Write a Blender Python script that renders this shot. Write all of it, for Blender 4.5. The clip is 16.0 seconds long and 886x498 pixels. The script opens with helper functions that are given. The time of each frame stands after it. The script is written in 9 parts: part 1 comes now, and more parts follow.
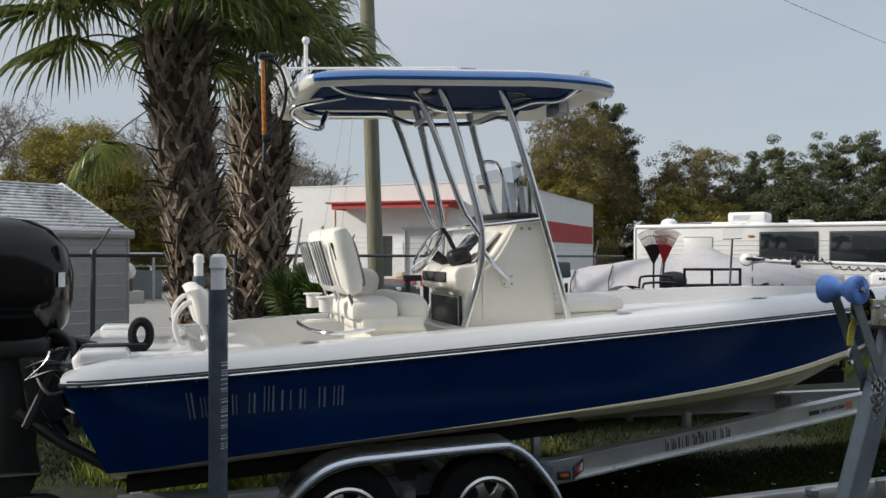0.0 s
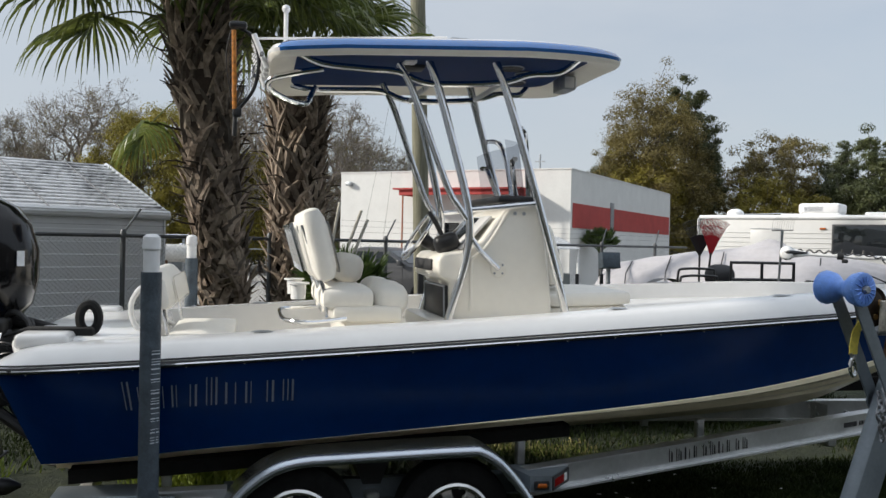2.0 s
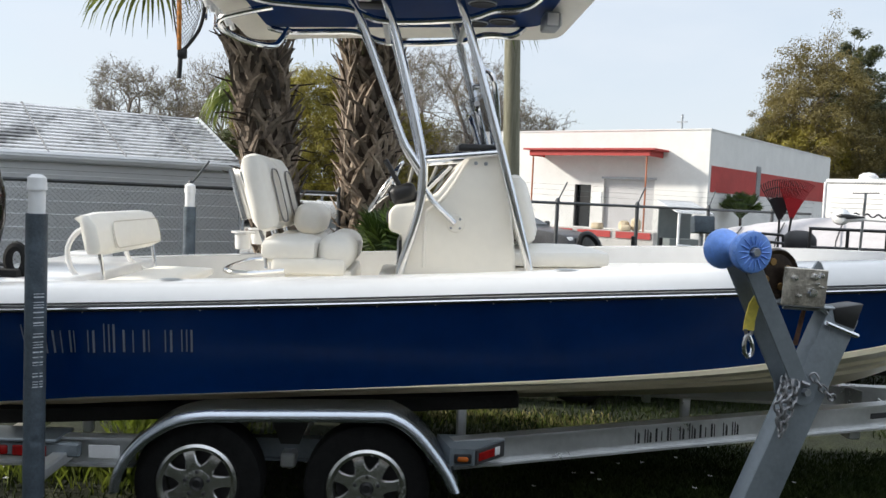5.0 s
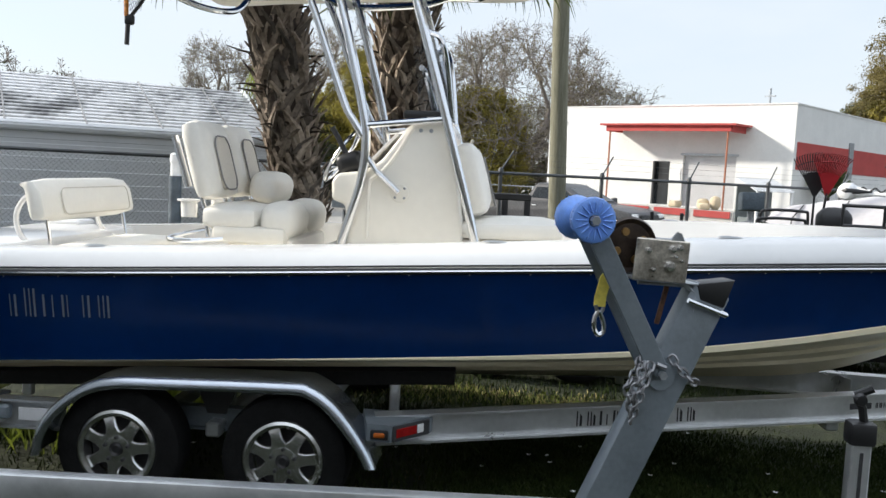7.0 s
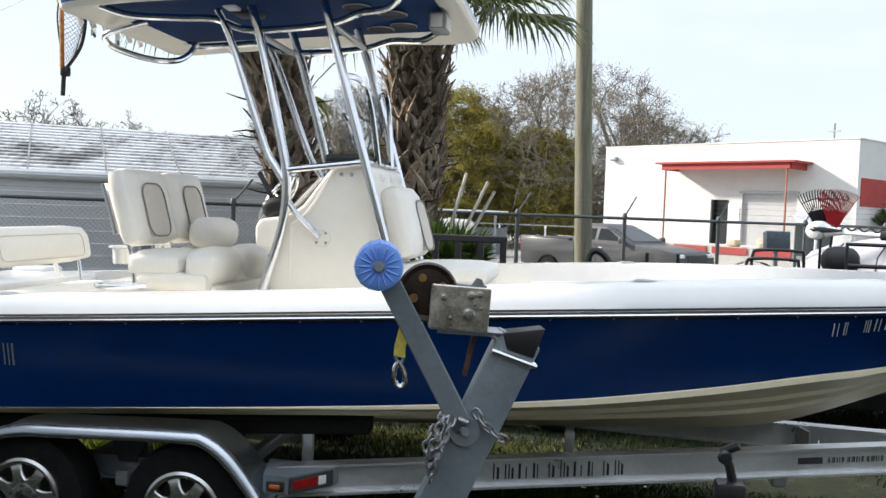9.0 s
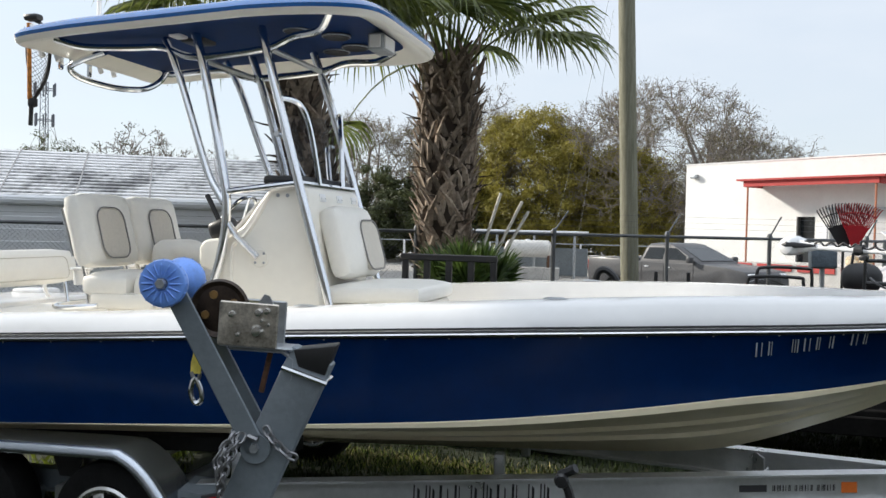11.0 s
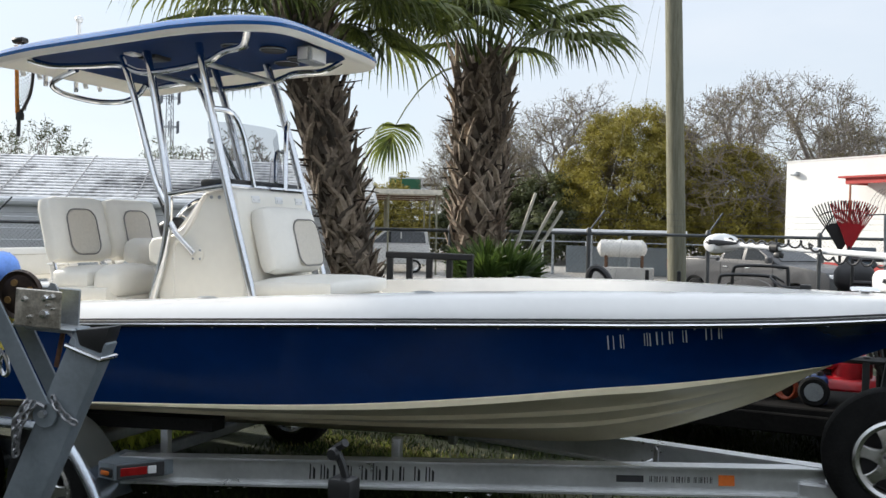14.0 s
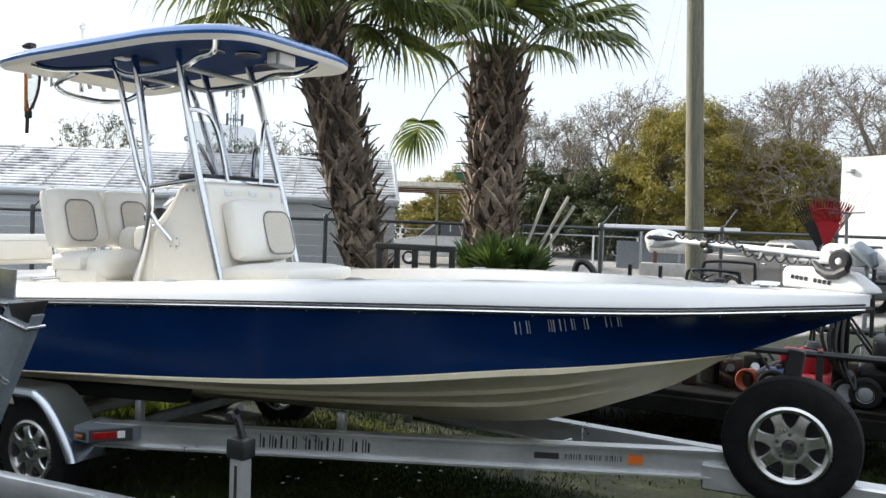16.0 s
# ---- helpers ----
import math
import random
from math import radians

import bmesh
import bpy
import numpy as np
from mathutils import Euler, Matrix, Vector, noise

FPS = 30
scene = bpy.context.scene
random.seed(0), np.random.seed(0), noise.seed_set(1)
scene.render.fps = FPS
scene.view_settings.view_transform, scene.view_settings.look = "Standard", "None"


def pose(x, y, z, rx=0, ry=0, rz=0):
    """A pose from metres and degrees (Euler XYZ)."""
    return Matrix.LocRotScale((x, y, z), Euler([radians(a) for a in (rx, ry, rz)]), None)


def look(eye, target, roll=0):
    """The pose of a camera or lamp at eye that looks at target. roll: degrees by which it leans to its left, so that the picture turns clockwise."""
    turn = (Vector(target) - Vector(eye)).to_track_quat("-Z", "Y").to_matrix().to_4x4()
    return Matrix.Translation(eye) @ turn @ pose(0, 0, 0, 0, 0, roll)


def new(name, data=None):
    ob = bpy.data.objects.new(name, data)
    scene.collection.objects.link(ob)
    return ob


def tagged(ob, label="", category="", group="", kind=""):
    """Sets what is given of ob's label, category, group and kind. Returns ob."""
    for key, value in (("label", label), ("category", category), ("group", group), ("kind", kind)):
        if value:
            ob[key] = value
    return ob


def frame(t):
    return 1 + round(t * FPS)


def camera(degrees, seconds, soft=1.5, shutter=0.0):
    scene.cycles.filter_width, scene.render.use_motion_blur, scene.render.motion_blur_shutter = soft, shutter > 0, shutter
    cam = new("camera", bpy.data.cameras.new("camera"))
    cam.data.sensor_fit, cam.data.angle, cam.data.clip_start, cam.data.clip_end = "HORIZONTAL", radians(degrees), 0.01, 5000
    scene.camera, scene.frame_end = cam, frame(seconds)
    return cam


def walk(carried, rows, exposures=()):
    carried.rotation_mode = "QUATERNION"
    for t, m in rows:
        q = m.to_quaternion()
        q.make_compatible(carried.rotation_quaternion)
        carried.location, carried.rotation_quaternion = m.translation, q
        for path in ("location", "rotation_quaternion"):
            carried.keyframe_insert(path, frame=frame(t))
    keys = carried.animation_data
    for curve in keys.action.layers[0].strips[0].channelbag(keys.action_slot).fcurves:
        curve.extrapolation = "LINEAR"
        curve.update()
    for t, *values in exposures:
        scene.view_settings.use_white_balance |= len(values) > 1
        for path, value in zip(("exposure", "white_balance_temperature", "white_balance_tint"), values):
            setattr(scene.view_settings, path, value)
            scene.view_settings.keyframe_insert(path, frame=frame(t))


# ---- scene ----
cam = camera(54.2, 16.0, soft=1.5)
PATH = [
    (0, (-1.846, -6.083, 1.844), (-1.236, -4.179, 1.857), 0.2),
    (0.5, (-1.674, -6.044, 1.838), (-1.119, -4.123, 1.817), -1.0),
    (1, (-1.461, -5.903, 1.852), (-0.939, -3.973, 1.832), 0.6),
    (1.5, (-1.29, -5.825, 1.841), (-0.807, -3.884, 1.834), -0.2),
    (2, (-1.113, -5.816, 1.84), (-0.683, -3.862, 1.822), 1.3),
    (2.5, (-0.876, -5.846, 1.829), (-0.524, -3.881, 1.72), 1.0),
    (3, (-0.704, -5.845, 1.826), (-0.348, -3.881, 1.704), 0.9),
    (3.2, (-0.633, -5.83, 1.821), (-0.266, -3.868, 1.703), 0.9),
    (5.3, (0.302, -5.535, 1.813), (0.349, -3.539, 1.692), 2.3),
    (5.5, (0.383, -5.499, 1.798), (0.451, -3.506, 1.639), 1.4),
    (6, (0.583, -5.39, 1.809), (0.683, -3.403, 1.605), 2.5),
    (6.5, (0.761, -5.369, 1.805), (0.817, -3.377, 1.636), 2.3),
    (7, (1.036, -5.397, 1.809), (0.901, -3.41, 1.629), 2.9),
    (7.5, (1.253, -5.39, 1.825), (1.104, -3.402, 1.666), 2.3),
    (8, (1.469, -5.321, 1.836), (1.257, -3.335, 1.746), 2.8),
    (8.5, (1.665, -5.226, 1.85), (1.38, -3.249, 1.749), 1.5),
    (9, (1.873, -5.186, 1.853), (1.565, -3.212, 1.762), 2.1),
    (9.2, (1.981, -5.186, 1.859), (1.61, -3.222, 1.783), 2.2),
    (11.3, (2.904, -4.961, 1.862), (2.327, -3.047, 1.823), 1.6),
    (11.5, (3.009, -4.963, 1.863), (2.38, -3.065, 1.825), 2.0),
    (12, (3.243, -5.0, 1.861), (2.577, -3.115, 1.784), 2.0),
    (12.5, (3.427, -4.954, 1.865), (2.766, -3.067, 1.806), 1.4),
    (13, (3.662, -4.864, 1.868), (2.964, -2.992, 1.786), 1.4),
    (13.5, (3.827, -4.82, 1.888), (3.127, -2.948, 1.818), 0.9),
    (14, (3.99, -4.869, 1.877), (3.21, -3.028, 1.825), 1.2),
    (14.5, (4.205, -4.958, 1.885), (3.413, -3.124, 1.781), 2.0),
    (15, (4.383, -4.965, 1.895), (3.572, -3.14, 1.79), 2.0),
    (15.5, (4.615, -4.93, 1.877), (3.737, -3.136, 1.774), 2.1),
    (16, (4.811, -4.925, 1.895), (3.9, -3.145, 1.824), 1.9),
]
walk(cam, [(t, look(eye, target, roll)) for t, eye, target, roll in PATH], exposures=((0.0, 0.14), (0.5, 0.22), (1.0, 0.28), (2.0, 0.32), (2.5, 0.36), (3.0, 0.80), (5.5, 0.80), (6.0, 0.80), (7.0, 0.92), (9.0, 1.04), (11.5, 0.74), (12.0, 0.70), (12.5, 0.76), (13.5, 0.87), (14.0, 0.83), (14.5, 0.93), (16.0, 1.08)))

# ---- world, sun, exposure ----
SUN = Vector((-0.895, 0.10, 0.435)).normalized()
world = bpy.data.worlds.new("world")
scene.world = world
world.use_nodes = True
wn, wl = world.node_tree.nodes, world.node_tree.links
wn.clear()
w_out = wn.new("ShaderNodeOutputWorld")
w_bg = wn.new("ShaderNodeBackground")
w_sky = wn.new("ShaderNodeTexSky")
w_sky.sky_type = "NISHITA"
w_sky.sun_disc = False
w_sky.sun_elevation = math.asin(SUN.z)
w_sky.sun_rotation = math.atan2(SUN.x, SUN.y)
w_sky.air_density, w_sky.dust_density, w_sky.ozone_density = 1.0, 0.6, 1.6
w_co = wn.new("ShaderNodeTexCoord")
w_map = wn.new("ShaderNodeMapping")
w_map.inputs["Scale"].default_value = (1.0, 1.0, 3.2)
w_noise = wn.new("ShaderNodeTexNoise")
w_noise.inputs["Scale"].default_value = 2.1
w_noise.inputs["Detail"].default_value = 6.0
w_noise.inputs["Roughness"].default_value = 0.55
w_ramp = wn.new("ShaderNodeValToRGB")
w_ramp.color_ramp.elements[0].position, w_ramp.color_ramp.elements[0].color = 0.30, (0.66, 0.66, 0.66, 1)
w_ramp.color_ramp.elements[1].position, w_ramp.color_ramp.elements[1].color = 0.74, (0.96, 0.96, 0.96, 1)
w_mix = wn.new("ShaderNodeMixRGB")
# thin cloud, brighter overhead than at the horizon
w_sep = wn.new("ShaderNodeSeparateXYZ")
w_sq = wn.new("ShaderNodeMath")
w_sq.operation = "MULTIPLY"
w_gain = wn.new("ShaderNodeMath")
w_gain.operation = "MULTIPLY_ADD"
w_gain.inputs[1].default_value, w_gain.inputs[2].default_value = 1.0, 0.86
w_cloud = wn.new("ShaderNodeVectorMath")
w_cloud.operation = "SCALE"
w_cloud.inputs[0].default_value = (5.42, 5.85, 6.40)
wl.new(w_co.outputs["Generated"], w_sep.inputs[0])
wl.new(w_sep.outputs["Z"], w_sq.inputs[0])
wl.new(w_sep.outputs["Z"], w_sq.inputs[1])
wl.new(w_sq.outputs[0], w_gain.inputs[0])
wl.new(w_gain.outputs[0], w_cloud.inputs["Scale"])
wl.new(w_cloud.outputs[0], w_mix.inputs[2])
wl.new(w_co.outputs["Generated"], w_map.inputs[0])
wl.new(w_map.outputs[0], w_noise.inputs["Vector"])
wl.new(w_noise.outputs[0], w_ramp.inputs[0])
wl.new(w_ramp.outputs[0], w_mix.inputs[0])
wl.new(w_sky.outputs[0], w_mix.inputs[1])
wl.new(w_mix.outputs[0], w_bg.inputs[0])
w_bg.inputs[1].default_value = 0.098
wl.new(w_bg.outputs[0], w_out.inputs[0])
sun = new("sun", bpy.data.lights.new("sun", "SUN"))
sun.data.energy, sun.data.angle, sun.data.color = 3.5, radians(4.0), (1.0, 0.94, 0.84)
sun.matrix_world = look((0, 0, 30), Vector((0, 0, 30)) - SUN)

# ---- helpers ----


def mat(name, color, rough=0.5, metal=0.0, var=0.12, scale=6.0, bump=0.0, bscale=40.0, coat=0.0, color2=None, detail=5.0, spec=0.5, stretch=None, rand=0.0, rvar=0.0):
    """A procedural material: base colour with two scales of variation and fine relief."""
    m = bpy.data.materials.new(name)
    m.use_nodes = True
    n, l = m.node_tree.nodes, m.node_tree.links
    b = n["Principled BSDF"]
    b.inputs["Roughness"].default_value = rough
    b.inputs["Metallic"].default_value = metal
    b.inputs["Coat Weight"].default_value = coat
    b.inputs["Coat Roughness"].default_value = 0.05
    b.inputs["Specular IOR Level"].default_value = spec
    co = n.new("ShaderNodeTexCoord")
    vec = co.outputs["Object"]
    if stretch:
        mp = n.new("ShaderNodeMapping")
        mp.inputs["Scale"].default_value = stretch
        l.new(vec, mp.inputs[0])
        vec = mp.outputs[0]
    big = n.new("ShaderNodeTexNoise")
    big.inputs["Scale"].default_value = scale
    big.inputs["Detail"].default_value = detail
    big.inputs["Roughness"].default_value = 0.65
    l.new(vec, big.inputs["Vector"])
    small = n.new("ShaderNodeTexNoise")
    small.inputs["Scale"].default_value = scale * 9
    small.inputs["Detail"].default_value = 3
    l.new(vec, small.inputs["Vector"])
    add = n.new("ShaderNodeMath")
    add.operation = "MULTIPLY_ADD"
    add.inputs[1].default_value = 0.35
    l.new(small.outputs[0], add.inputs[0])
    l.new(big.outputs[0], add.inputs[2])
    ramp = n.new("ShaderNodeValToRGB")
    c = color
    c2 = color2 or tuple(min(1.0, v * (1 + var)) for v in c)
    c1 = tuple(v * (1 - var) for v in c) if not color2 else c
    ramp.color_ramp.elements[0].position, ramp.color_ramp.elements[0].color = 0.5, (*c1, 1)
    ramp.color_ramp.elements[1].position, ramp.color_ramp.elements[1].color = 0.85, (*c2, 1)
    l.new(add.outputs[0], ramp.inputs[0])
    out = ramp.outputs[0]
    if rand:
        oi = n.new("ShaderNodeObjectInfo")
        geo = n.new("ShaderNodeNewGeometry")
        su = n.new("ShaderNodeMath")
        su.operation = "ADD"
        l.new(oi.outputs["Random"], su.inputs[0])
        l.new(geo.outputs["Random Per Island"], su.inputs[1])
        mr = n.new("ShaderNodeMapRange")
        mr.inputs[1].default_value, mr.inputs[2].default_value = 0.0, 2.0
        mr.inputs[3].default_value, mr.inputs[4].default_value = 1 - rand, 1 + rand
        l.new(su.outputs[0], mr.inputs[0])
        hs = n.new("ShaderNodeHueSaturation")
        l.new(mr.outputs[0], hs.inputs["Value"])
        l.new(out, hs.inputs["Color"])
        out = hs.outputs[0]
    l.new(out, b.inputs["Base Color"])
    if rvar:
        rr = n.new("ShaderNodeMapRange")
        rr.inputs[1].default_value, rr.inputs[2].default_value = 0.3, 0.75
        rr.inputs[3].default_value, rr.inputs[4].default_value = max(0.02, rough - rvar), min(1, rough + rvar)
        l.new(big.outputs[0], rr.inputs[0])
        l.new(rr.outputs[0], b.inputs["Roughness"])
    if bump:
        bn = n.new("ShaderNodeTexNoise")
        bn.inputs["Scale"].default_value = bscale
        bn.inputs["Detail"].default_value = 4
        l.new(vec, bn.inputs["Vector"])
        bp = n.new("ShaderNodeBump")
        bp.inputs["Strength"].default_value = bump
        bp.inputs["Distance"].default_value = 0.02
        l.new(bn.outputs[0], bp.inputs["Height"])
        l.new(bp.outputs[0], b.inputs["Normal"])
    return m


def finish(name, bm, material, smooth=True, angle=0.6):
    me = bpy.data.meshes.new(name)
    bm.normal_update()
    if smooth:
        for f in bm.faces:
            f.smooth = True
        for e in bm.edges:
            if len(e.link_faces) == 2 and e.calc_face_angle(0) > angle:
                e.smooth = False
    bm.to_mesh(me)
    bm.free()
    for m in (material if isinstance(material, (list, tuple)) else [material]):
        me.materials.append(m)
    return me


def part(name, bm, material, parent=None, label="", smooth=True, angle=0.6):
    """Links a bmesh as one mesh object under a thing or a part."""
    ob = new(name, finish(name, bm, material, smooth, angle))
    if parent:
        ob.parent = parent
    if label:
        ob["label"] = label
    return ob


def empty(name, place=(0, 0, 0), rz=0.0):
    ob = new(name)
    ob.empty_display_size = 0.1
    ob.matrix_world = pose(*place, 0, 0, rz)
    return ob


def bm_box(sx, sy, sz, at=(0, 0, 0), bevel=0.0, seg=2, rot=None, bm=None, taper=1.0):
    """A box centred at a place, with rounded edges."""
    own = bmesh.new()
    bmesh.ops.create_cube(own, size=1.0)
    for v in own.verts:
        k = taper if v.co.z > 0 else 1.0
        v.co = Vector((v.co.x * sx * k, v.co.y * sy * k, v.co.z * sz))
    if bevel:
        bmesh.ops.bevel(own, geom=list(own.edges), offset=min(bevel, 0.49 * min(sx, sy, sz)), segments=seg, profile=0.5, affect="EDGES")
    m = Matrix.Translation(at) @ (rot.to_4x4() if rot is not None else Matrix())
    own.transform(m)
    return merge(bm, own)


def merge(bm, own):
    if bm is None:
        return own
    tmp = bpy.data.meshes.new("tmp")
    own.to_mesh(tmp)
    own.free()
    bm.from_mesh(tmp)
    bpy.data.meshes.remove(tmp)
    return bm


def rot(rx=0, ry=0, rz=0):
    return Euler([radians(a) for a in (rx, ry, rz)]).to_matrix()


def spline(points, n=6, closed=False):
    """Points along a smooth curve through the given ones."""
    p = [Vector(q) for q in points]
    if len(p) < 3:
        return p
    out = []
    m = len(p)
    for i in range(m if closed else m - 1):
        a, b, c, d = (p[(i - 1) % m] if closed or i else p[0]), p[i], p[(i + 1) % m], (p[(i + 2) % m] if closed or i + 2 < m else p[-1])
        for k in range(n):
            t = k / n
            out.append(0.5 * ((2 * b) + (c - a) * t + (2 * a - 5 * b + 4 * c - d) * t * t + (3 * b - a - 3 * c + d) * t ** 3))
    if not closed:
        out.append(p[-1])
    return out


def bm_tube(points, r, seg=8, bm=None, closed=False, smooth=0, radii=None, caps=True):
    """A round bar along points; smooth: steps of a curve between them."""
    p = spline(points, smooth, closed) if smooth else [Vector(q) for q in points]
    own = bmesh.new()
    rings, n = [], len(p)
    up = Vector((0, 0, 1))
    prev = None
    for i, q in enumerate(p):
        a = p[i - 1] if i or closed else p[0]
        b = p[(i + 1) % n] if i < n - 1 or closed else p[-1]
        d = (b - a).normalized()
        if prev is None:
            s = d.cross(up if abs(d.z) < 0.95 else Vector((1, 0, 0))).normalized()
        else:
            s = (prev - d * prev.dot(d)).normalized()
        prev = s
        w = d.cross(s)
        k = radii[i] if radii else r
        rings.append([own.verts.new(q + (s * math.cos(t) + w * math.sin(t)) * k) for t in (2 * math.pi * j / seg for j in range(seg))])
    for i in range(n if closed else n - 1):
        a, b = rings[i], rings[(i + 1) % n]
        for j in range(seg):
            own.faces.new((a[j], b[j], b[(j + 1) % seg], a[(j + 1) % seg]))
    if caps and not closed:
        own.faces.new(rings[0][::-1])
        own.faces.new(rings[-1])
    bmesh.ops.recalc_face_normals(own, faces=own.faces)
    return merge(bm, own)


def bm_lathe(profile, seg=24, m=None, bm=None):
    """A turned form: (radius, height) pairs round the z axis."""
    own = bmesh.new()
    rings = []
    for r, z in profile:
        if r < 1e-6:
            rings.append([own.verts.new((0, 0, z))])
        else:
            rings.append([own.verts.new((r * math.cos(2 * math.pi * j / seg), r * math.sin(2 * math.pi * j / seg), z)) for j in range(seg)])
    for a, b in zip(rings, rings[1:]):
        for j in range(seg):
            k = (j + 1) % seg
            if len(a) == 1 and len(b) == 1:
                continue
            if len(a) == 1:
                own.faces.new((a[0], b[j], b[k]))
            elif len(b) == 1:
                own.faces.new((a[j], a[k], b[0]))
            else:
                own.faces.new((a[j], a[k], b[k], b[j]))
    bmesh.ops.recalc_face_normals(own, faces=own.faces)
    if m is not None:
        own.transform(m)
    return merge(bm, own)


def bm_loft(rings, bm=None, closed=True, caps=True):
    """Skin through rings of equal count."""
    own = bmesh.new()
    vs = [[own.verts.new(q) for q in r] for r in rings]
    n = len(vs[0])
    for a, b in zip(vs, vs[1:]):
        for j in range(n if closed else n - 1):
            k = (j + 1) % n
            own.faces.new((a[j], a[k], b[k], b[j]))
    if caps and closed:
        own.faces.new(vs[0][::-1])
        own.faces.new(vs[-1])
    bmesh.ops.recalc_face_normals(own, faces=own.faces)
    return merge(bm, own)


def bm_prism(poly, y0, y1, bevel=0.0, bm=None, seg=2):
    """A plate of an (x, z) outline between two y values."""
    own = bmesh.new()
    a = [own.verts.new((x, y0, z)) for x, z in poly]
    b = [own.verts.new((x, y1, z)) for x, z in poly]
    own.faces.new(a)
    own.faces.new(b[::-1])
    for j in range(len(poly)):
        k = (j + 1) % len(poly)
        own.faces.new((a[k], a[j], b[j], b[k]))
    bmesh.ops.recalc_face_normals(own, faces=own.faces)
    if bevel:
        bmesh.ops.bevel(own, geom=list(own.edges), offset=bevel, segments=seg, profile=0.5, affect="EDGES")
    return merge(bm, own)


def cushion(sx, sy, sz, at=(0, 0, 0), r=0.05, rotation=None, bm=None, puff=0.02):
    """An upholstered block: rounded and slightly swollen."""
    own = bmesh.new()
    bmesh.ops.create_cube(own, size=1.0)
    bmesh.ops.subdivide_edges(own, edges=list(own.edges), cuts=5, use_grid_fill=True)
    for v in own.verts:
        p = Vector((v.co.x * sx, v.co.y * sy, v.co.z * sz))
        h = Vector((sx / 2 - r, sy / 2 - r, sz / 2 - r))
        c = Vector([max(-a, min(a, q)) for a, q in zip(h, p)])
        d = p - c
        if d.length > 1e-6:
            p = c + d.normalized() * r
        u = [abs(2 * q) for q in v.co]
        s = sorted(((sx, 0), (sy, 1), (sz, 2)))[0][1]
        o = [k for k in range(3) if k != s]
        swell = puff * (1 - u[o[0]] ** 2) * (1 - u[o[1]] ** 2)
        if u[s] > 0.6:
            p[s] += swell * (1 if v.co[s] > 0 else -1)
        v.co = p
    own.transform(Matrix.Translation(at) @ (rotation.to_4x4() if rotation is not None else Matrix()))
    return merge(bm, own)


def lerp_table(table, x):
    """Smooth value of a table of (x, value) pairs."""
    if x <= table[0][0]:
        return table[0][1]
    for i, (a, b) in enumerate(zip(table, table[1:])):
        if x <= b[0]:
            t = (x - a[0]) / (b[0] - a[0])
            p0 = table[i - 1] if i else a
            p3 = table[i + 2] if i + 2 < len(table) else b
            m1 = (b[1] - p0[1]) / (b[0] - p0[0]) * (b[0] - a[0])
            m2 = (p3[1] - a[1]) / (p3[0] - a[0]) * (b[0] - a[0])
            return (2 * t ** 3 - 3 * t * t + 1) * a[1] + (t ** 3 - 2 * t * t + t) * m1 + (-2 * t ** 3 + 3 * t * t) * b[1] + (t ** 3 - t * t) * m2
    return table[-1][1]


# ---- materials ----
M_BLUE = mat("blue_gelcoat", (0.0003, 0.0195, 0.096), 0.19, 0, 0.12, 1.5, 0.012, 8, coat=0.0, rvar=0.05, spec=0.28)
M_PANEL = mat("dark_blue_liner", (0.0004, 0.020, 0.095), 0.45, 0, 0.12, 1.5, 0.02, 60, spec=0.10)
M_WHITE = mat("white_gelcoat", (0.755, 0.75, 0.74), 0.22, 0, 0.03, 2.0, 0.01, 60, coat=0.3, rvar=0.06)
M_CREAM = mat("cream_gelcoat", (0.84, 0.805, 0.725), 0.28, 0, 0.03, 2.0, 0.01, 60, coat=0.2)
M_BOTTOM = mat("hull_bottom_gelcoat", (0.87, 0.775, 0.56), 0.30, 0, 0.06, 3.0, 0.02, 30)
M_VINYL = mat("white_vinyl", (0.80, 0.775, 0.715), 0.48, 0, 0.03, 5.0, 0.05, 350)
M_MESHV = mat("grey_mesh_vinyl", (0.58, 0.54, 0.47), 0.6, 0, 0.06, 60.0, 0.2, 500)
M_PIPE = mat("grey_piping", (0.20, 0.19, 0.18), 0.5)
M_ALU = mat("polished_aluminium", (0.80, 0.81, 0.83), 0.16, 1.0, 0.05, 8.0, 0.01, 60, rvar=0.06)
M_ALUB = mat("trailer_aluminium", (0.69, 0.70, 0.705), 0.38, 0.74, 0.12, 3.0, 0.05, 120, rvar=0.12)
M_FENDER = mat("fender_aluminium", (0.52, 0.56, 0.62), 0.24, 0.95, 0.06, 2.0, 0.004, 10, rvar=0.05)
M_RUB = mat("tyre_rubber", (0.010, 0.010, 0.010), 0.8, 0, 0.3, 12.0, 0.15, 60, spec=0.15)
M_BLACK = mat("black_plastic", (0.016, 0.016, 0.017), 0.42, 0, 0.2, 10.0, 0.04, 150)
M_GLOSSK = mat("black_gloss_paint", (0.005, 0.005, 0.006), 0.14, 0, 0.2, 4.0, coat=0.25, spec=0.3)
M_RIM = mat("cast_aluminium_rim", (0.70, 0.695, 0.68), 0.24, 0.95, 0.08, 10.0, 0.004, 60, rvar=0.06)
M_STEEL = mat("galvanised_steel", (0.36, 0.38, 0.40), 0.48, 0.75, 0.22, 9.0, 0.05, 90, rvar=0.12)
M_GREYP = mat("grey_painted_steel", (0.20, 0.23, 0.255), 0.42, 0.3, 0.14, 6.0, 0.05, 80, rvar=0.1)
M_CHAIN = mat("chain_steel", (0.30, 0.30, 0.31), 0.45, 0.9, 0.25, 40.0)
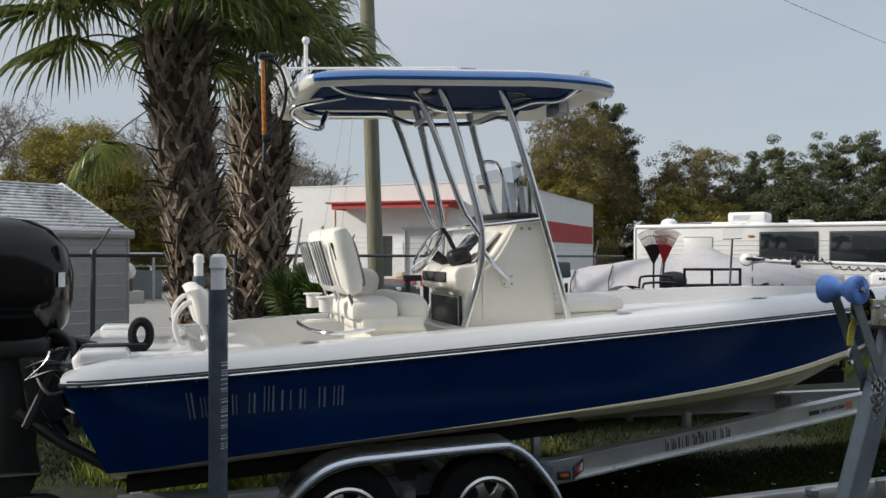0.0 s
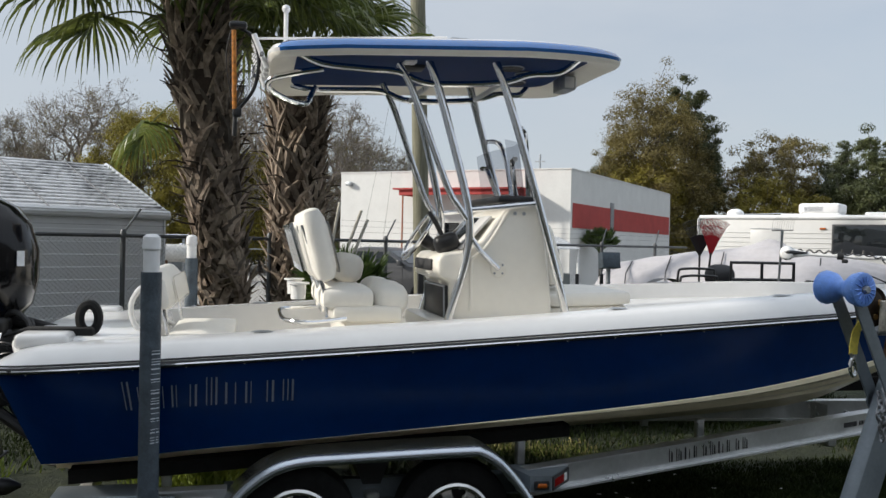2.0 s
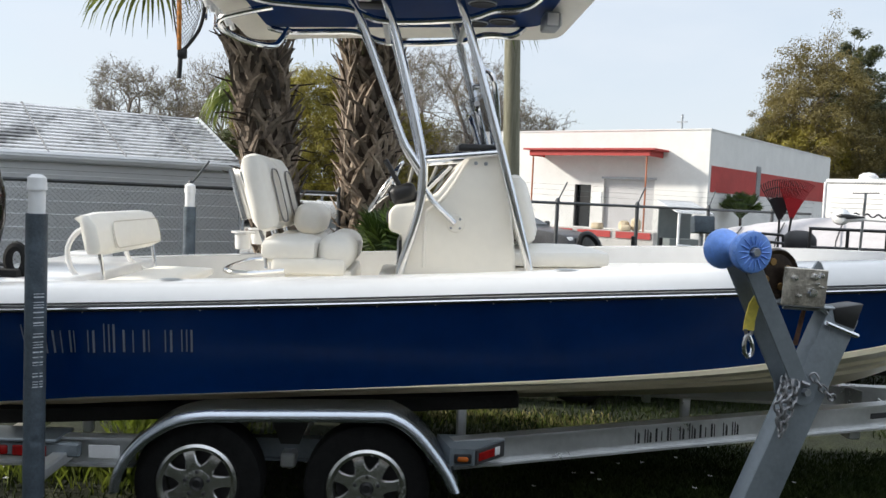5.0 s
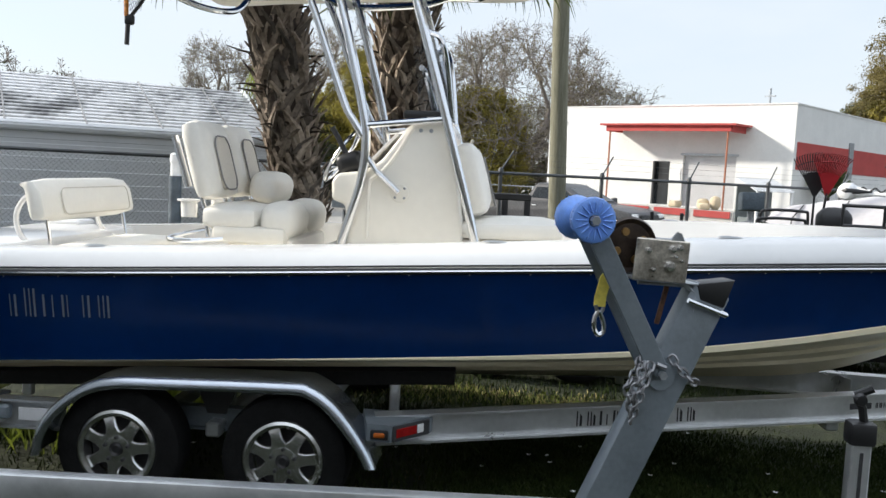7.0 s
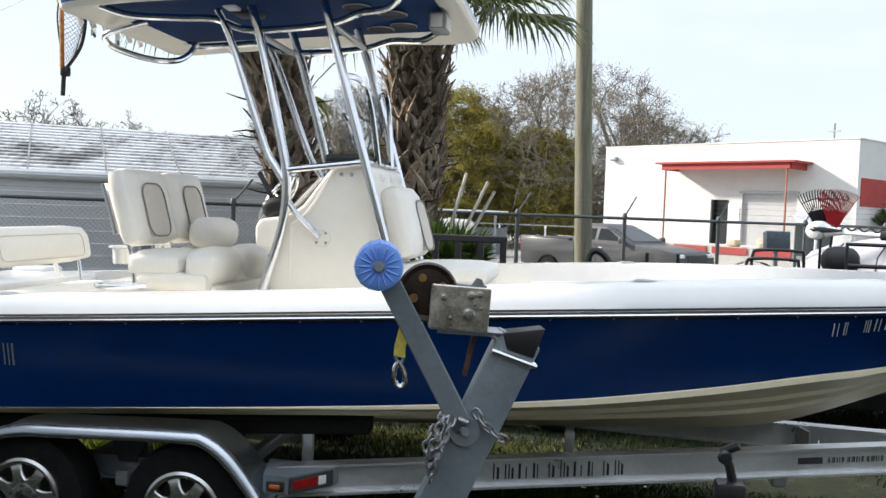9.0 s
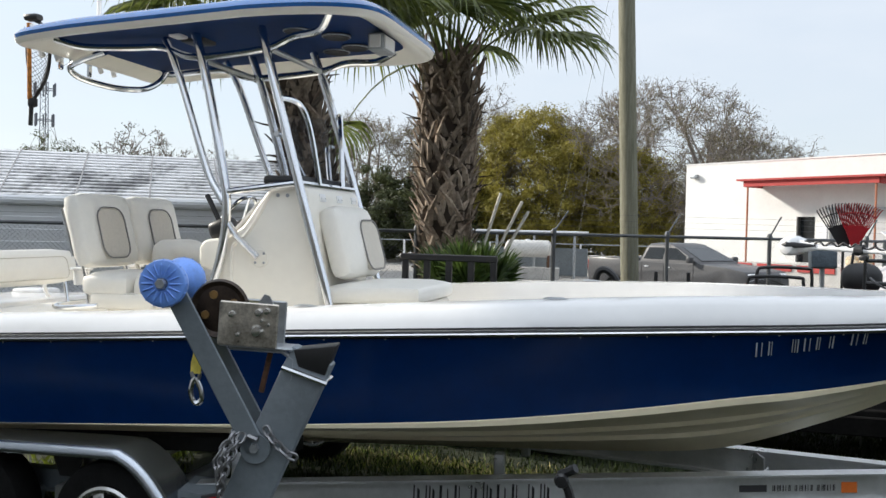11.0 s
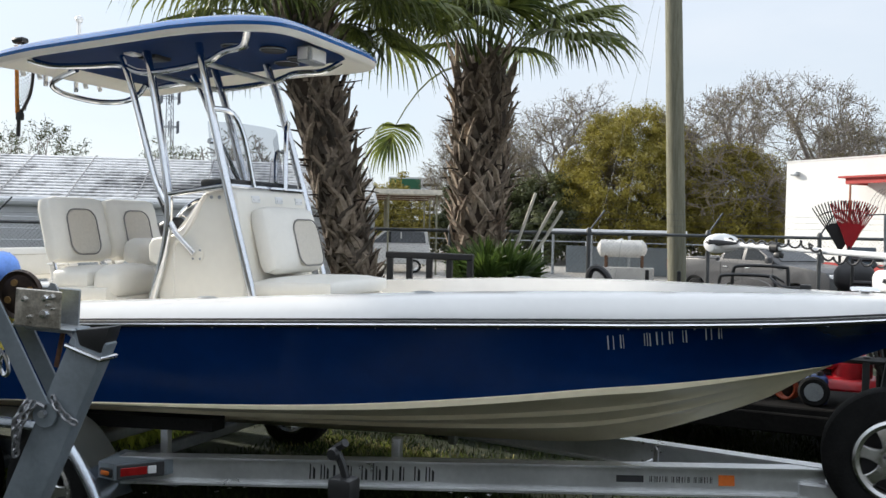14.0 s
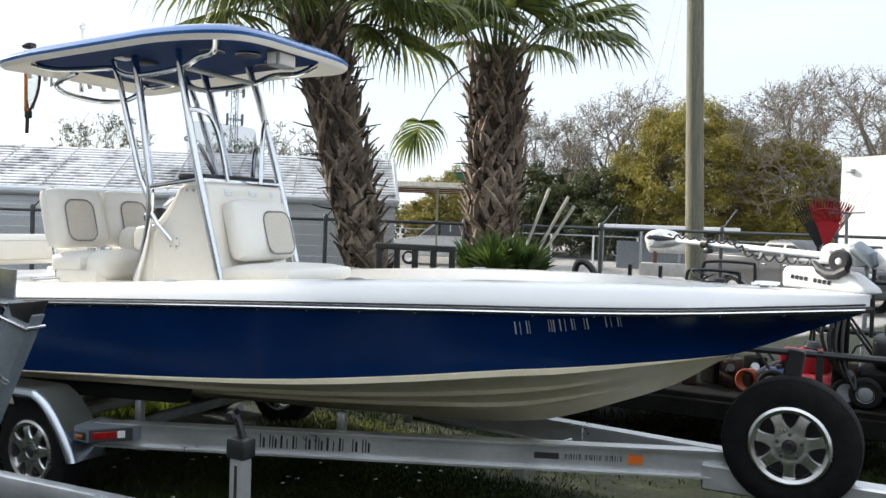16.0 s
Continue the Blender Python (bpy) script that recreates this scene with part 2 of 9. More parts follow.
M_RUST = mat("rusty_steel", (0.11, 0.055, 0.03), 0.75, 0.3, 0.5, 20.0, 0.2, 90)
M_ROLLER = mat("blue_urethane", (0.17, 0.34, 0.82), 0.30, 0, 0.16, 12.0, 0.06, 60, spec=0.4)
M_SLEEVE = mat("grey_blue_pvc_sleeve", (0.065, 0.085, 0.105), 0.55, 0, 0.3, 9.0, 0.5, 22)
M_PVC = mat("white_pvc", (0.80, 0.80, 0.80), 0.4, 0, 0.04, 6.0)
M_CARPET = mat("black_bunk_carpet", (0.010, 0.010, 0.010), 0.95, 0, 0.3, 40.0, 0.3, 300)
M_TEXT = mat("silver_lettering", (0.24, 0.27, 0.32), 0.35, 0.4, 0.08, 20.0)
M_TEXTK = mat("black_lettering", (0.015, 0.015, 0.018), 0.4)
M_TEXTW = mat("pale_lettering", (0.62, 0.66, 0.70), 0.5)
M_RED = mat("red_lens", (0.28, 0.009, 0.009), 0.25, 0, 0.15, 20.0)
M_AMBER = mat("amber_lens", (0.40, 0.10, 0.014), 0.25, 0, 0.1, 30.0)
M_ORANGE = mat("orange_sticker", (0.72, 0.17, 0.03), 0.4)
M_YELLOW = mat("yellow_webbing", (0.74, 0.61, 0.11), 0.8, 0, 0.15, 60.0, 0.2, 300)
M_REDP = mat("red_plastic", (0.36, 0.010, 0.016), 0.30, 0, 0.12, 14.0)
M_WALLW = mat("white_painted_block", (0.635, 0.635, 0.62), 0.8, 0, 0.05, 1.2, 0.08, 30)
M_WALLR = mat("red_painted_block", (0.36, 0.045, 0.04), 0.75, 0, 0.12, 1.5, 0.06, 30)
M_ROOFS = mat("streaked_metal_roof", (0.19, 0.19, 0.195), 0.5, 0.1, 0.3, 0.75, 0.05, 30, color2=(0.70, 0.70, 0.71), stretch=(1.5, 0.75, 0.5))


def world_mapped(m):
    """Lets a pattern run on across separate sheets of one roof."""
    n, l = m.node_tree.nodes, m.node_tree.links
    geo = n.new("ShaderNodeNewGeometry")
    for k in [k for k in l if k.from_node.type == "TEX_COORD"]:
        to = k.to_socket
        l.remove(k)
        l.new(geo.outputs["Position"], to)
    for k in n:
        if k.type == "VALTORGB":
            k.color_ramp.elements[0].position, k.color_ramp.elements[1].position = 0.53, 0.72


world_mapped(M_ROOFS)
M_LAP = mat("grey_sheet_lap", (0.27, 0.27, 0.275), 0.8, 0, 0.35, 3.0)
M_SIDING = mat("white_metal_siding", (0.70, 0.71, 0.73), 0.5, 0.0, 0.06, 1.0, 0.03, 40)
M_WOODP = mat("grey_pole_wood", (0.135, 0.132, 0.088), 0.85, 0, 0.3, 5.0, 0.35, 40, stretch=(6, 6, 0.4), color2=(0.235, 0.225, 0.165))
M_BOOT = mat("palm_boot", (0.085, 0.052, 0.030), 0.88, 0, 0.35, 2.2, 0.35, 30, color2=(0.50, 0.40, 0.31), rand=0.85)
M_TRUNK = mat("palm_trunk", (0.040, 0.026, 0.017), 0.9, 0, 0.35, 6.0, 0.5, 20)
M_BARK = mat("grey_bark", (0.075, 0.062, 0.054), 0.9, 0, 0.3, 4.0, 0.3, 20)
M_TWIG = mat("grey_twig", (0.185, 0.16, 0.142), 0.9, 0, 0.3, 4.0)
M_FENCE = mat("dull_galvanised_wire", (0.10, 0.105, 0.11), 0.55, 0.6, 0.2, 6.0)
M_GLASS = mat("dark_glass", (0.015, 0.018, 0.02), 0.06, 0, 0.1, 3.0, spec=0.8)
M_AUTOGLASS = mat("vehicle_glass", (0.012, 0.015, 0.017), 0.08, 0, 0.1, 3.0, spec=0.35)
M_TRUCK = mat("grey_truck_paint", (0.062, 0.062, 0.065), 0.35, 0.1, 0.06, 2.0, coat=0.05, spec=0.3)
M_RV = mat("white_rv_panel", (0.56, 0.56, 0.55), 0.4, 0, 0.05, 1.0)
M_TARP = mat("white_boat_cover", (0.43, 0.415, 0.43), 0.75, 0, 0.10, 1.3, 0.25, 5)
M_DARKT = mat("dark_trim", (0.03, 0.03, 0.032), 0.6)


def clear_material(name, tint, rough=0.03, mix=0.85):
    """Thin clear sheet: mostly see-through with a glossy surface."""
    m = bpy.data.materials.new(name)
    m.use_nodes = True
    n, l = m.node_tree.nodes, m.node_tree.links
    n.clear()
    out, mx, tr, gl = n.new("ShaderNodeOutputMaterial"), n.new("ShaderNodeMixShader"), n.new("ShaderNodeBsdfTransparent"), n.new("ShaderNodeBsdfGlossy")
    tr.inputs[0].default_value = (*tint, 1)
    gl.inputs["Roughness"].default_value = rough
    mx.inputs[0].default_value = 1 - mix
    l.new(tr.outputs[0], mx.inputs[1])
    l.new(gl.outputs[0], mx.inputs[2])
    l.new(mx.outputs[0], out.inputs[0])
    return m


M_SCREEN = clear_material("smoked_acrylic", (0.66, 0.67, 0.69), 0.04, 0.982)


def leaf_material(name, c1, c2, rough=0.55, through_light=0.3, scale=0.6, rand=0.22):
    """Leaf blades: coloured by clump and by blade, letting some light through."""
    m = mat(name, c1, rough, 0, 0.3, scale, color2=c2, rand=rand)
    n, l = m.node_tree.nodes, m.node_tree.links
    b, out = n["Principled BSDF"], n["Material Output"]
    src = b.inputs["Base Color"].links[0].from_socket
    tl, mx = n.new("ShaderNodeBsdfTranslucent"), n.new("ShaderNodeMixShader")
    mx.inputs[0].default_value = through_light
    l.new(src, tl.inputs[0])
    l.new(b.outputs[0], mx.inputs[1])
    l.new(tl.outputs[0], mx.inputs[2])
    l.new(mx.outputs[0], out.inputs[0])
    return m


M_LEAF = leaf_material("palm_leaf", (0.045, 0.072, 0.018), (0.205, 0.235, 0.06), 0.38, 0.42, 3.0, 0.4)
M_TLEAF = leaf_material("tree_leaf", (0.026, 0.038, 0.011), (0.092, 0.104, 0.030), 0.6, 0.18)
M_OLIVE = leaf_material("olive_leaf", (0.135, 0.118, 0.018), (0.30, 0.25, 0.035), 0.6, 0.3)
M_BROWNL = leaf_material("brown_leaf", (0.088, 0.072, 0.020), (0.185, 0.145, 0.038), 0.6, 0.22)
M_GREYL = leaf_material("grey_brown_leaf", (0.115, 0.095, 0.048), (0.20, 0.165, 0.06))
M_MESHW = mat("galvanised_mesh_wire", (0.15, 0.155, 0.16), 0.5, 0.5, 0.2, 6.0)
M_PIPEW = mat("weathered_pipe", (0.50, 0.47, 0.40), 0.6, 0, 0.25, 5.0)
M_POSTR = mat("faded_orange_steel", (0.34, 0.13, 0.07), 0.7, 0, 0.2, 6.0)

# ---- setting: ground, yard, fence, building, shed, pole ----
FENCE_A, FENCE_D = Vector((0.363, 7.53, 0)), Vector((0.8847, 0.4662, 0))


def ground_z(x, y):
    """Height of the ground: level under the trailer, falling a little beyond the fence."""
    d = (Vector((x, y, 0)) - FENCE_A).dot(Vector((-FENCE_D.y, FENCE_D.x, 0)))
    fall = -0.018 * max(0.0, min(d, 30.0))
    return fall + 0.02 * math.sin(x * 1.3 + y * 0.7) * math.exp(-abs(y) / 8)


def build_ground():
    m = bpy.data.materials.new("grass_and_gravel")
    m.use_nodes = True
    n, l = m.node_tree.nodes, m.node_tree.links
    b = n["Principled BSDF"]
    b.inputs["Roughness"].default_value = 0.95
    co = n.new("ShaderNodeTexCoord")
    sep = n.new("ShaderNodeSeparateXYZ")
    l.new(co.outputs["Object"], sep.inputs[0])

    def noise_tex(s, d=6, r=0.6):
        t = n.new("ShaderNodeTexNoise")
        t.inputs["Scale"].default_value, t.inputs["Detail"].default_value, t.inputs["Roughness"].default_value = s, d, r
        l.new(co.outputs["Object"], t.inputs["Vector"])
        return t.outputs[0]

    def ramp(src, stops):
        r = n.new("ShaderNodeValToRGB")
        e = r.color_ramp.elements
        while len(e) < len(stops):
            e.new(0.5)
        for k, (p, c) in enumerate(stops):
            e[k].position, e[k].color = p, (*c, 1)
        l.new(src, r.inputs[0])
        return r.outputs[0]
    grass = ramp(noise_tex(5.0), [(0.3, (0.007, 0.011, 0.003)), (0.5, (0.014, 0.020, 0.005)), (0.62, (0.026, 0.032, 0.010)), (0.75, (0.060, 0.054, 0.028))])
    gravel = ramp(noise_tex(26.0, 8, 0.7), [(0.3, (0.22, 0.21, 0.19)), (0.55, (0.36, 0.345, 0.32)), (0.75, (0.48, 0.46, 0.43))])
    # beyond the fence the yard is gravel: signed distance from the fence line
    dot = n.new("ShaderNodeVectorMath")
    dot.operation = "DOT_PRODUCT"
    dot.inputs[1].default_value = (-FENCE_D.y, FENCE_D.x, 0)
    l.new(co.outputs["Object"], dot.inputs[0])
    off = n.new("ShaderNodeMath")
    off.operation = "MULTIPLY_ADD"
    off.inputs[1].default_value = 0.9
    l.new(noise_tex(1.2), off.inputs[0])
    l.new(dot.outputs["Value"], off.inputs[2])
    mr = n.new("ShaderNodeMapRange")
    base = FENCE_A.dot(Vector((-FENCE_D.y, FENCE_D.x, 0)))
    # towards the camper the grass runs on a few metres past the fence
    run = n.new("ShaderNodeMapRange")
    run.inputs[1].default_value, run.inputs[2].default_value = 2.6, 5.2
    run.inputs[3].default_value, run.inputs[4].default_value = 0.0, -5.0
    l.new(sep.outputs["X"], run.inputs[0])
    past = n.new("ShaderNodeMath")
    l.new(off.outputs[0], past.inputs[0])
    l.new(run.outputs[0], past.inputs[1])
    mr.inputs[1].default_value, mr.inputs[2].default_value = base + 1.2, base + 1.9
    l.new(past.outputs[0], mr.inputs[0])
    mix = n.new("ShaderNodeMixRGB")
    l.new(mr.outputs[0], mix.inputs[0])
    l.new(grass, mix.inputs[1])
    l.new(gravel, mix.inputs[2])
    l.new(mix.outputs[0], b.inputs["Base Color"])
    bp = n.new("ShaderNodeBump")
    bp.inputs["Strength"].default_value, bp.inputs["Distance"].default_value = 0.7, 0.05
    l.new(noise_tex(30.0), bp.inputs["Height"])
    l.new(bp.outputs[0], b.inputs["Normal"])
    bm = bmesh.new()
    xs = sorted({*(-3000, -900, -300, -120, -60, -35), *range(-24, 61, 2), *(70, 90, 140, 300, 900, 3000)})
    ys = sorted({*(-3000, -900, -300, -100, -50, -30), *range(-20, 61, 2), *(70, 90, 140, 300, 900, 3000)})
    grid = [[bm.verts.new((x, y, ground_z(x, y))) for x in xs] for y in ys]
    for r0, r1 in zip(grid, grid[1:]):
        for j in range(len(xs) - 1):
            bm.faces.new((r0[j], r0[j + 1], r1[j + 1], r1[j]))
    return tagged(part("ground", bm, m), "patchy grass lawn with gravel yard beyond the fence", "ground", kind="structure")


build_ground()


def grass_patch(name, material, count, box, h0, h1, label, seed, bald=-0.05, soft=0.45):
    """Blades of grass as three-sided slivers over a stretch of the plan."""
    rnd = random.Random(seed)
    verts, faces = [], []
    x0, y0, x1, y1 = box
    for _ in range(count):
        x, y = rnd.uniform(x0, x1), rnd.uniform(y0, y1)
        if noise.noise((x * 0.9, y * 0.9, 3.3)) + rnd.uniform(-0.35, 0.5) < bald:
            continue
        if min(x - x0, x1 - x, y - y0, y1 - y) < soft * rnd.random():
            continue
        z = ground_z(x, y)
        a, h = rnd.uniform(0, 6.28), rnd.uniform(h0, h1)
        w = rnd.uniform(0.0025, 0.0065) * (1.5 if h1 > 0.2 else 1.0)
        lean = h * rnd.uniform(0.1, 0.8)
        dx, dy = math.cos(a), math.sin(a)
        k = len(verts)
        verts += [(x - dy * w, y + dx * w, z), (x + dy * w, y - dx * w, z), (x + dx * lean * 0.4 + dy * w * 0.6, y + dy * lean * 0.4 - dx * w * 0.6, z + h * 0.65), (x + dx * lean, y + dy * lean, z + h)]
        faces += [(k, k + 1, k + 2), (k, k + 2, k + 3)]
    me = bpy.data.meshes.new(name)
    me.from_pydata(verts, [], faces)
    me.materials.append(material)
    return tagged(new(name, me), label, "grass", kind="stuff")


def build_fence():
    f = empty("chain_link_fence", (FENCE_A.x, FENCE_A.y, 0))
    tagged(f, "grey galvanised chain-link fence with barbed-wire arms", "fence")
    side = Vector((-FENCE_D.y, FENCE_D.x, 0))
    lo, hi = -16.0, 8.9
    top = bm_tube([FENCE_D * lo + Vector((0, 0, 1.82)), FENCE_D * hi + Vector((0, 0, 1.82))], 0.024, 8)
    part("top_rail", top, M_FENCE, f)
    for s in (-14.0, -11.0, -7.9, -3.5, -1.4, 0.67, 2.5, 4.25, 6.0, 7.75):
        p = FENCE_D * s
        bm = bm_tube([p + Vector((0, 0, -0.1)), p + Vector((0, 0, 1.86))], 0.032, 10)
        bm_lathe([(0.0, 0.05), (0.025, 0.04), (0.042, 0.0), (0.042, -0.05)], 10, Matrix.Translation(p + Vector((0, 0, 1.86))), bm)
        part("post", bm, M_FENCE, f)
        arm = bm_tube([p + Vector((0, 0, 1.85)), p + FENCE_D * 0.26 + side * 0.10 + Vector((0, 0, 2.17))], 0.013, 6)
        part("barbed_wire_arm", arm, M_FENCE, f)
    # woven mesh of diagonal wires, as flat thin strips of two triangles each
    verts, faces = [], []
    d = 0.062
    w = 0.0012
    h = 1.78
    n0, n1 = int((lo - h) / d), int(hi / d)
    for k in range(n0, n1):
        for sgn in (1, -1):
            a = k * d + (0 if sgn > 0 else h)
            p0 = FENCE_D * a + side * (0.004 * sgn) + Vector((0, 0, 0.03))
            p1 = FENCE_D * (a + sgn * h) + side * (0.004 * sgn) + Vector((0, 0, 0.03 + h))
            if min(a, a + sgn * h) < lo:
                continue
            o = (FENCE_D - Vector((0, 0, sgn))).normalized() * w
            i = len(verts)
            verts += [p0 - o, p0 + o, p1 + o, p1 - o]
            faces.append((i, i + 1, i + 2, i + 3))
    me = bpy.data.meshes.new("wire_mesh")
    me.from_pydata([tuple(v) for v in verts], [], faces)
    me.materials.append(M_MESHW)
    mesh = new("wire_mesh", me)
    mesh.parent = f
    mesh["kind"] = "stuff"
    mesh["label"] = "woven diamond wire mesh"
    for hgt in (1.95, 2.04, 2.13):
        k = (hgt - 1.85) / 0.32
        o = side * 0.10 * k + FENCE_D * 0.26 * k
        part("barbed_wire", bm_tube([FENCE_D * lo + o + Vector((0, 0, hgt)), FENCE_D * hi + o + Vector((0, 0, hgt))], 0.0016, 4), M_FENCE, f)


def build_warehouse():
    o, u, v = Vector((2.97, 35.7, -0.5)), Vector((0.77, -0.637, 0)), Vector((0.637, 0.77, 0))
    house = empty("warehouse")
    m = Matrix((u.to_4d(), v.to_4d(), Vector((0, 0, 1, 0)), (0, 0, 0, 1))).transposed()
    m.translation = o
    house.matrix_world = m
    tagged(house, "low white warehouse with a red band and a red entrance canopy", "building")
    W, D, Hh = 11.5, 18.0, 5.47
    # front wall in pieces round the two doors (u, z)
    d1, d2 = (5.55, 6.35), (6.95, 9.25)
    t1, t2 = 3.18, 3.46
    dock = 1.36
    for a, b, z0, z1 in ((0, d1[0], 0, Hh), (d1[0], d1[1], t1, Hh), (d1[1], d2[0], 0, Hh), (d2[0], d2[1], t2, Hh), (d2[1], W, 0, Hh), (d1[0], d1[1], 0, dock), (d2[0], d2[1], 0, dock)):
        part("front_wall", bm_box(b - a, 0.25, z1 - z0, ((a + b) / 2, 0.125, (z0 + z1) / 2)), M_WALLW, house, smooth=False)
    side = bm_box(0.25, D, Hh, (W - 0.125, 0.25 + D / 2, Hh / 2))
    part("side_wall", side, M_WALLW, house, smooth=False)
    part("side_wall", bm_box(0.25, D, Hh, (0.125, 0.25 + D / 2, Hh / 2)), M_WALLW, house, smooth=False)
    part("back_wall", bm_box(W, 0.25, Hh, (W / 2, 0.375 + D, Hh / 2)), M_WALLW, house, smooth=False)
    part("red_band", bm_box(0.02, D, 1.05, (W + 0.012, 0.25 + D / 2, 3.55)), M_WALLR, house, "dull red painted band", smooth=False)
    part("roof", bm_box(W - 0.5, D, 0.15, (W / 2, 0.25 + D / 2, Hh - 0.35)), M_ROOFS, house, smooth=False)
    part("parapet_cap", bm_box(W + 0.06, 0.31, 0.05, (W / 2, 0.125, Hh + 0.027)), M_WALLW, house, smooth=False)
    part("parapet_cap", bm_box(0.31, D, 0.05, (W - 0.125, 0.28 + D / 2, Hh + 0.027)), M_WALLW, house, smooth=False)
    can = bm_box(6.1, 1.45, 0.07, (6.75, -0.70, 4.62))
    bm_box(5.6, 0.05, 0.22, (6.75, -1.27, 4.465), bm=can)
    bm_box(0.05, 1.2, 0.26, (3.95, -0.62, 4.47), bm=can)
    bm_box(0.05, 1.2, 0.26, (9.55, -0.62, 4.47), bm=can)
    part("canopy", can, M_WALLR, house, "red sheet-metal entrance canopy", smooth=False)
    for x in (4.1, 9.4):
        part("canopy_post", bm_tube([(x, -1.2, 0.9), (x, -1.2, 4.4)], 0.04, 8), M_POSTR, house, "faded orange steel post")
    dk = bm_box(7.2, 1.5, dock - 0.06, (6.4, -0.78, (dock - 0.06) / 2))
    part("loading_dock", dk, mat("dock_concrete", (0.45, 0.44, 0.42), 0.9, 0, 0.1, 2.0, 0.1, 30), house, smooth=False)
    for k in range(4):
        part("dock_bumper", bm_box(1.5, 0.05, 0.26, (3.9 + 1.75 * k, -1.56, dock - 0.2)), M_WALLR, house, "faded red dock edge board", smooth=False)
    door = bm_box(d2[1] - d2[0], 0.05, t2 - dock, ((d2[0] + d2[1]) / 2, 0.17, (t2 + dock) / 2))
    M_SHUT = mat("grey_shutter_paint", (0.46, 0.46, 0.47), 0.6, 0, 0.06, 2.0)
    part("lintel", bm_box(d2[1] - d2[0] + 0.2, 0.05, 0.09, ((d2[0] + d2[1]) / 2, -0.03, t2 + 0.03)), M_STEEL, house, smooth=False)
    shutter = part("roller_door", door, M_SHUT, house, "grey-white roller shutter", smooth=False)
    for k in range(14):
        z = dock + 0.08 + k * (t2 - dock - 0.1) / 14
        part("slat", bm_box(d2[1] - d2[0], 0.012, 0.115, ((d2[0] + d2[1]) / 2, 0.139, z + 0.05)), M_SHUT, shutter, smooth=False)
    # a solid dark sheet paints the unlit inside of the door opening
    part("doorway", bm_box(d1[1] - d1[0], 0.03, t1 - dock, ((d1[0] + d1[1]) / 2, 0.22, (t1 + dock) / 2)), M_GLASS, house, "dark sheet standing in for the unlit open doorway", smooth=False)
    part("door_frame", bm_box(0.07, 0.1, t1 - dock, (d1[0] + 0.035, 0.05, (t1 + dock) / 2)), M_DARKT, house, smooth=False)
    part("notice_board", bm_box(0.42, 0.03, 0.55, (6.66, -0.017, 2.6)), M_SIDING, house, smooth=False)
    part("wall_lamp", bm_box(0.3, 0.25, 0.18, (0.55, -0.13, 4.95), 0.03), M_STEEL, house)
    part("window", bm_box(0.06, 0.5, 1.5, (W + 0.035, 6.0, 3.6)), M_STEEL, house, smooth=False)
    part("vent_stack", bm_tube([(7.8, 6, Hh - 0.3), (7.8, 6, Hh + 1.3)], 0.05, 6), M_STEEL, house)
    part("vent_hood", bm_box(0.5, 0.08, 0.06, (7.8, 6, Hh + 0.95)), M_STEEL, house, smooth=False)


    M_SACK = mat("beige_sacking", (0.55, 0.46, 0.32), 0.85, 0, 0.15, 6.0, 0.2, 40)
    for a, b, w, h in ((7.1, -0.7, 0.5, 0.28), (8.35, -0.75, 0.6, 0.42), (8.85, -0.7, 0.55, 0.55), (8.6, -1.1, 0.6, 0.26)):
        bag = tagged(part("sack", bm_box(w, 0.42, h, (0, 0, h / 2), h * 0.35, 3), M_SACK), "beige sack standing on the loading dock", "sack", group="sacks on the dock")
        bag.matrix_world = m @ pose(a, b, dock - 0.06, 0, 0, 13 * a)


SHED_E, SHED_ANG = Vector((-2.37, 7.28, 0)), 33.0


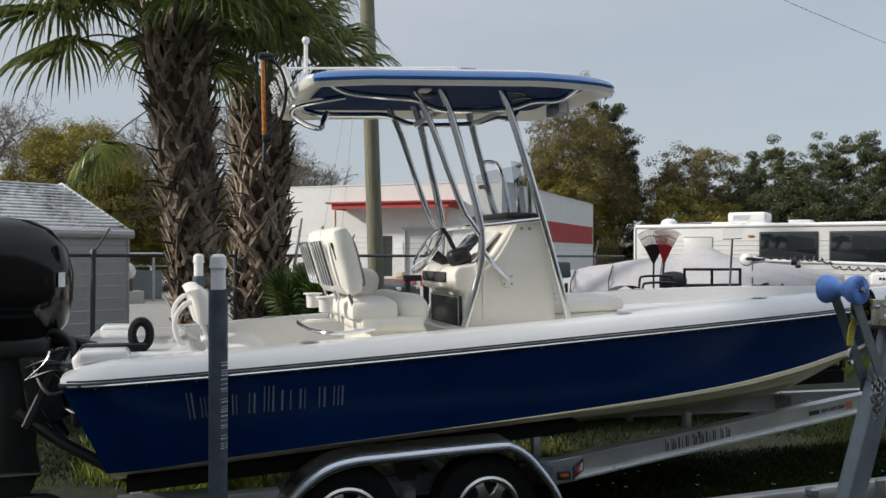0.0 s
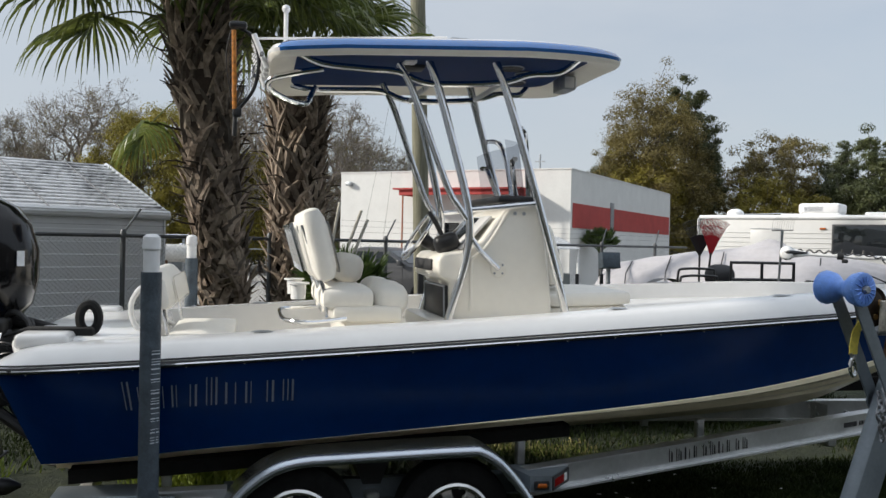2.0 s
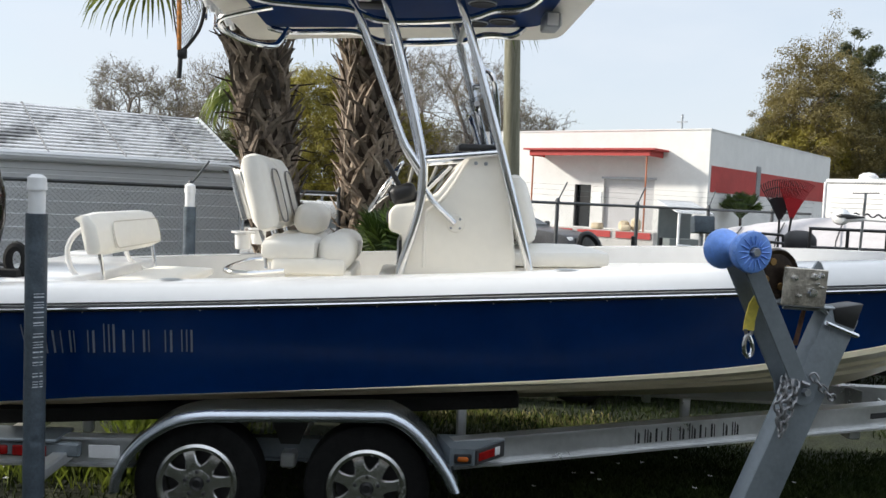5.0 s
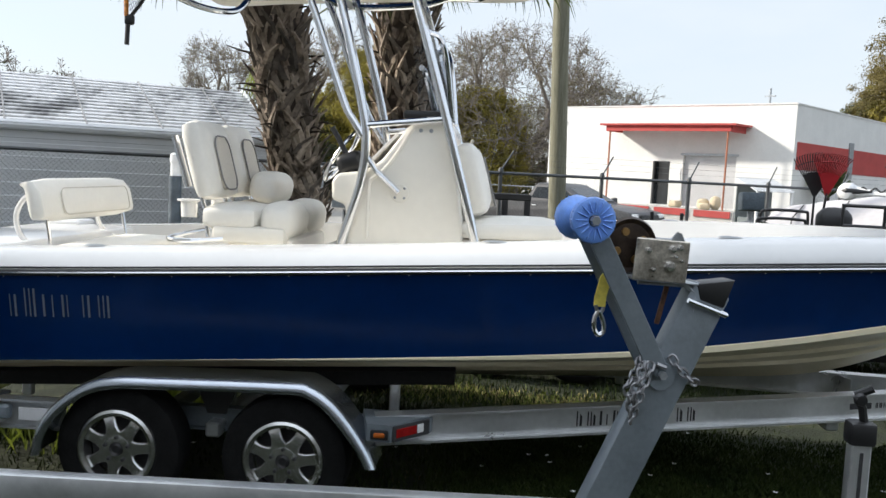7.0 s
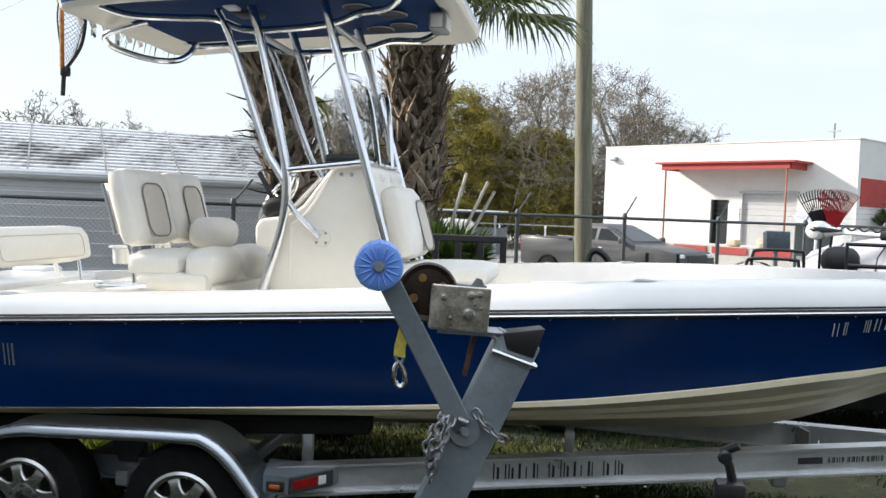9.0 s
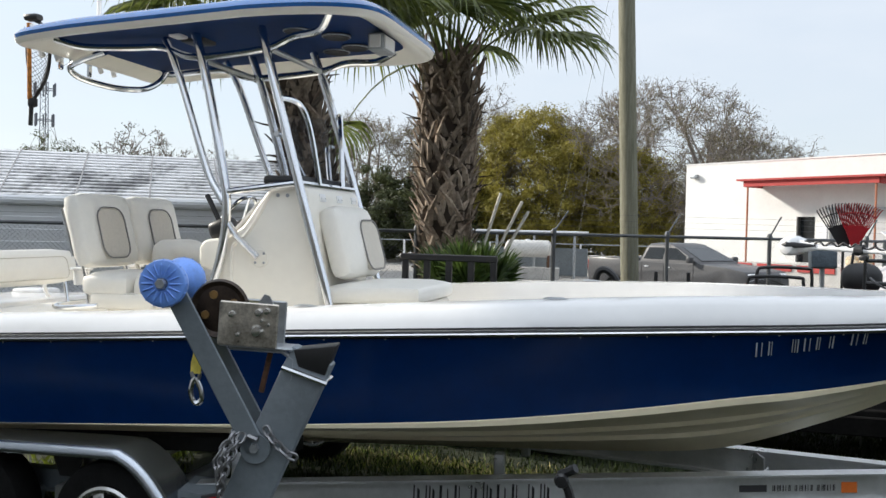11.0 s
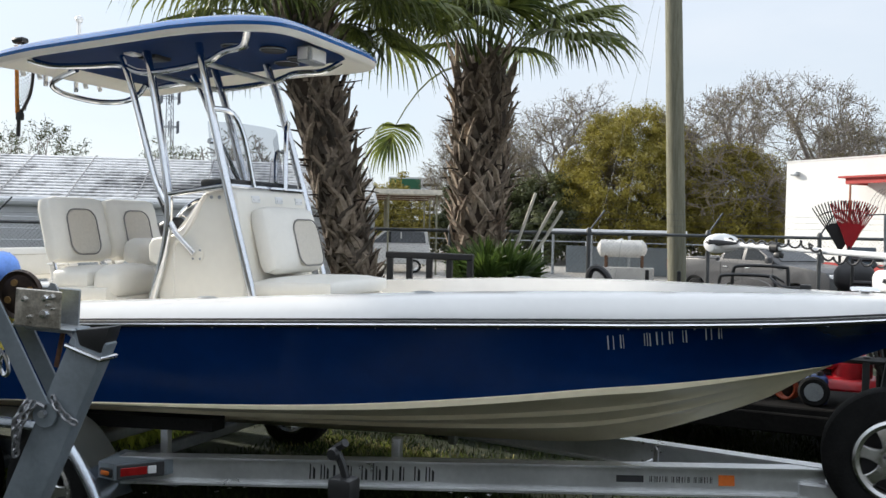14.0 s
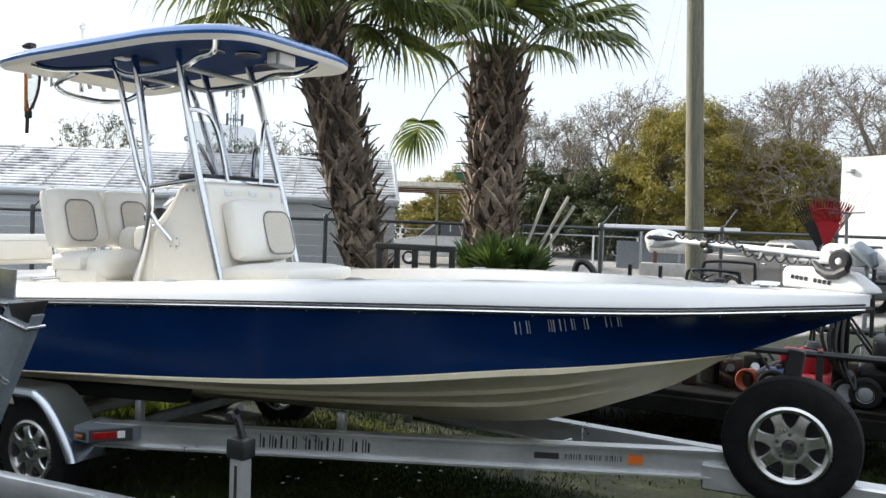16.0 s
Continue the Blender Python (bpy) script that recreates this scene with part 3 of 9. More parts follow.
def build_shed():
    """Long metal shed: eave faces the boat, roof of ribbed sheets sloping away."""
    shed = empty("metal_shed", (SHED_E.x, SHED_E.y, 0), SHED_ANG)
    tagged(shed, "white metal storage shed with a streaked ribbed roof", "shed")
    L, half, he, hr = 11.0, 2.05, 2.12, 2.9
    w = part("side_wall", bm_box(L, 0.03, he, (-L / 2, 0.06, he / 2)), M_SIDING, shed, "white lap-sided wall", smooth=False)
    board = finish("siding_board", bm_box(L, 0.022, 0.185, (0, 0, 0), 0.006, 1, rot(5, 0, 0)), M_SIDING)
    for k in range(12):
        o = new("siding_board", board)
        o.parent, o.location = w, (-L / 2, 0.03, 0.09 + 0.172 * k)
    gable = bm_prism([(0.0, 0.0), (2 * half, 0.0), (2 * half, he), (half, hr - 0.03), (0, he)], -0.03, 0.0)
    gable.transform(Matrix.Rotation(math.pi / 2, 4, "Z"))
    part("gable_wall", gable, M_SIDING, shed, smooth=False)
    back = bm_box(L, 0.04, he, (-L / 2, 2 * half, he / 2))
    part("back_wall", back, M_SIDING, shed, smooth=False)
    for sgn in (0, 1):
        a = math.atan2(hr - he, half)
        run = math.hypot(hr - he, half)
        n = 15
        mid = (-L / 2, half / 2 - 0.02, (he + hr) / 2 + 0.03) if not sgn else (-L / 2, 1.5 * half + 0.02, (he + hr) / 2 + 0.03)
        turn = rot(math.degrees(a) * (1 if not sgn else -1), 0, 0)
        slope = part("roof_slope", bm_box(L + 0.1, run + 0.06, 0.02, mid, rot=turn), M_ROOFS, shed, "sheet roof with dark streaks", smooth=False)
        rib = finish("rib", bm_box(L + 0.1, 0.07, 0.022, (0, 0, 0), 0.009, 2), M_ROOFS)
        for i in range(n):
            f = (i + 0.5) / n - 0.5
            o = new("rib", rib)
            o.parent = slope
            o.matrix_basis = Matrix.Translation(Vector(mid) + turn @ Vector((0, f * run, 0.02))) @ turn.to_4x4()
        # laps of the sheets, running down the slope
        for i in range(11):
            part("sheet_lap", bm_box(0.022, run + 0.04, 0.006, Vector(mid) + turn @ Vector((-L / 2 + 0.55 + 0.98 * i, 0, 0.034)), rot=turn), M_LAP, slope, smooth=False)
    part("eave_trim", bm_tube([(-L - 0.05, -0.02, he + 0.0), (0.06, -0.02, he)], 0.07, 10), M_SIDING, shed)
    rk = bm_tube([(0.05, -0.02, he), (0.05, half, hr + 0.03), (0.05, 2 * half + 0.02, he)], 0.05, 8)
    part("rake_trim", rk, M_SIDING, shed)


def build_pole():
    p = bm_tube([(2.02, 9.95, -0.3), (1.93, 9.92, 2.0), (1.55, 9.9, 12.0)], 0.13, 18, radii=[0.155, 0.15, 0.12])
    tagged(part("utility_pole", p, M_WOODP), "weathered grey-brown wooden utility pole", "pole")


build_fence()
build_warehouse()
build_shed()
build_pole()


# unseen walls, added: one on the sun's side shades the ground beside the boat, one behind the camera dims the hull
def build_shade_walls():
    w = part("shade_wall_west", bm_box(0.3, 13.4, 9.4, (-7.4, -7.2, 4.65)), M_WALLW, smooth=False)
    tagged(w, "plain white wall added out of view to shade the near ground", "wall", kind="structure")
    dull = mat("dull_grey_block", (0.22, 0.21, 0.19), 0.85, 0, 0.2, 0.8, 0.08, 30)
    w = part("shade_wall_south", bm_box(30.0, 0.3, 7.0, (8.0, -15.5, 3.4)), dull, smooth=False)
    tagged(w, "plain dull wall added out of view to dim light on the hull", "wall", kind="structure")


build_shade_walls()

# ---- the boat ----
C = -0.05
T_BEAM = [(-2.5, 1.06), (-2.42, 1.13), (-2.2, 1.18), (-1.5, 1.225), (-0.5, 1.25), (0.5, 1.24), (1.2, 1.19), (1.9, 1.09), (2.5, 0.945), (3.1, 0.745), (3.6, 0.55), (4.0, 0.375), (4.3, 0.24), (4.55, 0.125), (4.7, 0.05), (4.76, 0.0)]
T_RUB = [(-2.5, 1.135), (-1.5, 1.185), (-0.3, 1.257), (0.8, 1.325), (1.9, 1.38), (2.75, 1.41), (3.35, 1.425), (3.9, 1.445), (4.4, 1.476), (4.76, 1.50)]
T_CHB = [(-2.5, 1.05), (-2.2, 1.11), (-1.5, 1.15), (-0.3, 1.165), (0.8, 1.14), (1.5, 1.06), (2.0, 0.97), (2.6, 0.82), (3.1, 0.64), (3.5, 0.45), (3.85, 0.23), (4.06, 0.06), (4.12, 0.0)]
T_CHZ = [(-2.5, 0.66), (-1.5, 0.73), (-0.3, 0.815), (0.8, 0.895), (1.5, 0.943), (1.95, 0.98), (2.55, 1.045), (3.05, 1.105), (3.33, 1.13), (3.87, 1.187), (4.12, 1.215)]
T_KEEL = [(-2.5, 0.36), (0.0, 0.50), (1.5, 0.58), (2.3, 0.63), (2.8, 0.67), (3.1, 0.73), (3.5, 0.88), (3.81, 1.02), (4.02, 1.16), (4.12, 1.215)]
T_CAP = [(-2.5, 0.115), (-1.0, 0.12), (0.5, 0.12), (1.5, 0.135), (2.5, 0.15), (3.3, 0.15), (4.0, 0.13), (4.76, 0.08)]


def xs_of(a, b, n):
    return [a + (b - a) * (1 - (1 - k / n) ** 1.35) for k in range(n + 1)]


def both_sides(rows, bm):
    """Skins a starboard set of rows and its mirror image across the centre line."""
    for sgn in (-1, 1):
        bm_loft([[(x, C + sgn * y, z) for x, y, z in r] for r in rows], bm, closed=False)


boat = empty("motorboat", (0, C, 0.36))
tagged(boat, "white and dark blue centre-console fishing boat on its trailer", "boat")
BM = Matrix.Translation((0, -C, -0.36))


def bpart(name, bm, material, label="", parent=None, **kw):
    # the stern is raked: its foot stands further forward than the deck edge
    for v in bm.verts:
        if v.co.x < -1.4 and v.co.z < 1.6:
            f = min(1.0, (-1.4 - v.co.x) / 1.1)
            v.co.x += f * (0.12 + 0.24 * max(0.0, min(1.0, (1.16 - v.co.z) / 0.5)))
    bm.transform(BM)
    return part(name, bm, material, parent or boat, label, **kw)


def hull_side_y(x, z):
    """Half breadth of the blue topside at a place, between chine and rub rail, with bow flare."""
    xe = min(x, 4.76)
    rb, rz = lerp_table(T_BEAM, xe), lerp_table(T_RUB, xe)
    cx = 4.12 - (4.76 - xe) * 0.0 if xe > 4.12 else xe
    cb = lerp_table(T_CHB, min(cx, 4.12)) if xe <= 4.12 else 0.0
    cz = lerp_table(T_CHZ, min(cx, 4.12)) if xe <= 4.12 else 1.215 + (xe - 4.12) / 0.64 * 0.285
    t = max(0.0, min(1.0, (z - cz) / max(1e-3, rz - cz)))
    flare = t ** (1.0 + 0.7 * max(0.0, min(1.0, (x - 1.0) / 2.5)))
    return cb + (rb - cb) * flare


def build_hull():
    xs = xs_of(-2.5, 4.745, 70)
    rows = []
    for x in xs:
        rz = lerp_table(T_RUB, x)
        cz = lerp_table(T_CHZ, x) if x <= 4.12 else 1.215 + (x - 4.12) / 0.64 * 0.285
        rows.append([(x, hull_side_y(x, cz + (rz - cz) * k / 8), cz + (rz - cz) * k / 8) for k in range(9)])
    bm = bmesh.new()
    both_sides(rows, bm)
    # transom
    x = -2.5
    ring = [(x, C - q, z) for _, q, z in rows[0]] + [(x, C + q, z) for _, q, z in rows[0][::-1]]
    vs = [bm.verts.new(q) for q in ring]
    kz = bm.verts.new((x, C, 0.36))
    bm.faces.new(vs + [kz])
    bmesh.ops.remove_doubles(bm, verts=bm.verts, dist=0.0005)
    bmesh.ops.recalc_face_normals(bm, faces=bm.faces)
    bpart("hull_side", bm, M_BLUE, "glossy dark blue hull side")
    # bottom with chine flat and two strakes
    rows = []
    for x in xs_of(-2.5, 4.115, 60):
        cb, cz, kz = lerp_table(T_CHB, x), lerp_table(T_CHZ, x), lerp_table(T_KEEL, x)
        kz = min(kz, cz)
        g = 0.2 + 0.8 * max(0.0, min(1.0, (x + 0.6) / 1.4)) + 1.6 * max(0.0, min(1.0, (x - 0.6) / 1.6))
        fade = max(0.0, min(1.0, (4.08 - x) / 0.8))
        e = max(0.0, min(1.0, (x + 0.5) / 0.9)) * fade
        r = [(x, cb, cz), (x, cb + 0.006 * e, cz - 0.004 * e - 0.0005), (x, cb + 0.004 * e, cz - 0.013 * g * e - 0.001), (x, cb * 0.93, cz - (0.02 + 0.011 * g) * min(1, cb / 0.3) * fade)]
        z1 = r[-1][2]
        for f, drop in ((0.80, 0), (0.665, 0), (0.650, 0.022), (0.610, 0.004), (0.5, 0), (0.365, 0), (0.350, 0.022), (0.310, 0.004), (0.2, 0), (0.0, 0)):
            z = kz + (z1 - kz) * (f / 0.93) ** 0.85
            z -= drop * max(0.0, min(1.0, (3.75 - x) / 0.7)) * min(1, cb / 0.3)
            r.append((x, cb * f, min(z, cz)))
        rows.append(r)
    bm = bmesh.new()
    both_sides(rows, bm)
    bmesh.ops.remove_doubles(bm, verts=bm.verts, dist=0.0005)
    bmesh.ops.recalc_face_normals(bm, faces=bm.faces)
    bpart("hull_bottom", bm, M_BOTTOM, "cream hull bottom with spray strakes", angle=0.55)
    # deck cap: rounded gunwale running round to the transom
    rows = []
    for x in xs_of(-2.5, 4.75, 70):
        b, z, h = lerp_table(T_BEAM, x), lerp_table(T_RUB, x), lerp_table(T_CAP, x)
        k = min(1.0, b / 0.35)
        aft = max(0.0, min(1.0, (x + 2.5) / 0.25)) ** 0.5
        h = h * (0.35 + 0.65 * aft)
        r = [(x, b, z), (x, b + 0.004, z + 0.02), (x, b - 0.022 * k, z + h * 0.45), (x, b - 0.062 * k, z + h * 0.80), (x, b - 0.10 * k, z + h * 0.945), (x, b - 0.14 * k, z + h), (x, max(0, b - 0.28 * k), z + h)]
        inner = max(0, b - 0.285 * k)
        deep = 0.30 if x < 1.55 else 0.12
        if x > 3.9:
            deep = max(0.002, 0.12 * (4.15 - x) / 0.25)
        r += [(x, inner, z + h - 0.3 * deep), (x, inner, z + h - 0.6 * deep), (x, inner, z + h - deep)]
        if x >= 1.55:
            r.append((x, 0, z + h - deep))
        else:
            r.append((x, inner, z + h - deep - 0.01))
        rows.append(r)
    bm = bmesh.new()
    both_sides(rows, bm)
    bmesh.ops.remove_doubles(bm, verts=bm.verts, dist=0.0005)
    bmesh.ops.recalc_face_normals(bm, faces=bm.faces)
    bpart("gunwale", bm, M_WHITE, "glossy white moulded gunwale and foredeck", angle=0.7)
    # cockpit sole and end panels
    rows = [[(x, C - lerp_table(T_BEAM, x) + 0.26, lerp_table(T_RUB, x) - 0.17), (x, C, lerp_table(T_RUB, x) - 0.165), (x, C + lerp_table(T_BEAM, x) - 0.26, lerp_table(T_RUB, x) - 0.17)] for x in xs_of(-2.45, 2.0, 12)]
    bpart("cockpit_sole", bm_loft(rows, None, closed=False), M_CREAM)
    # aft deck
    bm = bm_box(0.75, 1.75, 0.30, (-2.08, C, 1.135), 0.04, 3)
    bpart("aft_deck", bm, M_WHITE, "white moulded aft deck")
    # rub rail
    for sgn in (-1, 1):
        line = [(x, C + sgn * (lerp_table(T_BEAM, x) + 0.006), lerp_table(T_RUB, x) + 0.006) for x in xs_of(-2.5, 4.755, 80)]
        rub = bpart("rub_rail", bm_tube(line, 0.016, 8), M_DARKT, "black rub rail with a bright insert")
        line = [(x, C + sgn * (lerp_table(T_BEAM, x) + 0.020), lerp_table(T_RUB, x) + 0.006) for x in xs_of(-2.45, 4.73, 80)]
        bpart("rail_insert", bm_tube(line, 0.007, 6), M_ALU, parent=rub)
        line = [(x, C + sgn * (lerp_table(T_BEAM, x) + 0.004), lerp_table(T_RUB, x) + 0.032) for x in xs_of(-2.45, 4.73, 80)]
        bpart("pin_stripe", bm_tube(line, 0.005, 6), M_DARKT)


build_hull()


def hardtop_outline(k, n=96):
    """Plan outline of the hardtop, k: shrink in metres."""
    out = []
    for i in range(n):
        a = 2 * math.pi * (i + 0.5) / n
        c, s = math.cos(a), math.sin(a)
        e = 0.24 if c > 0 else 0.16
        x = 0.02 + (1.07 - k) * math.copysign(abs(c) ** e, c) + 0.10 * (1 - abs(s) ** 3) * max(0, c)
        y = C + (0.765 - k) * math.copysign(abs(s) ** e, s)
        out.append((x, y))
    return out


def hardtop_z(x):
    return lerp_table([(-1.2, 2.91), (-1.05, 2.925), (-0.5, 2.975), (0.1, 3.012), (0.6, 3.028), (1.1, 3.022), (1.4, 3.01)], x)


def build_hardtop():
    def ring(k, dz):
        return [(x, y, hardtop_z(x) + dz - 0.03 * ((y - C) / 0.8) ** 2) for x, y in hardtop_outline(k)]
    top = bm_loft([ring(0.07, 0.068), ring(0.16, 0.089), ring(0.3, 0.099), ring(0.6, 0.107)])
    bpart("top_skin", top, M_WHITE, "white hardtop roof skin")
    rings = [ring(0.07, 0.068), ring(0.022, 0.048), ring(0.0, 0.021), ring(0.004, 0.0)]
    band, tail = bm_loft(rings, caps=False), bm_loft(rings, caps=False)
    for bm, aft in ((band, False), (tail, True)):
        gone = [f for f in bm.faces if (f.calc_center_median().x < -0.99) != aft]
        bmesh.ops.delete(bm, geom=gone, context="FACES")
    bpart("edge_band", band, mat("blue_edge", (0.016, 0.115, 0.36), 0.22, 0, 0.1, 2.0, coat=0.6), "blue band round the hardtop edge")
    bpart("aft_edge", tail, M_WHITE, "white aft edge of the hardtop")
    rim = bm_loft([ring(0.004, 0.0), ring(0.010, -0.020), ring(0.022, -0.032), ring(0.045, -0.034), ring(0.075, -0.026), ring(0.175, 0.012), ring(0.19, 0.02)], caps=False)
    bpart("underside_rim", rim, M_CREAM, "cream moulded rim under the hardtop")
    panel = bm_loft([ring(0.178, 0.010), ring(0.3, 0.014), ring(0.6, 0.016)])
    bpart("ceiling_panel", panel, M_PANEL, "dark blue underside panel")
    for y0, y1 in ((-0.52, -0.30), (0.30, 0.52)):
        hatch = bm_box(0.34, 0.2, 0.012, (-0.22, C + (y0 + y1) / 2, hardtop_z(-0.22) + 0.002), 0.01, 2, rot(0, -3, 0))
        bpart("hatch", hatch, M_CREAM, "cream stowage hatch")


build_hardtop()


def build_tower():
    for sgn in (-1, 1):
        Y = lambda y: C + sgn * y
        bpart("front_leg", bm_tube([(0.90, Y(0.43), 1.22), (0.885, Y(0.43), 1.40), (0.685, Y(0.435), 2.09), (0.50, Y(0.405), 2.70), (0.40, Y(0.37), 3.0)], 0.027, 12, smooth=6), M_ALU)
        bpart("middle_leg", bm_tube([(0.07, Y(0.43), 1.2), (0.115, Y(0.43), 1.38), (0.205, Y(0.43), 1.70), (0.232, Y(0.43), 1.95), (0.19, Y(0.415), 2.2), (0.045, Y(0.37), 2.74), (-0.04, Y(0.35), 2.99)], 0.027, 12, smooth=6), M_ALU)
        bpart("aft_leg", bm_tube([(0.215, Y(0.43), 1.98), (0.16, Y(0.425), 2.06), (0.08, Y(0.41), 2.2), (-0.13, Y(0.38), 2.75), (-0.235, Y(0.36), 2.955)], 0.022, 12, smooth=6), M_ALU)
        bpart("side_bar", bm_tube([(0.225, Y(0.43), 2.045), (0.68, Y(0.435), 2.10)], 0.019, 10), M_ALU)
        bpart("brace", bm_tube([(0.232, Y(0.43), 1.88), (0.30, Y(0.43), 1.79), (0.43, Y(0.42), 1.672)], 0.019, 10), M_ALU)
        fm = Matrix.Translation((0.435, Y(0.402), 1.668)) @ Matrix.Rotation(math.radians(90 * sgn * -1), 4, "X")
        fl = bpart("brace_flange", bm_lathe([(0.0, 0.005), (0.050, 0.005), (0.054, 0.002), (0.054, 0.0)], 24, fm), M_CREAM, "round flange plate with four screws")
        for k in range(4):
            a = 0.785 + k * 1.571
            bpart("screw", bm_lathe([(0, 0.005), (0.006, 0.004), (0.008, 0)], 8, fm @ Matrix.Translation((0.038 * math.cos(a), 0.038 * math.sin(a), 0.005))), M_STEEL, parent=fl)
        # upper side frame under the hardtop
        line = [(-0.86, Y(0.55), 2.935), (-0.72, Y(0.47), 2.90), (-0.45, Y(0.40), 2.90), (-0.24, Y(0.37), 2.90), (-0.03, Y(0.36), 2.84), (0.42, Y(0.375), 2.87), (0.62, Y(0.40), 2.93), (0.80, Y(0.46), 2.945), (0.90, Y(0.55), 3.02)]
        bpart("top_frame", bm_tube(line, 0.021, 10, smooth=5), M_ALU)
    bpart("cross_bar", bm_tube([(-0.03, C - 0.36, 2.84), (-0.03, C + 0.36, 2.84)], 0.018, 8), M_ALUB)
    bpart("cross_bar", bm_tube([(0.45, C - 0.38, 2.875), (0.45, C + 0.38, 2.875)], 0.018, 8), M_ALUB)
    bpart("cross_bar", bm_tube([(0.68, C - 0.435, 2.10), (0.68, C + 0.435, 2.10)], 0.019, 8), M_ALU)
    # rear handrail loop
    loop = [(-0.70, C - 0.29, 2.905), (-0.88, C - 0.26, 2.87), (-1.02, C - 0.21, 2.835), (-1.03, C - 0.12, 2.79), (-0.94, C + 0.0, 2.755), (-0.84, C + 0.10, 2.742), (-0.77, C + 0.24, 2.765), (-0.74, C + 0.35, 2.83), (-0.70, C + 0.38, 2.905)]
    bpart("rear_rail", bm_tube(loop, 0.020, 10, smooth=6), M_ALU)


build_tower()


def inset_edge(w, h, r):
    """Outline of a rounded panel, across and up."""
    out = []
    for cx, cz, a0 in ((1, 1, 0), (-1, 1, 90), (-1, -1, 180), (1, -1, 270)):
        for k in range(6):
            a = radians(a0 + 18 * k)
            out.append((cx * (w / 2 - r) + r * math.cos(a), cz * (h / 2 - r) + r * math.sin(a)))
    return out


def inset(w, h, r, at, tilt):
    """A thin rounded panel let into a cushion, facing forward."""
    rings = [[Vector((dx, a * k, b * k)) for a, b in inset_edge(w, h, r)] for dx, k in ((-0.02, 1.0), (0.004, 1.0), (0.010, 0.965))]
    bm = bm_loft([[Vector(at) + tilt @ v for v in ring] for ring in rings])
    return bm


def build_console():
    w = 0.40
    prof = [(0.135, 1.12), (0.12, 1.585), (0.04, 1.61), (0.035, 1.72), (0.07, 1.765), (0.22, 1.785), (0.32, 1.85), (0.40, 1.96), (0.47, 2.055), (0.52, 2.075), (0.70, 2.085), (0.725, 2.05), (0.80, 1.5), (0.83, 1.12)]
    bm = bm_prism(prof, C - w, C + w, 0.022, seg=3)
    con = bpart("console", bm, M_CREAM, "cream moulded helm console")
    base = bm_box(0.98, 0.96, 0.25, (0.47, C, 1.22), 0.03, 2)
    bpart("console_base", base, M_CREAM, parent=con)
    for sgn in (-1, 1):
        edge = [(0.255, C + sgn * w, 1.40), (0.255, C + sgn * w, 1.70), (0.275, C + sgn * w, 1.745), (0.33, C + sgn * w, 1.79), (0.40, C + sgn * w, 1.88), (0.475, C + sgn * w, 2.01), (0.50, C + sgn * w, 2.045)]
        bpart("moulded_edge", bm_tube(edge, 0.011, 8, smooth=4, radii=None), M_CREAM, parent=con)
    # front seat: backrest pad and cushion
    tilt = rot(0, -16, 0)
    pad = cushion(0.15, 0.62, 0.44, (0.835, C + 0.02, 1.765), 0.07, tilt)
    p = bpart("front_backrest", pad, M_VINYL, "white vinyl backrest pad", parent=con)
    ins = inset(0.29, 0.30, 0.075, Vector((0.835, C + 0.02, 1.765)) + tilt @ Vector((0.086, 0.09, -0.04)), tilt)
    bpart("mesh_inset", ins, M_MESHV, parent=p)
    line = [Vector((0.835, C + 0.02, 1.765)) + tilt @ (Vector((0.097, 0.09 + a, -0.04 + b))) for a, b in inset_edge(0.30, 0.31, 0.08)]
    bpart("piping", bm_tube(line, 0.005, 6, closed=True), M_PIPE, parent=p)
    seat = cushion(0.62, 0.76, 0.11, (1.08, C + 0.02, 1.475), 0.045, rot(0, -2, 0))
    bpart("front_cushion", seat, M_VINYL, "white vinyl seat cushion", parent=con)
    bpart("seat_box", bm_box(0.58, 0.72, 0.24, (1.08, C + 0.02, 1.31), 0.03, 2, rot(0, -2, 0)), M_CREAM, parent=con)
    bpart("dash_top", bm_box(0.25, 0.76, 0.055, (0.555, C, 2.118), 0.02, 2), M_BLACK, "black dash top pad", parent=con)
    # helm face: angled dash with screen, switch door, wheel and throttle
    bpart("dash_panel", bm_box(0.30, 0.66, 0.02, (0.30, C, 1.90), 0.008, 2, rot(0, -47, 0)), M_WHITE, parent=con)
    bpart("display", bm_box(0.20, 0.34, 0.03, (0.31, C + 0.06, 1.925), 0.01, 2, rot(0, -47, 0)), M_GLASS, "dark chart display", parent=con)
    # closed dark slab in place of the opening's inner shade
    bpart("glove_box", bm_box(0.02, 0.56, 0.075, (0.030, C + 0.04, 1.685), 0.01, 2), M_DARKT, "dark slab standing in for the shaded glove box opening", parent=con)
    door = bpart("electrics_door", bm_box(0.03, 0.66, 0.25, (0.118, C + 0.0, 1.43), 0.012, 2, rot(0, -2, 0)), M_BLACK, "smoked switch panel door", parent=con)
    bpart("door_frame", bm_tube([(0.10, C - 0.32, 1.55), (0.10, C + 0.32, 1.55), (0.104, C + 0.32, 1.31), (0.104, C - 0.32, 1.31)], 0.008, 6, closed=True), M_STEEL, parent=door)
    wm = Matrix.Translation((0.0, C + 0.10, 1.875)) @ Matrix.Rotation(math.radians(-58), 4, "Y")
    ringp = [wm @ Vector((0.19 * math.cos(t), 0.19 * math.sin(t), 0)) for t in (2 * math.pi * k / 28 for k in range(28))]
    sw = bpart("steering_wheel", bm_tube(ringp, 0.013, 8, closed=True), M_ALU, "polished steering wheel", parent=con)
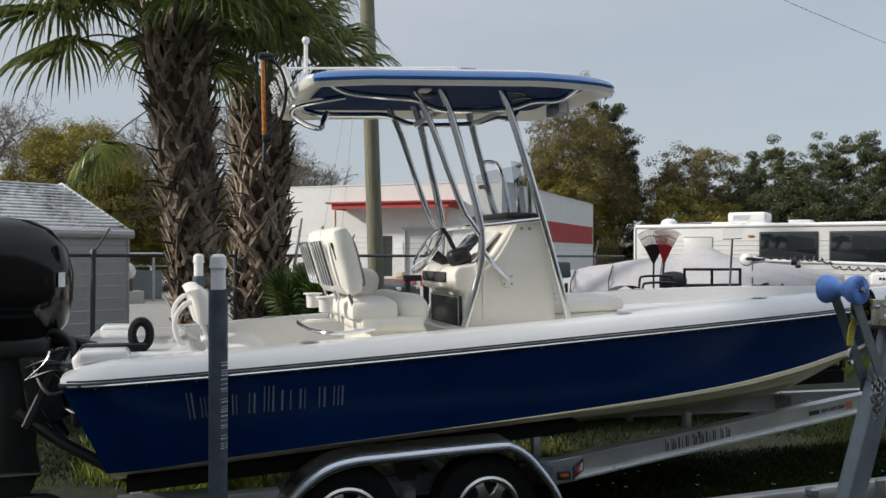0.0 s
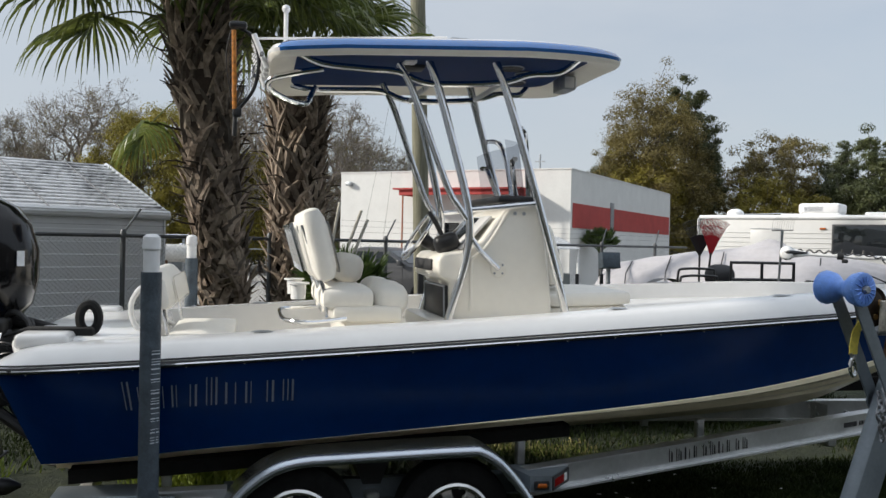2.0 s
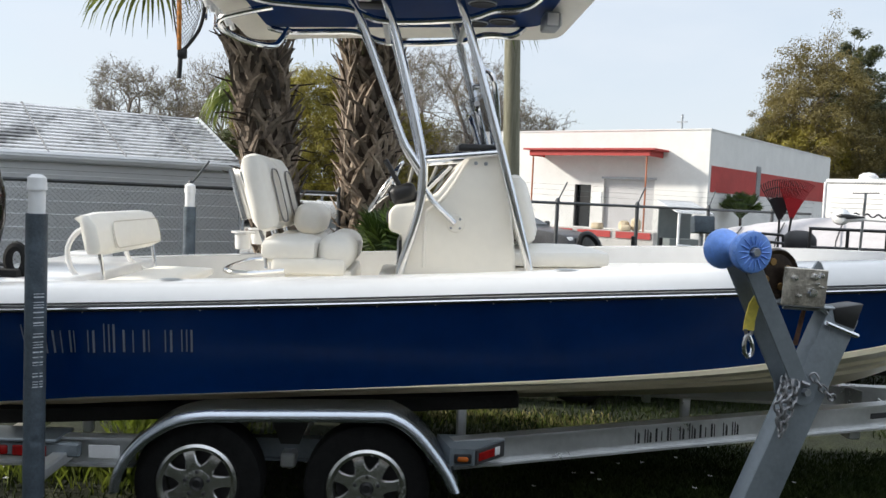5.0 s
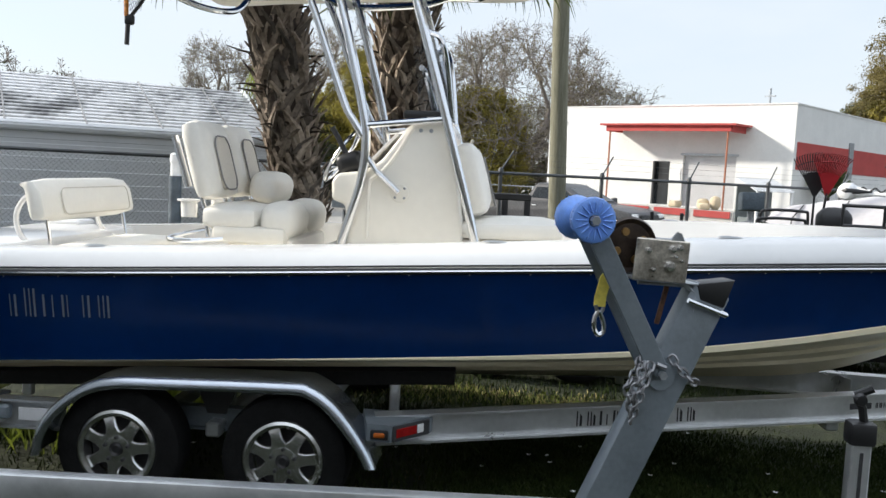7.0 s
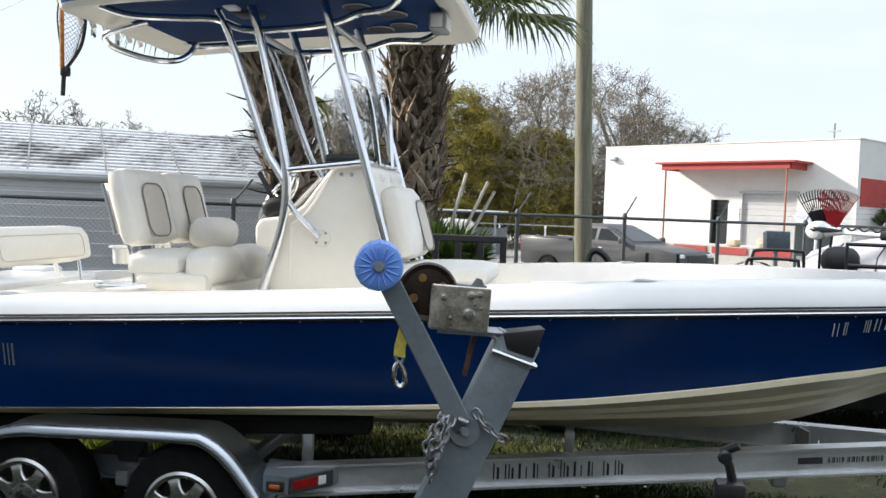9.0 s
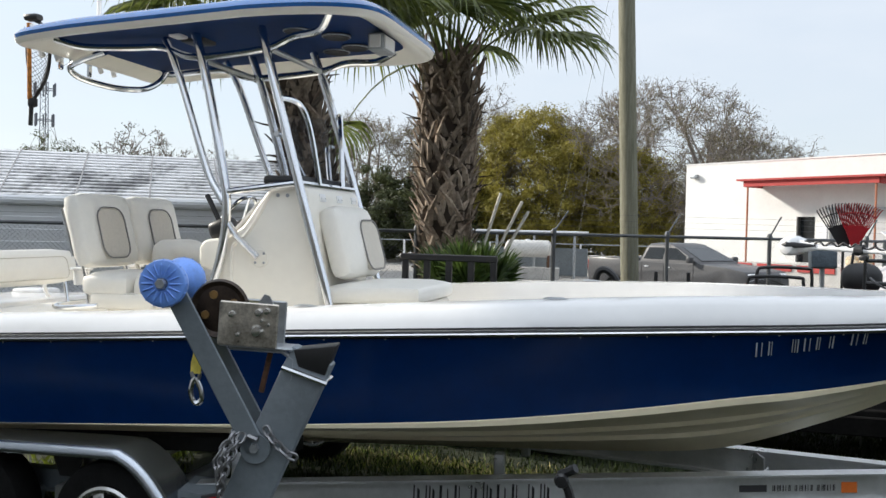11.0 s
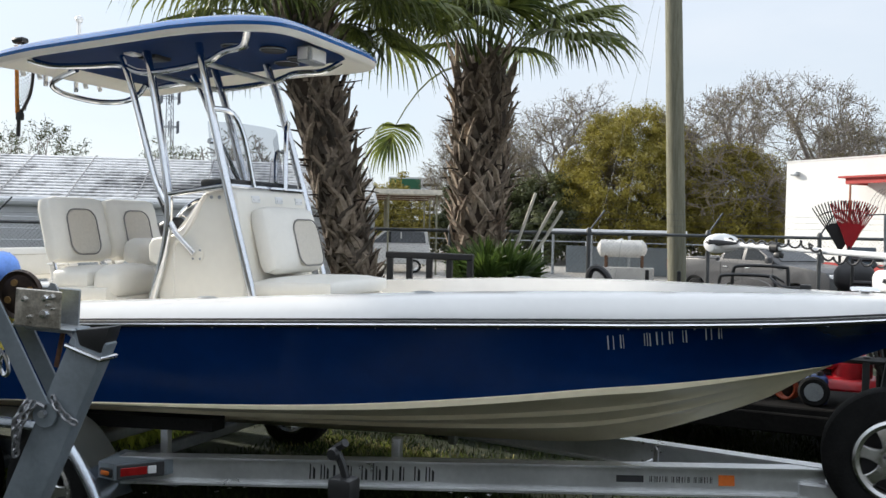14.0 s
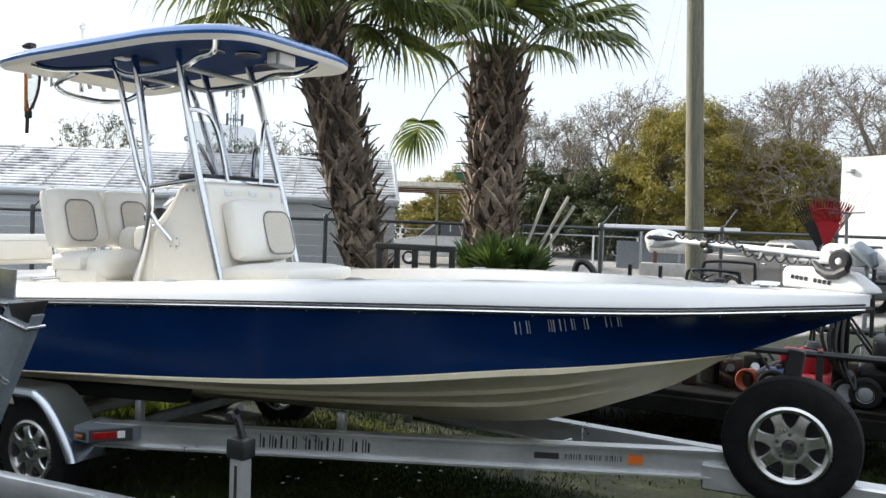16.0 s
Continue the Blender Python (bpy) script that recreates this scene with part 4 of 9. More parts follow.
    for k in range(5):
        t = 2 * math.pi * k / 5
        bpart("spoke", bm_tube([wm @ Vector((0.03 * math.cos(t), 0.03 * math.sin(t), -0.04)), wm @ Vector((0.185 * math.cos(t), 0.185 * math.sin(t), 0))], 0.008, 6), M_ALU, parent=sw)
    bpart("hub", bm_lathe([(0, 0.01), (0.04, 0.0), (0.045, -0.04), (0.03, -0.16)], 16, wm @ Matrix.Translation((0, 0, -0.03))), M_BLACK, parent=sw)
    th = bpart("throttle", bm_box(0.16, 0.13, 0.12, (0.12, C - 0.26, 1.83), 0.04, 3, rot(0, -20, 0)), M_BLACK, "black throttle control", parent=con)
    bpart("lever", bm_tube([(0.10, C - 0.26, 1.86), (0.04, C - 0.26, 1.97), (0.0, C - 0.25, 2.03)], 0.016, 8), M_BLACK, parent=th)
    # windscreen and grab rails
    ws = bm_loft([[(0.70 - 0.17 * abs(u) ** 3 - 0.06 * v, C + 0.375 * u * (1 - 0.04 * v), 2.10 + (0.41 - 0.05 * max(0.0, u) ** 6) * v) for u in (-1, -0.9, -0.75, -0.5, 0, 0.5, 0.75, 0.9, 1)] for v in (0, 0.5, 1)], None, closed=False)
    bpart("windscreen", ws, M_SCREEN, "low smoked acrylic windscreen", parent=con).visible_shadow = False
    for sgn in (-1, 1):
        for top, fwd in ((2.56, 0.0), (2.36, 0.08)):
            y = C + sgn * 0.34
            bpart("grab_rail", bm_tube([(0.70 - fwd, y - sgn * 0.16, 2.10), (0.66 - fwd, y - sgn * 0.10, top - 0.14), (0.62 - fwd, y - sgn * 0.03, top), (0.56 - fwd * 0.4, C + sgn * 0.415, top + 0.02)], 0.017, 8, smooth=6), M_ALU, parent=con)
    for y in (-0.20, 0.06, 0.30):
        lt = bpart("latch", bm_box(0.014, 0.085, 0.046, (0.727, C + y, 2.025), 0.006, 2, rot(0, -8, 0)), M_PVC, "white latch plate", parent=con)
        for dy in (-0.028, 0.028):
            bpart("screw", bm_lathe([(0, 0.003), (0.003, 0.002), (0.004, 0)], 8, Matrix.Translation((0.735, C + y + dy, 2.022)) @ Matrix.Rotation(math.radians(82), 4, "Y")), M_STEEL, parent=lt)
    for sgn in (-1, 1):
        for x in (0.54, 0.60):
            bpart("screw_cap", bm_lathe([(0, 0.006), (0.01, 0.004), (0.012, 0)], 10, Matrix.Translation((x, C + sgn * 0.40, 2.03)) @ Matrix.Rotation(math.radians(90 * -sgn), 4, "X")), M_STEEL, parent=con)


build_console()


def build_leaning_post():
    post = bpart("helm_seat", bm_box(0.43, 1.02, 0.10, (-0.415, C, 1.385), 0.03, 2), M_CREAM, "white double helm seat with backrests")
    bpart("seat_pedestal", bm_box(0.40, 0.9, 0.34, (-0.36, C, 1.20), 0.04, 2), M_CREAM, parent=post)
    for sgn in (-1, 1):
        y = C + sgn * 0.265
        tilt = rot(0, -15, 0)
        bk = bpart("backrest", cushion(0.14, 0.52, 0.46, (-0.72, y, 1.80), 0.06, tilt, puff=0.02), M_VINYL, "padded backrest with a grey mesh inset", parent=post)
        bpart("mesh_inset", inset(0.25, 0.31, 0.075, Vector((-0.72, y, 1.80)) + tilt @ Vector((0.082, -0.02, -0.035)), tilt), M_MESHV, parent=bk)
        line = [Vector((-0.72, y, 1.80)) + tilt @ Vector((0.093, -0.02 + a, -0.035 + b)) for a, b in inset_edge(0.26, 0.32, 0.08)]
        bpart("piping", bm_tube(line, 0.005, 6, closed=True), M_PIPE, parent=bk)
        bpart("seat_cushion", cushion(0.33, 0.48, 0.14, (-0.535, y, 1.475), 0.05, puff=0.02), M_VINYL, parent=post)
        bpart("roll_cushion", cushion(0.215, 0.46, 0.205, (-0.262, y, 1.468), 0.085, rot(0, 6, 0), puff=0.012), M_VINYL, "rounded front roll cushion", parent=post)
        if sgn > 0:
            bpart("bolster", cushion(0.19, 0.46, 0.20, (-0.48, y - 0.04, 1.645), 0.075, rot(0, 10, 0), puff=0.012), M_VINYL, "folded-up bolster", parent=post)
        for dy in (-0.2, 0.2):
            bpart("backrest_tube", bm_tube([(-0.66, y + dy, 1.36), (-0.68, y + dy, 1.52), (-0.82, y + dy, 1.92)], 0.013, 8), M_ALU, parent=post)
        for dy in (-0.15, -0.05, 0.05, 0.15):
            bpart("rod_holder", bm_tube([(-0.80, y + dy, 1.64), (-0.89, y + dy, 1.93)], 0.021, 10), M_ALU, parent=post)
        cup = bm_lathe([(0.045, 0.0), (0.05, 0.09), (0.07, 0.095), (0.07, 0.105), (0.046, 0.1), (0.042, 0.01), (0, 0.01)], 16, Matrix.Translation((-0.83, y - 0.05, 1.46)))
        bpart("cup_holder", cup, M_WHITE, parent=post)
    hoop = [(-0.55, C - 0.53, 1.36), (-0.75, C - 0.56, 1.34), (-0.90, C - 0.45, 1.34), (-0.93, C, 1.34), (-0.90, C + 0.45, 1.34), (-0.75, C + 0.56, 1.34), (-0.55, C + 0.53, 1.36)]
    bpart("foot_hoop", bm_tube(hoop, 0.014, 8, smooth=5), M_ALU, parent=post)


build_leaning_post()


def build_aft_seat():
    tilt = rot(0, -14, 0)
    bk = bpart("aft_backrest", cushion(0.13, 1.22, 0.25, (-1.66, C - 0.0, 1.52), 0.055, tilt), M_VINYL, "white vinyl aft bench backrest")
    bpart("mesh_inset", inset(0.88, 0.15, 0.045, Vector((-1.66, C, 1.52)) + tilt @ Vector((0.077, 0.02, -0.025)), tilt), M_VINYL, parent=bk)
    bpart("piping", bm_tube([Vector((-1.66, C, 1.52)) + tilt @ Vector((0.088, 0.02 + a, -0.025 + b)) for a, b in inset_edge(0.89, 0.16, 0.05)], 0.003, 6, closed=True), M_MESHV, parent=bk)
    for sgn in (-1, 1):
        y = C + sgn * 0.50
        bpart("backrest_hoop", bm_tube([(-1.66, y, 1.22), (-1.80, y, 1.30), (-1.84, y, 1.42), (-1.79, y, 1.52), (-1.70, y, 1.56)], 0.017, 8, smooth=5), M_WHITE, parent=bk)
        bpart("backrest_leg", bm_tube([(-1.60, y, 1.22), (-1.64, y, 1.45)], 0.014, 8), M_ALU, parent=bk)
    bpart("aft_cushion", cushion(0.42, 1.3, 0.07, (-1.42, C, 1.225), 0.03), M_VINYL, "white vinyl aft bench cushion")


build_aft_seat()

# ---- the boat trailer ----
trailer = empty("boat_trailer", (0, C, 0))
tagged(trailer, "aluminium tandem-axle boat trailer with black wheels", "trailer")
TM = Matrix.Translation((0, -C, 0))


def tpart(name, bm, material, label="", parent=None, **kw):
    bm.transform(TM)
    return part(name, bm, material, parent or trailer, label, **kw)


def ibeam(a, b, h=0.19, w=0.09, t=0.012):
    """I-beam between two points on its bottom centre line."""
    a, b = Vector(a), Vector(b)
    d = (b - a)
    L = d.length
    u, v = w / 2, t / 2
    sec = [(-u, 0), (u, 0), (u, t), (v, t), (v, h - t), (u, h - t), (u, h), (-u, h), (-u, h - t), (-v, h - t), (-v, t), (-u, t)]
    bm = bm_loft([[(x, y, z) for y, z in sec] for x in (0, L)])
    q = d.to_track_quat("X", "Z").to_matrix().to_4x4()
    bm.transform(Matrix.Translation(a) @ q)
    return bm


def bm_rim(bm=None):
    """Seven-spoke cast rim about the y axis, facing -y, hub at the origin."""
    own = bmesh.new()
    face = Matrix.Rotation(math.radians(90), 4, "X")
    bm_lathe([(0.172, 0.012), (0.190, 0.020), (0.204, 0.012), (0.208, -0.004), (0.200, -0.02), (0.184, -0.05), (0.180, -0.15), (0.170, -0.15), (0.170, -0.03), (0.172, 0.012)], 48, face, own)
    for k in range(7):
        a = 2 * math.pi * (k + 0.5) / 7
        st = ((0.045, 0.040, 0.006, 0.045), (0.076, 0.046, 0.008, 0.040), (0.092, 0.036, 0.008, 0.038), (0.112, 0.030, 0.007, 0.036), (0.142, 0.029, 0.004, 0.034), (0.164, 0.033, 0.000, 0.034), (0.180, 0.046, -0.006, 0.036))
        s = bm_loft([[(r, -w, z - 0.007), (r, -w + 0.006, z), (r, w - 0.006, z), (r, w, z - 0.007), (r, w * 0.9, z - d), (r, -w * 0.9, z - d)] for r, w, z, d in st])
        s.transform(face @ Matrix.Rotation(a, 4, "Z"))
        merge(own, s)
    bm_lathe([(0.0, -0.004), (0.03, -0.002), (0.037, 0.012), (0.070, 0.008), (0.084, -0.004), (0.084, -0.045)], 28, face, own)
    return merge(bm, own)


def add_wheel(at, name="wheel", parent=None, spin=0.0, R=0.333):
    w = part(name, bm_lathe([(0.19, -0.19), (0.205, -0.205), (0.245, -0.212), (0.29, -0.205), (0.318, -0.19), (R - 0.006, -0.175), (R, -0.15), (R, -0.05), (R - 0.006, -0.025), (0.318, -0.01), (0.29, 0.005), (0.245, 0.010), (0.214, 0.006), (0.202, -0.008), (0.196, -0.02)], 48,
                            Matrix.Translation(at) @ Matrix.Rotation(math.radians(90), 4, "X") @ Matrix.Rotation(spin, 4, "Z")), M_RUB, parent or trailer, "black tyre on a silver seven-spoke rim")
    r = bm_rim()
    r.transform(Matrix.Translation(at) @ Matrix.Rotation(spin, 4, "Y"))
    part("rim", r, M_RIM, w, "silver cast rim", angle=0.4)
    part("hub_cap", bm_lathe([(0.0, 0.012), (0.02, 0.014), (0.034, 0.004), (0.036, -0.02)], 16, Matrix.Translation(at) @ Matrix.Rotation(math.radians(90), 4, "X")), M_BLACK, w)
    part("brake_disc", bm_lathe([(0.0, -0.075), (0.165, -0.075), (0.165, -0.09), (0.0, -0.09)], 24, Matrix.Translation(at) @ Matrix.Rotation(math.radians(90), 4, "X")), M_DARKT, w)
    for k in range(5):
        a = 2 * math.pi * k / 5 + 0.3
        p = Vector(at) + Vector((0.062 * math.cos(a), -0.010, 0.062 * math.sin(a)))
        part("lug_nut", bm_lathe([(0.0, 0.012), (0.008, 0.012), (0.011, 0.0), (0.011, -0.01)], 6, Matrix.Translation(p) @ Matrix.Rotation(math.radians(90), 4, "X")), M_DARKT, w)
    return w


def build_trailer():
    RY = 1.0
    for sgn in (-1, 1):
        tpart("main_rail", ibeam((-2.08, C + sgn * RY, 0.335), (-1.22, C + sgn * RY, 0.343), 0.155), M_ALUB, "aluminium I-beam rail")
        tpart("side_member", ibeam((-1.24, C + sgn * 0.88, 0.36), (0.72, C + sgn * 0.88, 0.37), 0.125, 0.07), M_GREYP, "dull rail behind the wheels")
        tpart("front_rail", ibeam((0.44, C + sgn * (RY + 0.02), 0.3945 + 0.002 * sgn), (4.10, C + sgn * 0.003, 0.535 + 0.002 * sgn), 0.155), M_ALUB, "aluminium I-beam rail bent in to the tongue")
        # bunks on posts
        for x, yy in ((-1.55, 0.78), (0.50, 0.74), (1.87, 0.42), (-0.4, 0.78)):
            z1 = lerp_table(T_KEEL, x) + (lerp_table(T_CHZ, x) - lerp_table(T_KEEL, x)) * (yy / lerp_table(T_CHB, x)) ** 0.85 - 0.10
            tpart("bunk_post", bm_box(0.055, 0.05, z1 - 0.45, (x, C + sgn * yy, (z1 + 0.45) / 2), 0.008, 1), M_ALUB)
        pts = []
        for x in (-2.05, -1.5, -0.7, 0.1, 0.82):
            yy = 0.78 if x < 0.4 else 0.78 - (x - 0.3) * 0.22
            z1 = lerp_table(T_KEEL, x) + (lerp_table(T_CHZ, x) - lerp_table(T_KEEL, x)) * (yy / lerp_table(T_CHB, x)) ** 0.85 - 0.075
            pts.append((x, C + sgn * yy, z1))
        bk = bm_loft([[(x, y - 0.06, z - 0.04), (x, y + 0.06, z - 0.04), (x, y + 0.06, z + 0.035), (x, y - 0.06, z + 0.035)] for x, y, z in pts])
        tpart("bunk", bk, M_CARPET, "black carpeted bunk board", smooth=False)
        # fender over both wheels
        out, inn = C + sgn * 1.245, C + sgn * 0.99
        arc = [(-1.285, 0.27), (-1.265, 0.38), (-1.20, 0.50), (-1.10, 0.60), (-0.98, 0.672), (-0.84, 0.705), (-0.64, 0.715), (0.02, 0.735), (0.14, 0.722), (0.25, 0.655), (0.35, 0.545), (0.43, 0.43), (0.478, 0.33)]
        arc = [(p.x, p.z) for p in spline([(x, 0, z) for x, z in arc], 4)]
        rings = []
        for x, z in arc:
            cx = max(-0.86, min(0.0, x))
            d = Vector((x - cx, 0, z - 0.36)).normalized()
            o = out
            # a rolled lip runs along the outer edge
            lip = [(-0.060, -0.006), (-0.038, 0.001), (-0.018, 0.002), (-0.002, -0.006), (0.010, -0.020), (0.015, -0.036), (0.011, -0.050), (0.002, -0.058), (-0.006, -0.056), (-0.03, -0.014)]
            rings.append([Vector((x, inn, z))] + [Vector((x, o + sgn * a, z)) + d * b for a, b in lip] + [Vector((x, inn, z)) - d * 0.010])
        tpart("fender", bm_loft(rings), M_FENDER, "bright aluminium tandem fender", angle=0.7)
        for x in (-0.86, 0.0):
            tpart("axle_arm", bm_box(0.32, 0.07, 0.09, (x + 0.12, C + sgn * 0.93, 0.38), 0.015, 1, rot(0, 12, 0)), M_STEEL)
        tpart("fender_bracket", bm_prism([(-0.56, 0.66), (-0.30, 0.66), (-0.38, 0.46), (-0.48, 0.46)], C + sgn * 0.915 - 0.006, C + sgn * 0.915 + 0.006), M_DARKT, smooth=False)
        st = tpart("step", bm_loft([[(px, C + sgn * py, z) for px, py in ((0.36, 0.93), (0.42, 1.19), (0.54, 1.20), (0.72, 0.99), (0.73, 0.93))] for z in (0.458, 0.535, 0.545)]), M_GREYP, "fender step with marker lamp", smooth=False)
        tpart("step_face", bm_box(0.25, 0.012, 0.080, (0.633, C + sgn * 1.098, 0.498), 0.004, 1, rot(0, 0, -sgn * 49)), M_DARKT, parent=st)
        tpart("lamp_bezel", bm_box(0.092, 0.02, 0.052, (0.485, C + sgn * 1.20, 0.494), 0.012, 2), M_BLACK, "black lamp bezel", parent=st)
        tpart("marker_lamp", bm_box(0.058, 0.03, 0.026, (0.485, C + sgn * 1.204, 0.494), 0.010, 2), M_AMBER, "amber marker lamp", parent=st)
        tpart("reflector", bm_box(0.14, 0.012, 0.045, (0.612, C + sgn * 1.128, 0.499), 0.003, 1, rot(0, 0, -sgn * 49)), M_RED, "red reflector tape", parent=st)
        tpart("reflector", bm_box(0.045, 0.012, 0.045, (0.674, C + sgn * 1.055, 0.500), 0.003, 1, rot(0, 0, -sgn * 49)), M_PVC, "white reflector tape", parent=st)
        # rear guide posts
        g = tpart("guide_post", bm_tube([(-1.58, C + sgn * 1.40, 0.30), (-1.585, C + sgn * 1.40, 1.66)], 0.049, 16), M_SLEEVE, "upright guide post in a grey-blue sleeve")
        tpart("pvc_tube", bm_tube([(-1.585, C + sgn * 1.40, 1.64), (-1.586, C + sgn * 1.40, 1.80)], 0.038, 16), M_PVC, "white plastic tube", parent=g)
        tpart("cap", bm_lathe([(0.0, 0.045), (0.025, 0.042), (0.041, 0.028), (0.045, -0.03)], 16, Matrix.Translation((-1.586, C + sgn * 1.40, 1.80))), M_PVC, parent=g)
        tpart("bracket", bm_box(0.08, 0.42, 0.06, (-1.58, C + sgn * 1.2, 0.40), 0.008, 1), M_ALUB, parent=g)
        tl = tpart("tail_lamp_bar", bm_box(0.62, 0.05, 0.075, (-1.79, C + sgn * 1.075, 0.44), 0.01, 1), M_GREYP)
        tpart("step_plate", bm_box(0.50, 0.24, 0.02, (-1.84, C + sgn * 1.0, 0.49), 0.006, 1), M_GREYP, parent=tl)
        tpart("tail_lamp", bm_box(0.07, 0.03, 0.07, (-2.06, C + sgn * 1.09, 0.43), 0.01, 2), M_RED, "red tail lamp", parent=tl)
        tpart("tail_lamp", bm_box(0.10, 0.02, 0.05, (-1.89, C + sgn * 1.10, 0.435), 0.012, 2), M_RED, "oval red lamp", parent=tl)
        tpart("reflector", bm_box(0.17, 0.012, 0.055, (-1.73, C + sgn * 1.104, 0.435), 0.004, 1), M_RED, "red reflector", parent=tl)
        tpart("label_plate", bm_box(0.16, 0.006, 0.07, (-1.37, C + sgn * 1.052, 0.425), 0.002, 1), M_PVC, "white certification label")
    for x in (-2.0, -0.43, 3.0):
        half = 0.98 if x < 0.7 else 0.98 - (x - 0.62) * 0.29
        tpart("cross_member", bm_box(0.08, 2 * half, 0.08, (x, C, 0.385 if x < 1 else 0.46), 0.01, 1), M_ALUB)
    for x in (-0.86, 0.0):
        tpart("axle", bm_box(0.075, 2.05, 0.075, (x, C, 0.33), 0.01, 1), M_STEEL)
        for sgn in (-1, 1):
            add_wheel((x, C + sgn * 1.17 + (0 if sgn < 0 else 0.2), 0.316), parent=trailer, spin=0.35 + x, R=0.328).matrix_parent_inverse = TM
    tpart("tongue", bm_box(1.34, 0.14, 0.145, (4.64, C, 0.540), 0.012, 1), M_ALUB)
    tpart("winch_post", bm_box(0.09, 0.09, 0.75, (4.36, C + 0.12, 0.88), 0.01, 1, rot(0, 8, 0)), M_DARKT)
    for sgn in (-1, 1):
        plate = bm_box(0.010, 0.16, 0.15, (3.22, C + sgn * 0.17, 0.575), 0.004, 1, rot(0, 0, sgn * 16))
        tpart("junction_plate", plate, M_ALUB)
        tpart("junction_bolt", bm_lathe([(0, 0.012), (0.010, 0.010), (0.013, 0)], 6, Matrix.Translation((3.16, C + sgn * 0.10, 0.575)) @ Matrix.Rotation(math.radians(-90), 4, "Y")), M_STEEL)
    sp = add_wheel((4.415, C - 0.13, 0.785), name="spare_wheel", parent=trailer, spin=0.2, R=0.345)
    sp.matrix_parent_inverse = TM
    tpart("spare_bracket", bm_box(0.2, 0.12, 0.3, (4.415, C + 0.03, 0.68), 0.01, 1), M_STEEL)


build_trailer()

# ---- palms ----


def frond(rnd, length, droop, bmg, base, yaw, pitch, stalk=None, blade=None, sag=0.10):
    """A fan leaf: curved stalk and folded leaflets that hang at the tips."""
    d = Vector((math.cos(yaw) * math.cos(pitch), math.sin(yaw) * math.cos(pitch), math.sin(pitch)))
    stalk = stalk or length * 0.58
    blade = blade or length * 0.52
    pts = []
    p = Vector(base)
    for k in range(7):
        pts.append(p.copy())
        dd = (d + Vector((0, 0, -droop * sag * k))).normalized()
        p = p + dd * stalk / 6
    bm_tube(pts, 0.016, 5, bmg, radii=[0.03, 0.022, 0.018, 0.015, 0.013, 0.012, 0.010])
    hub, ax = pts[-1], (pts[-1] - pts[-2]).normalized()
    side = ax.cross(Vector((0, 0, 1)))
    side = side.normalized() if side.length > 0.05 else Vector((1, 0, 0))
    nrm = side.cross(ax).normalized()
    n = 46
    for k in range(n):
        a = (k / (n - 1) - 0.5) * math.radians(235)
        mid = math.cos(a * 0.55)
        r = blade * (0.62 + 0.42 * mid) * rnd.uniform(0.85, 1.12)
        out = ax * math.cos(a) + side * math.sin(a)
        w = 0.021
        fold = (out.cross(nrm)).normalized() * w + nrm * w * (0.8 if k % 2 else -0.8)
        q = hub + ax * blade * 0.28 * max(0.0, math.cos(a)) - Vector((0, 0, 1)) * 0.10 * blade * max(0.0, math.cos(a))
        vs = []
        g = 0.0
        for s in range(6):
            t = s / 5
            ww = fold * (0.55 + 0.9 * t if t < 0.45 else 1.0 * (1 - t) / 0.55 + 0.04)
            vs.append((bmg.verts.new(q - ww), bmg.verts.new(q + ww)))
            g += droop * 0.95 * t * t * 1.4 * rnd.uniform(0.7, 1.3)
            q = q + (out + nrm * 0.10 - nrm * 0.25 * abs(math.sin(a)) + Vector((rnd.uniform(-0.06, 0.06), rnd.uniform(-0.06, 0.06), -g))).normalized() * r / 5
        for (a0, b0), (a1, b1) in zip(vs, vs[1:]):
            bmg.faces.new((a0, b0, b1, a1))


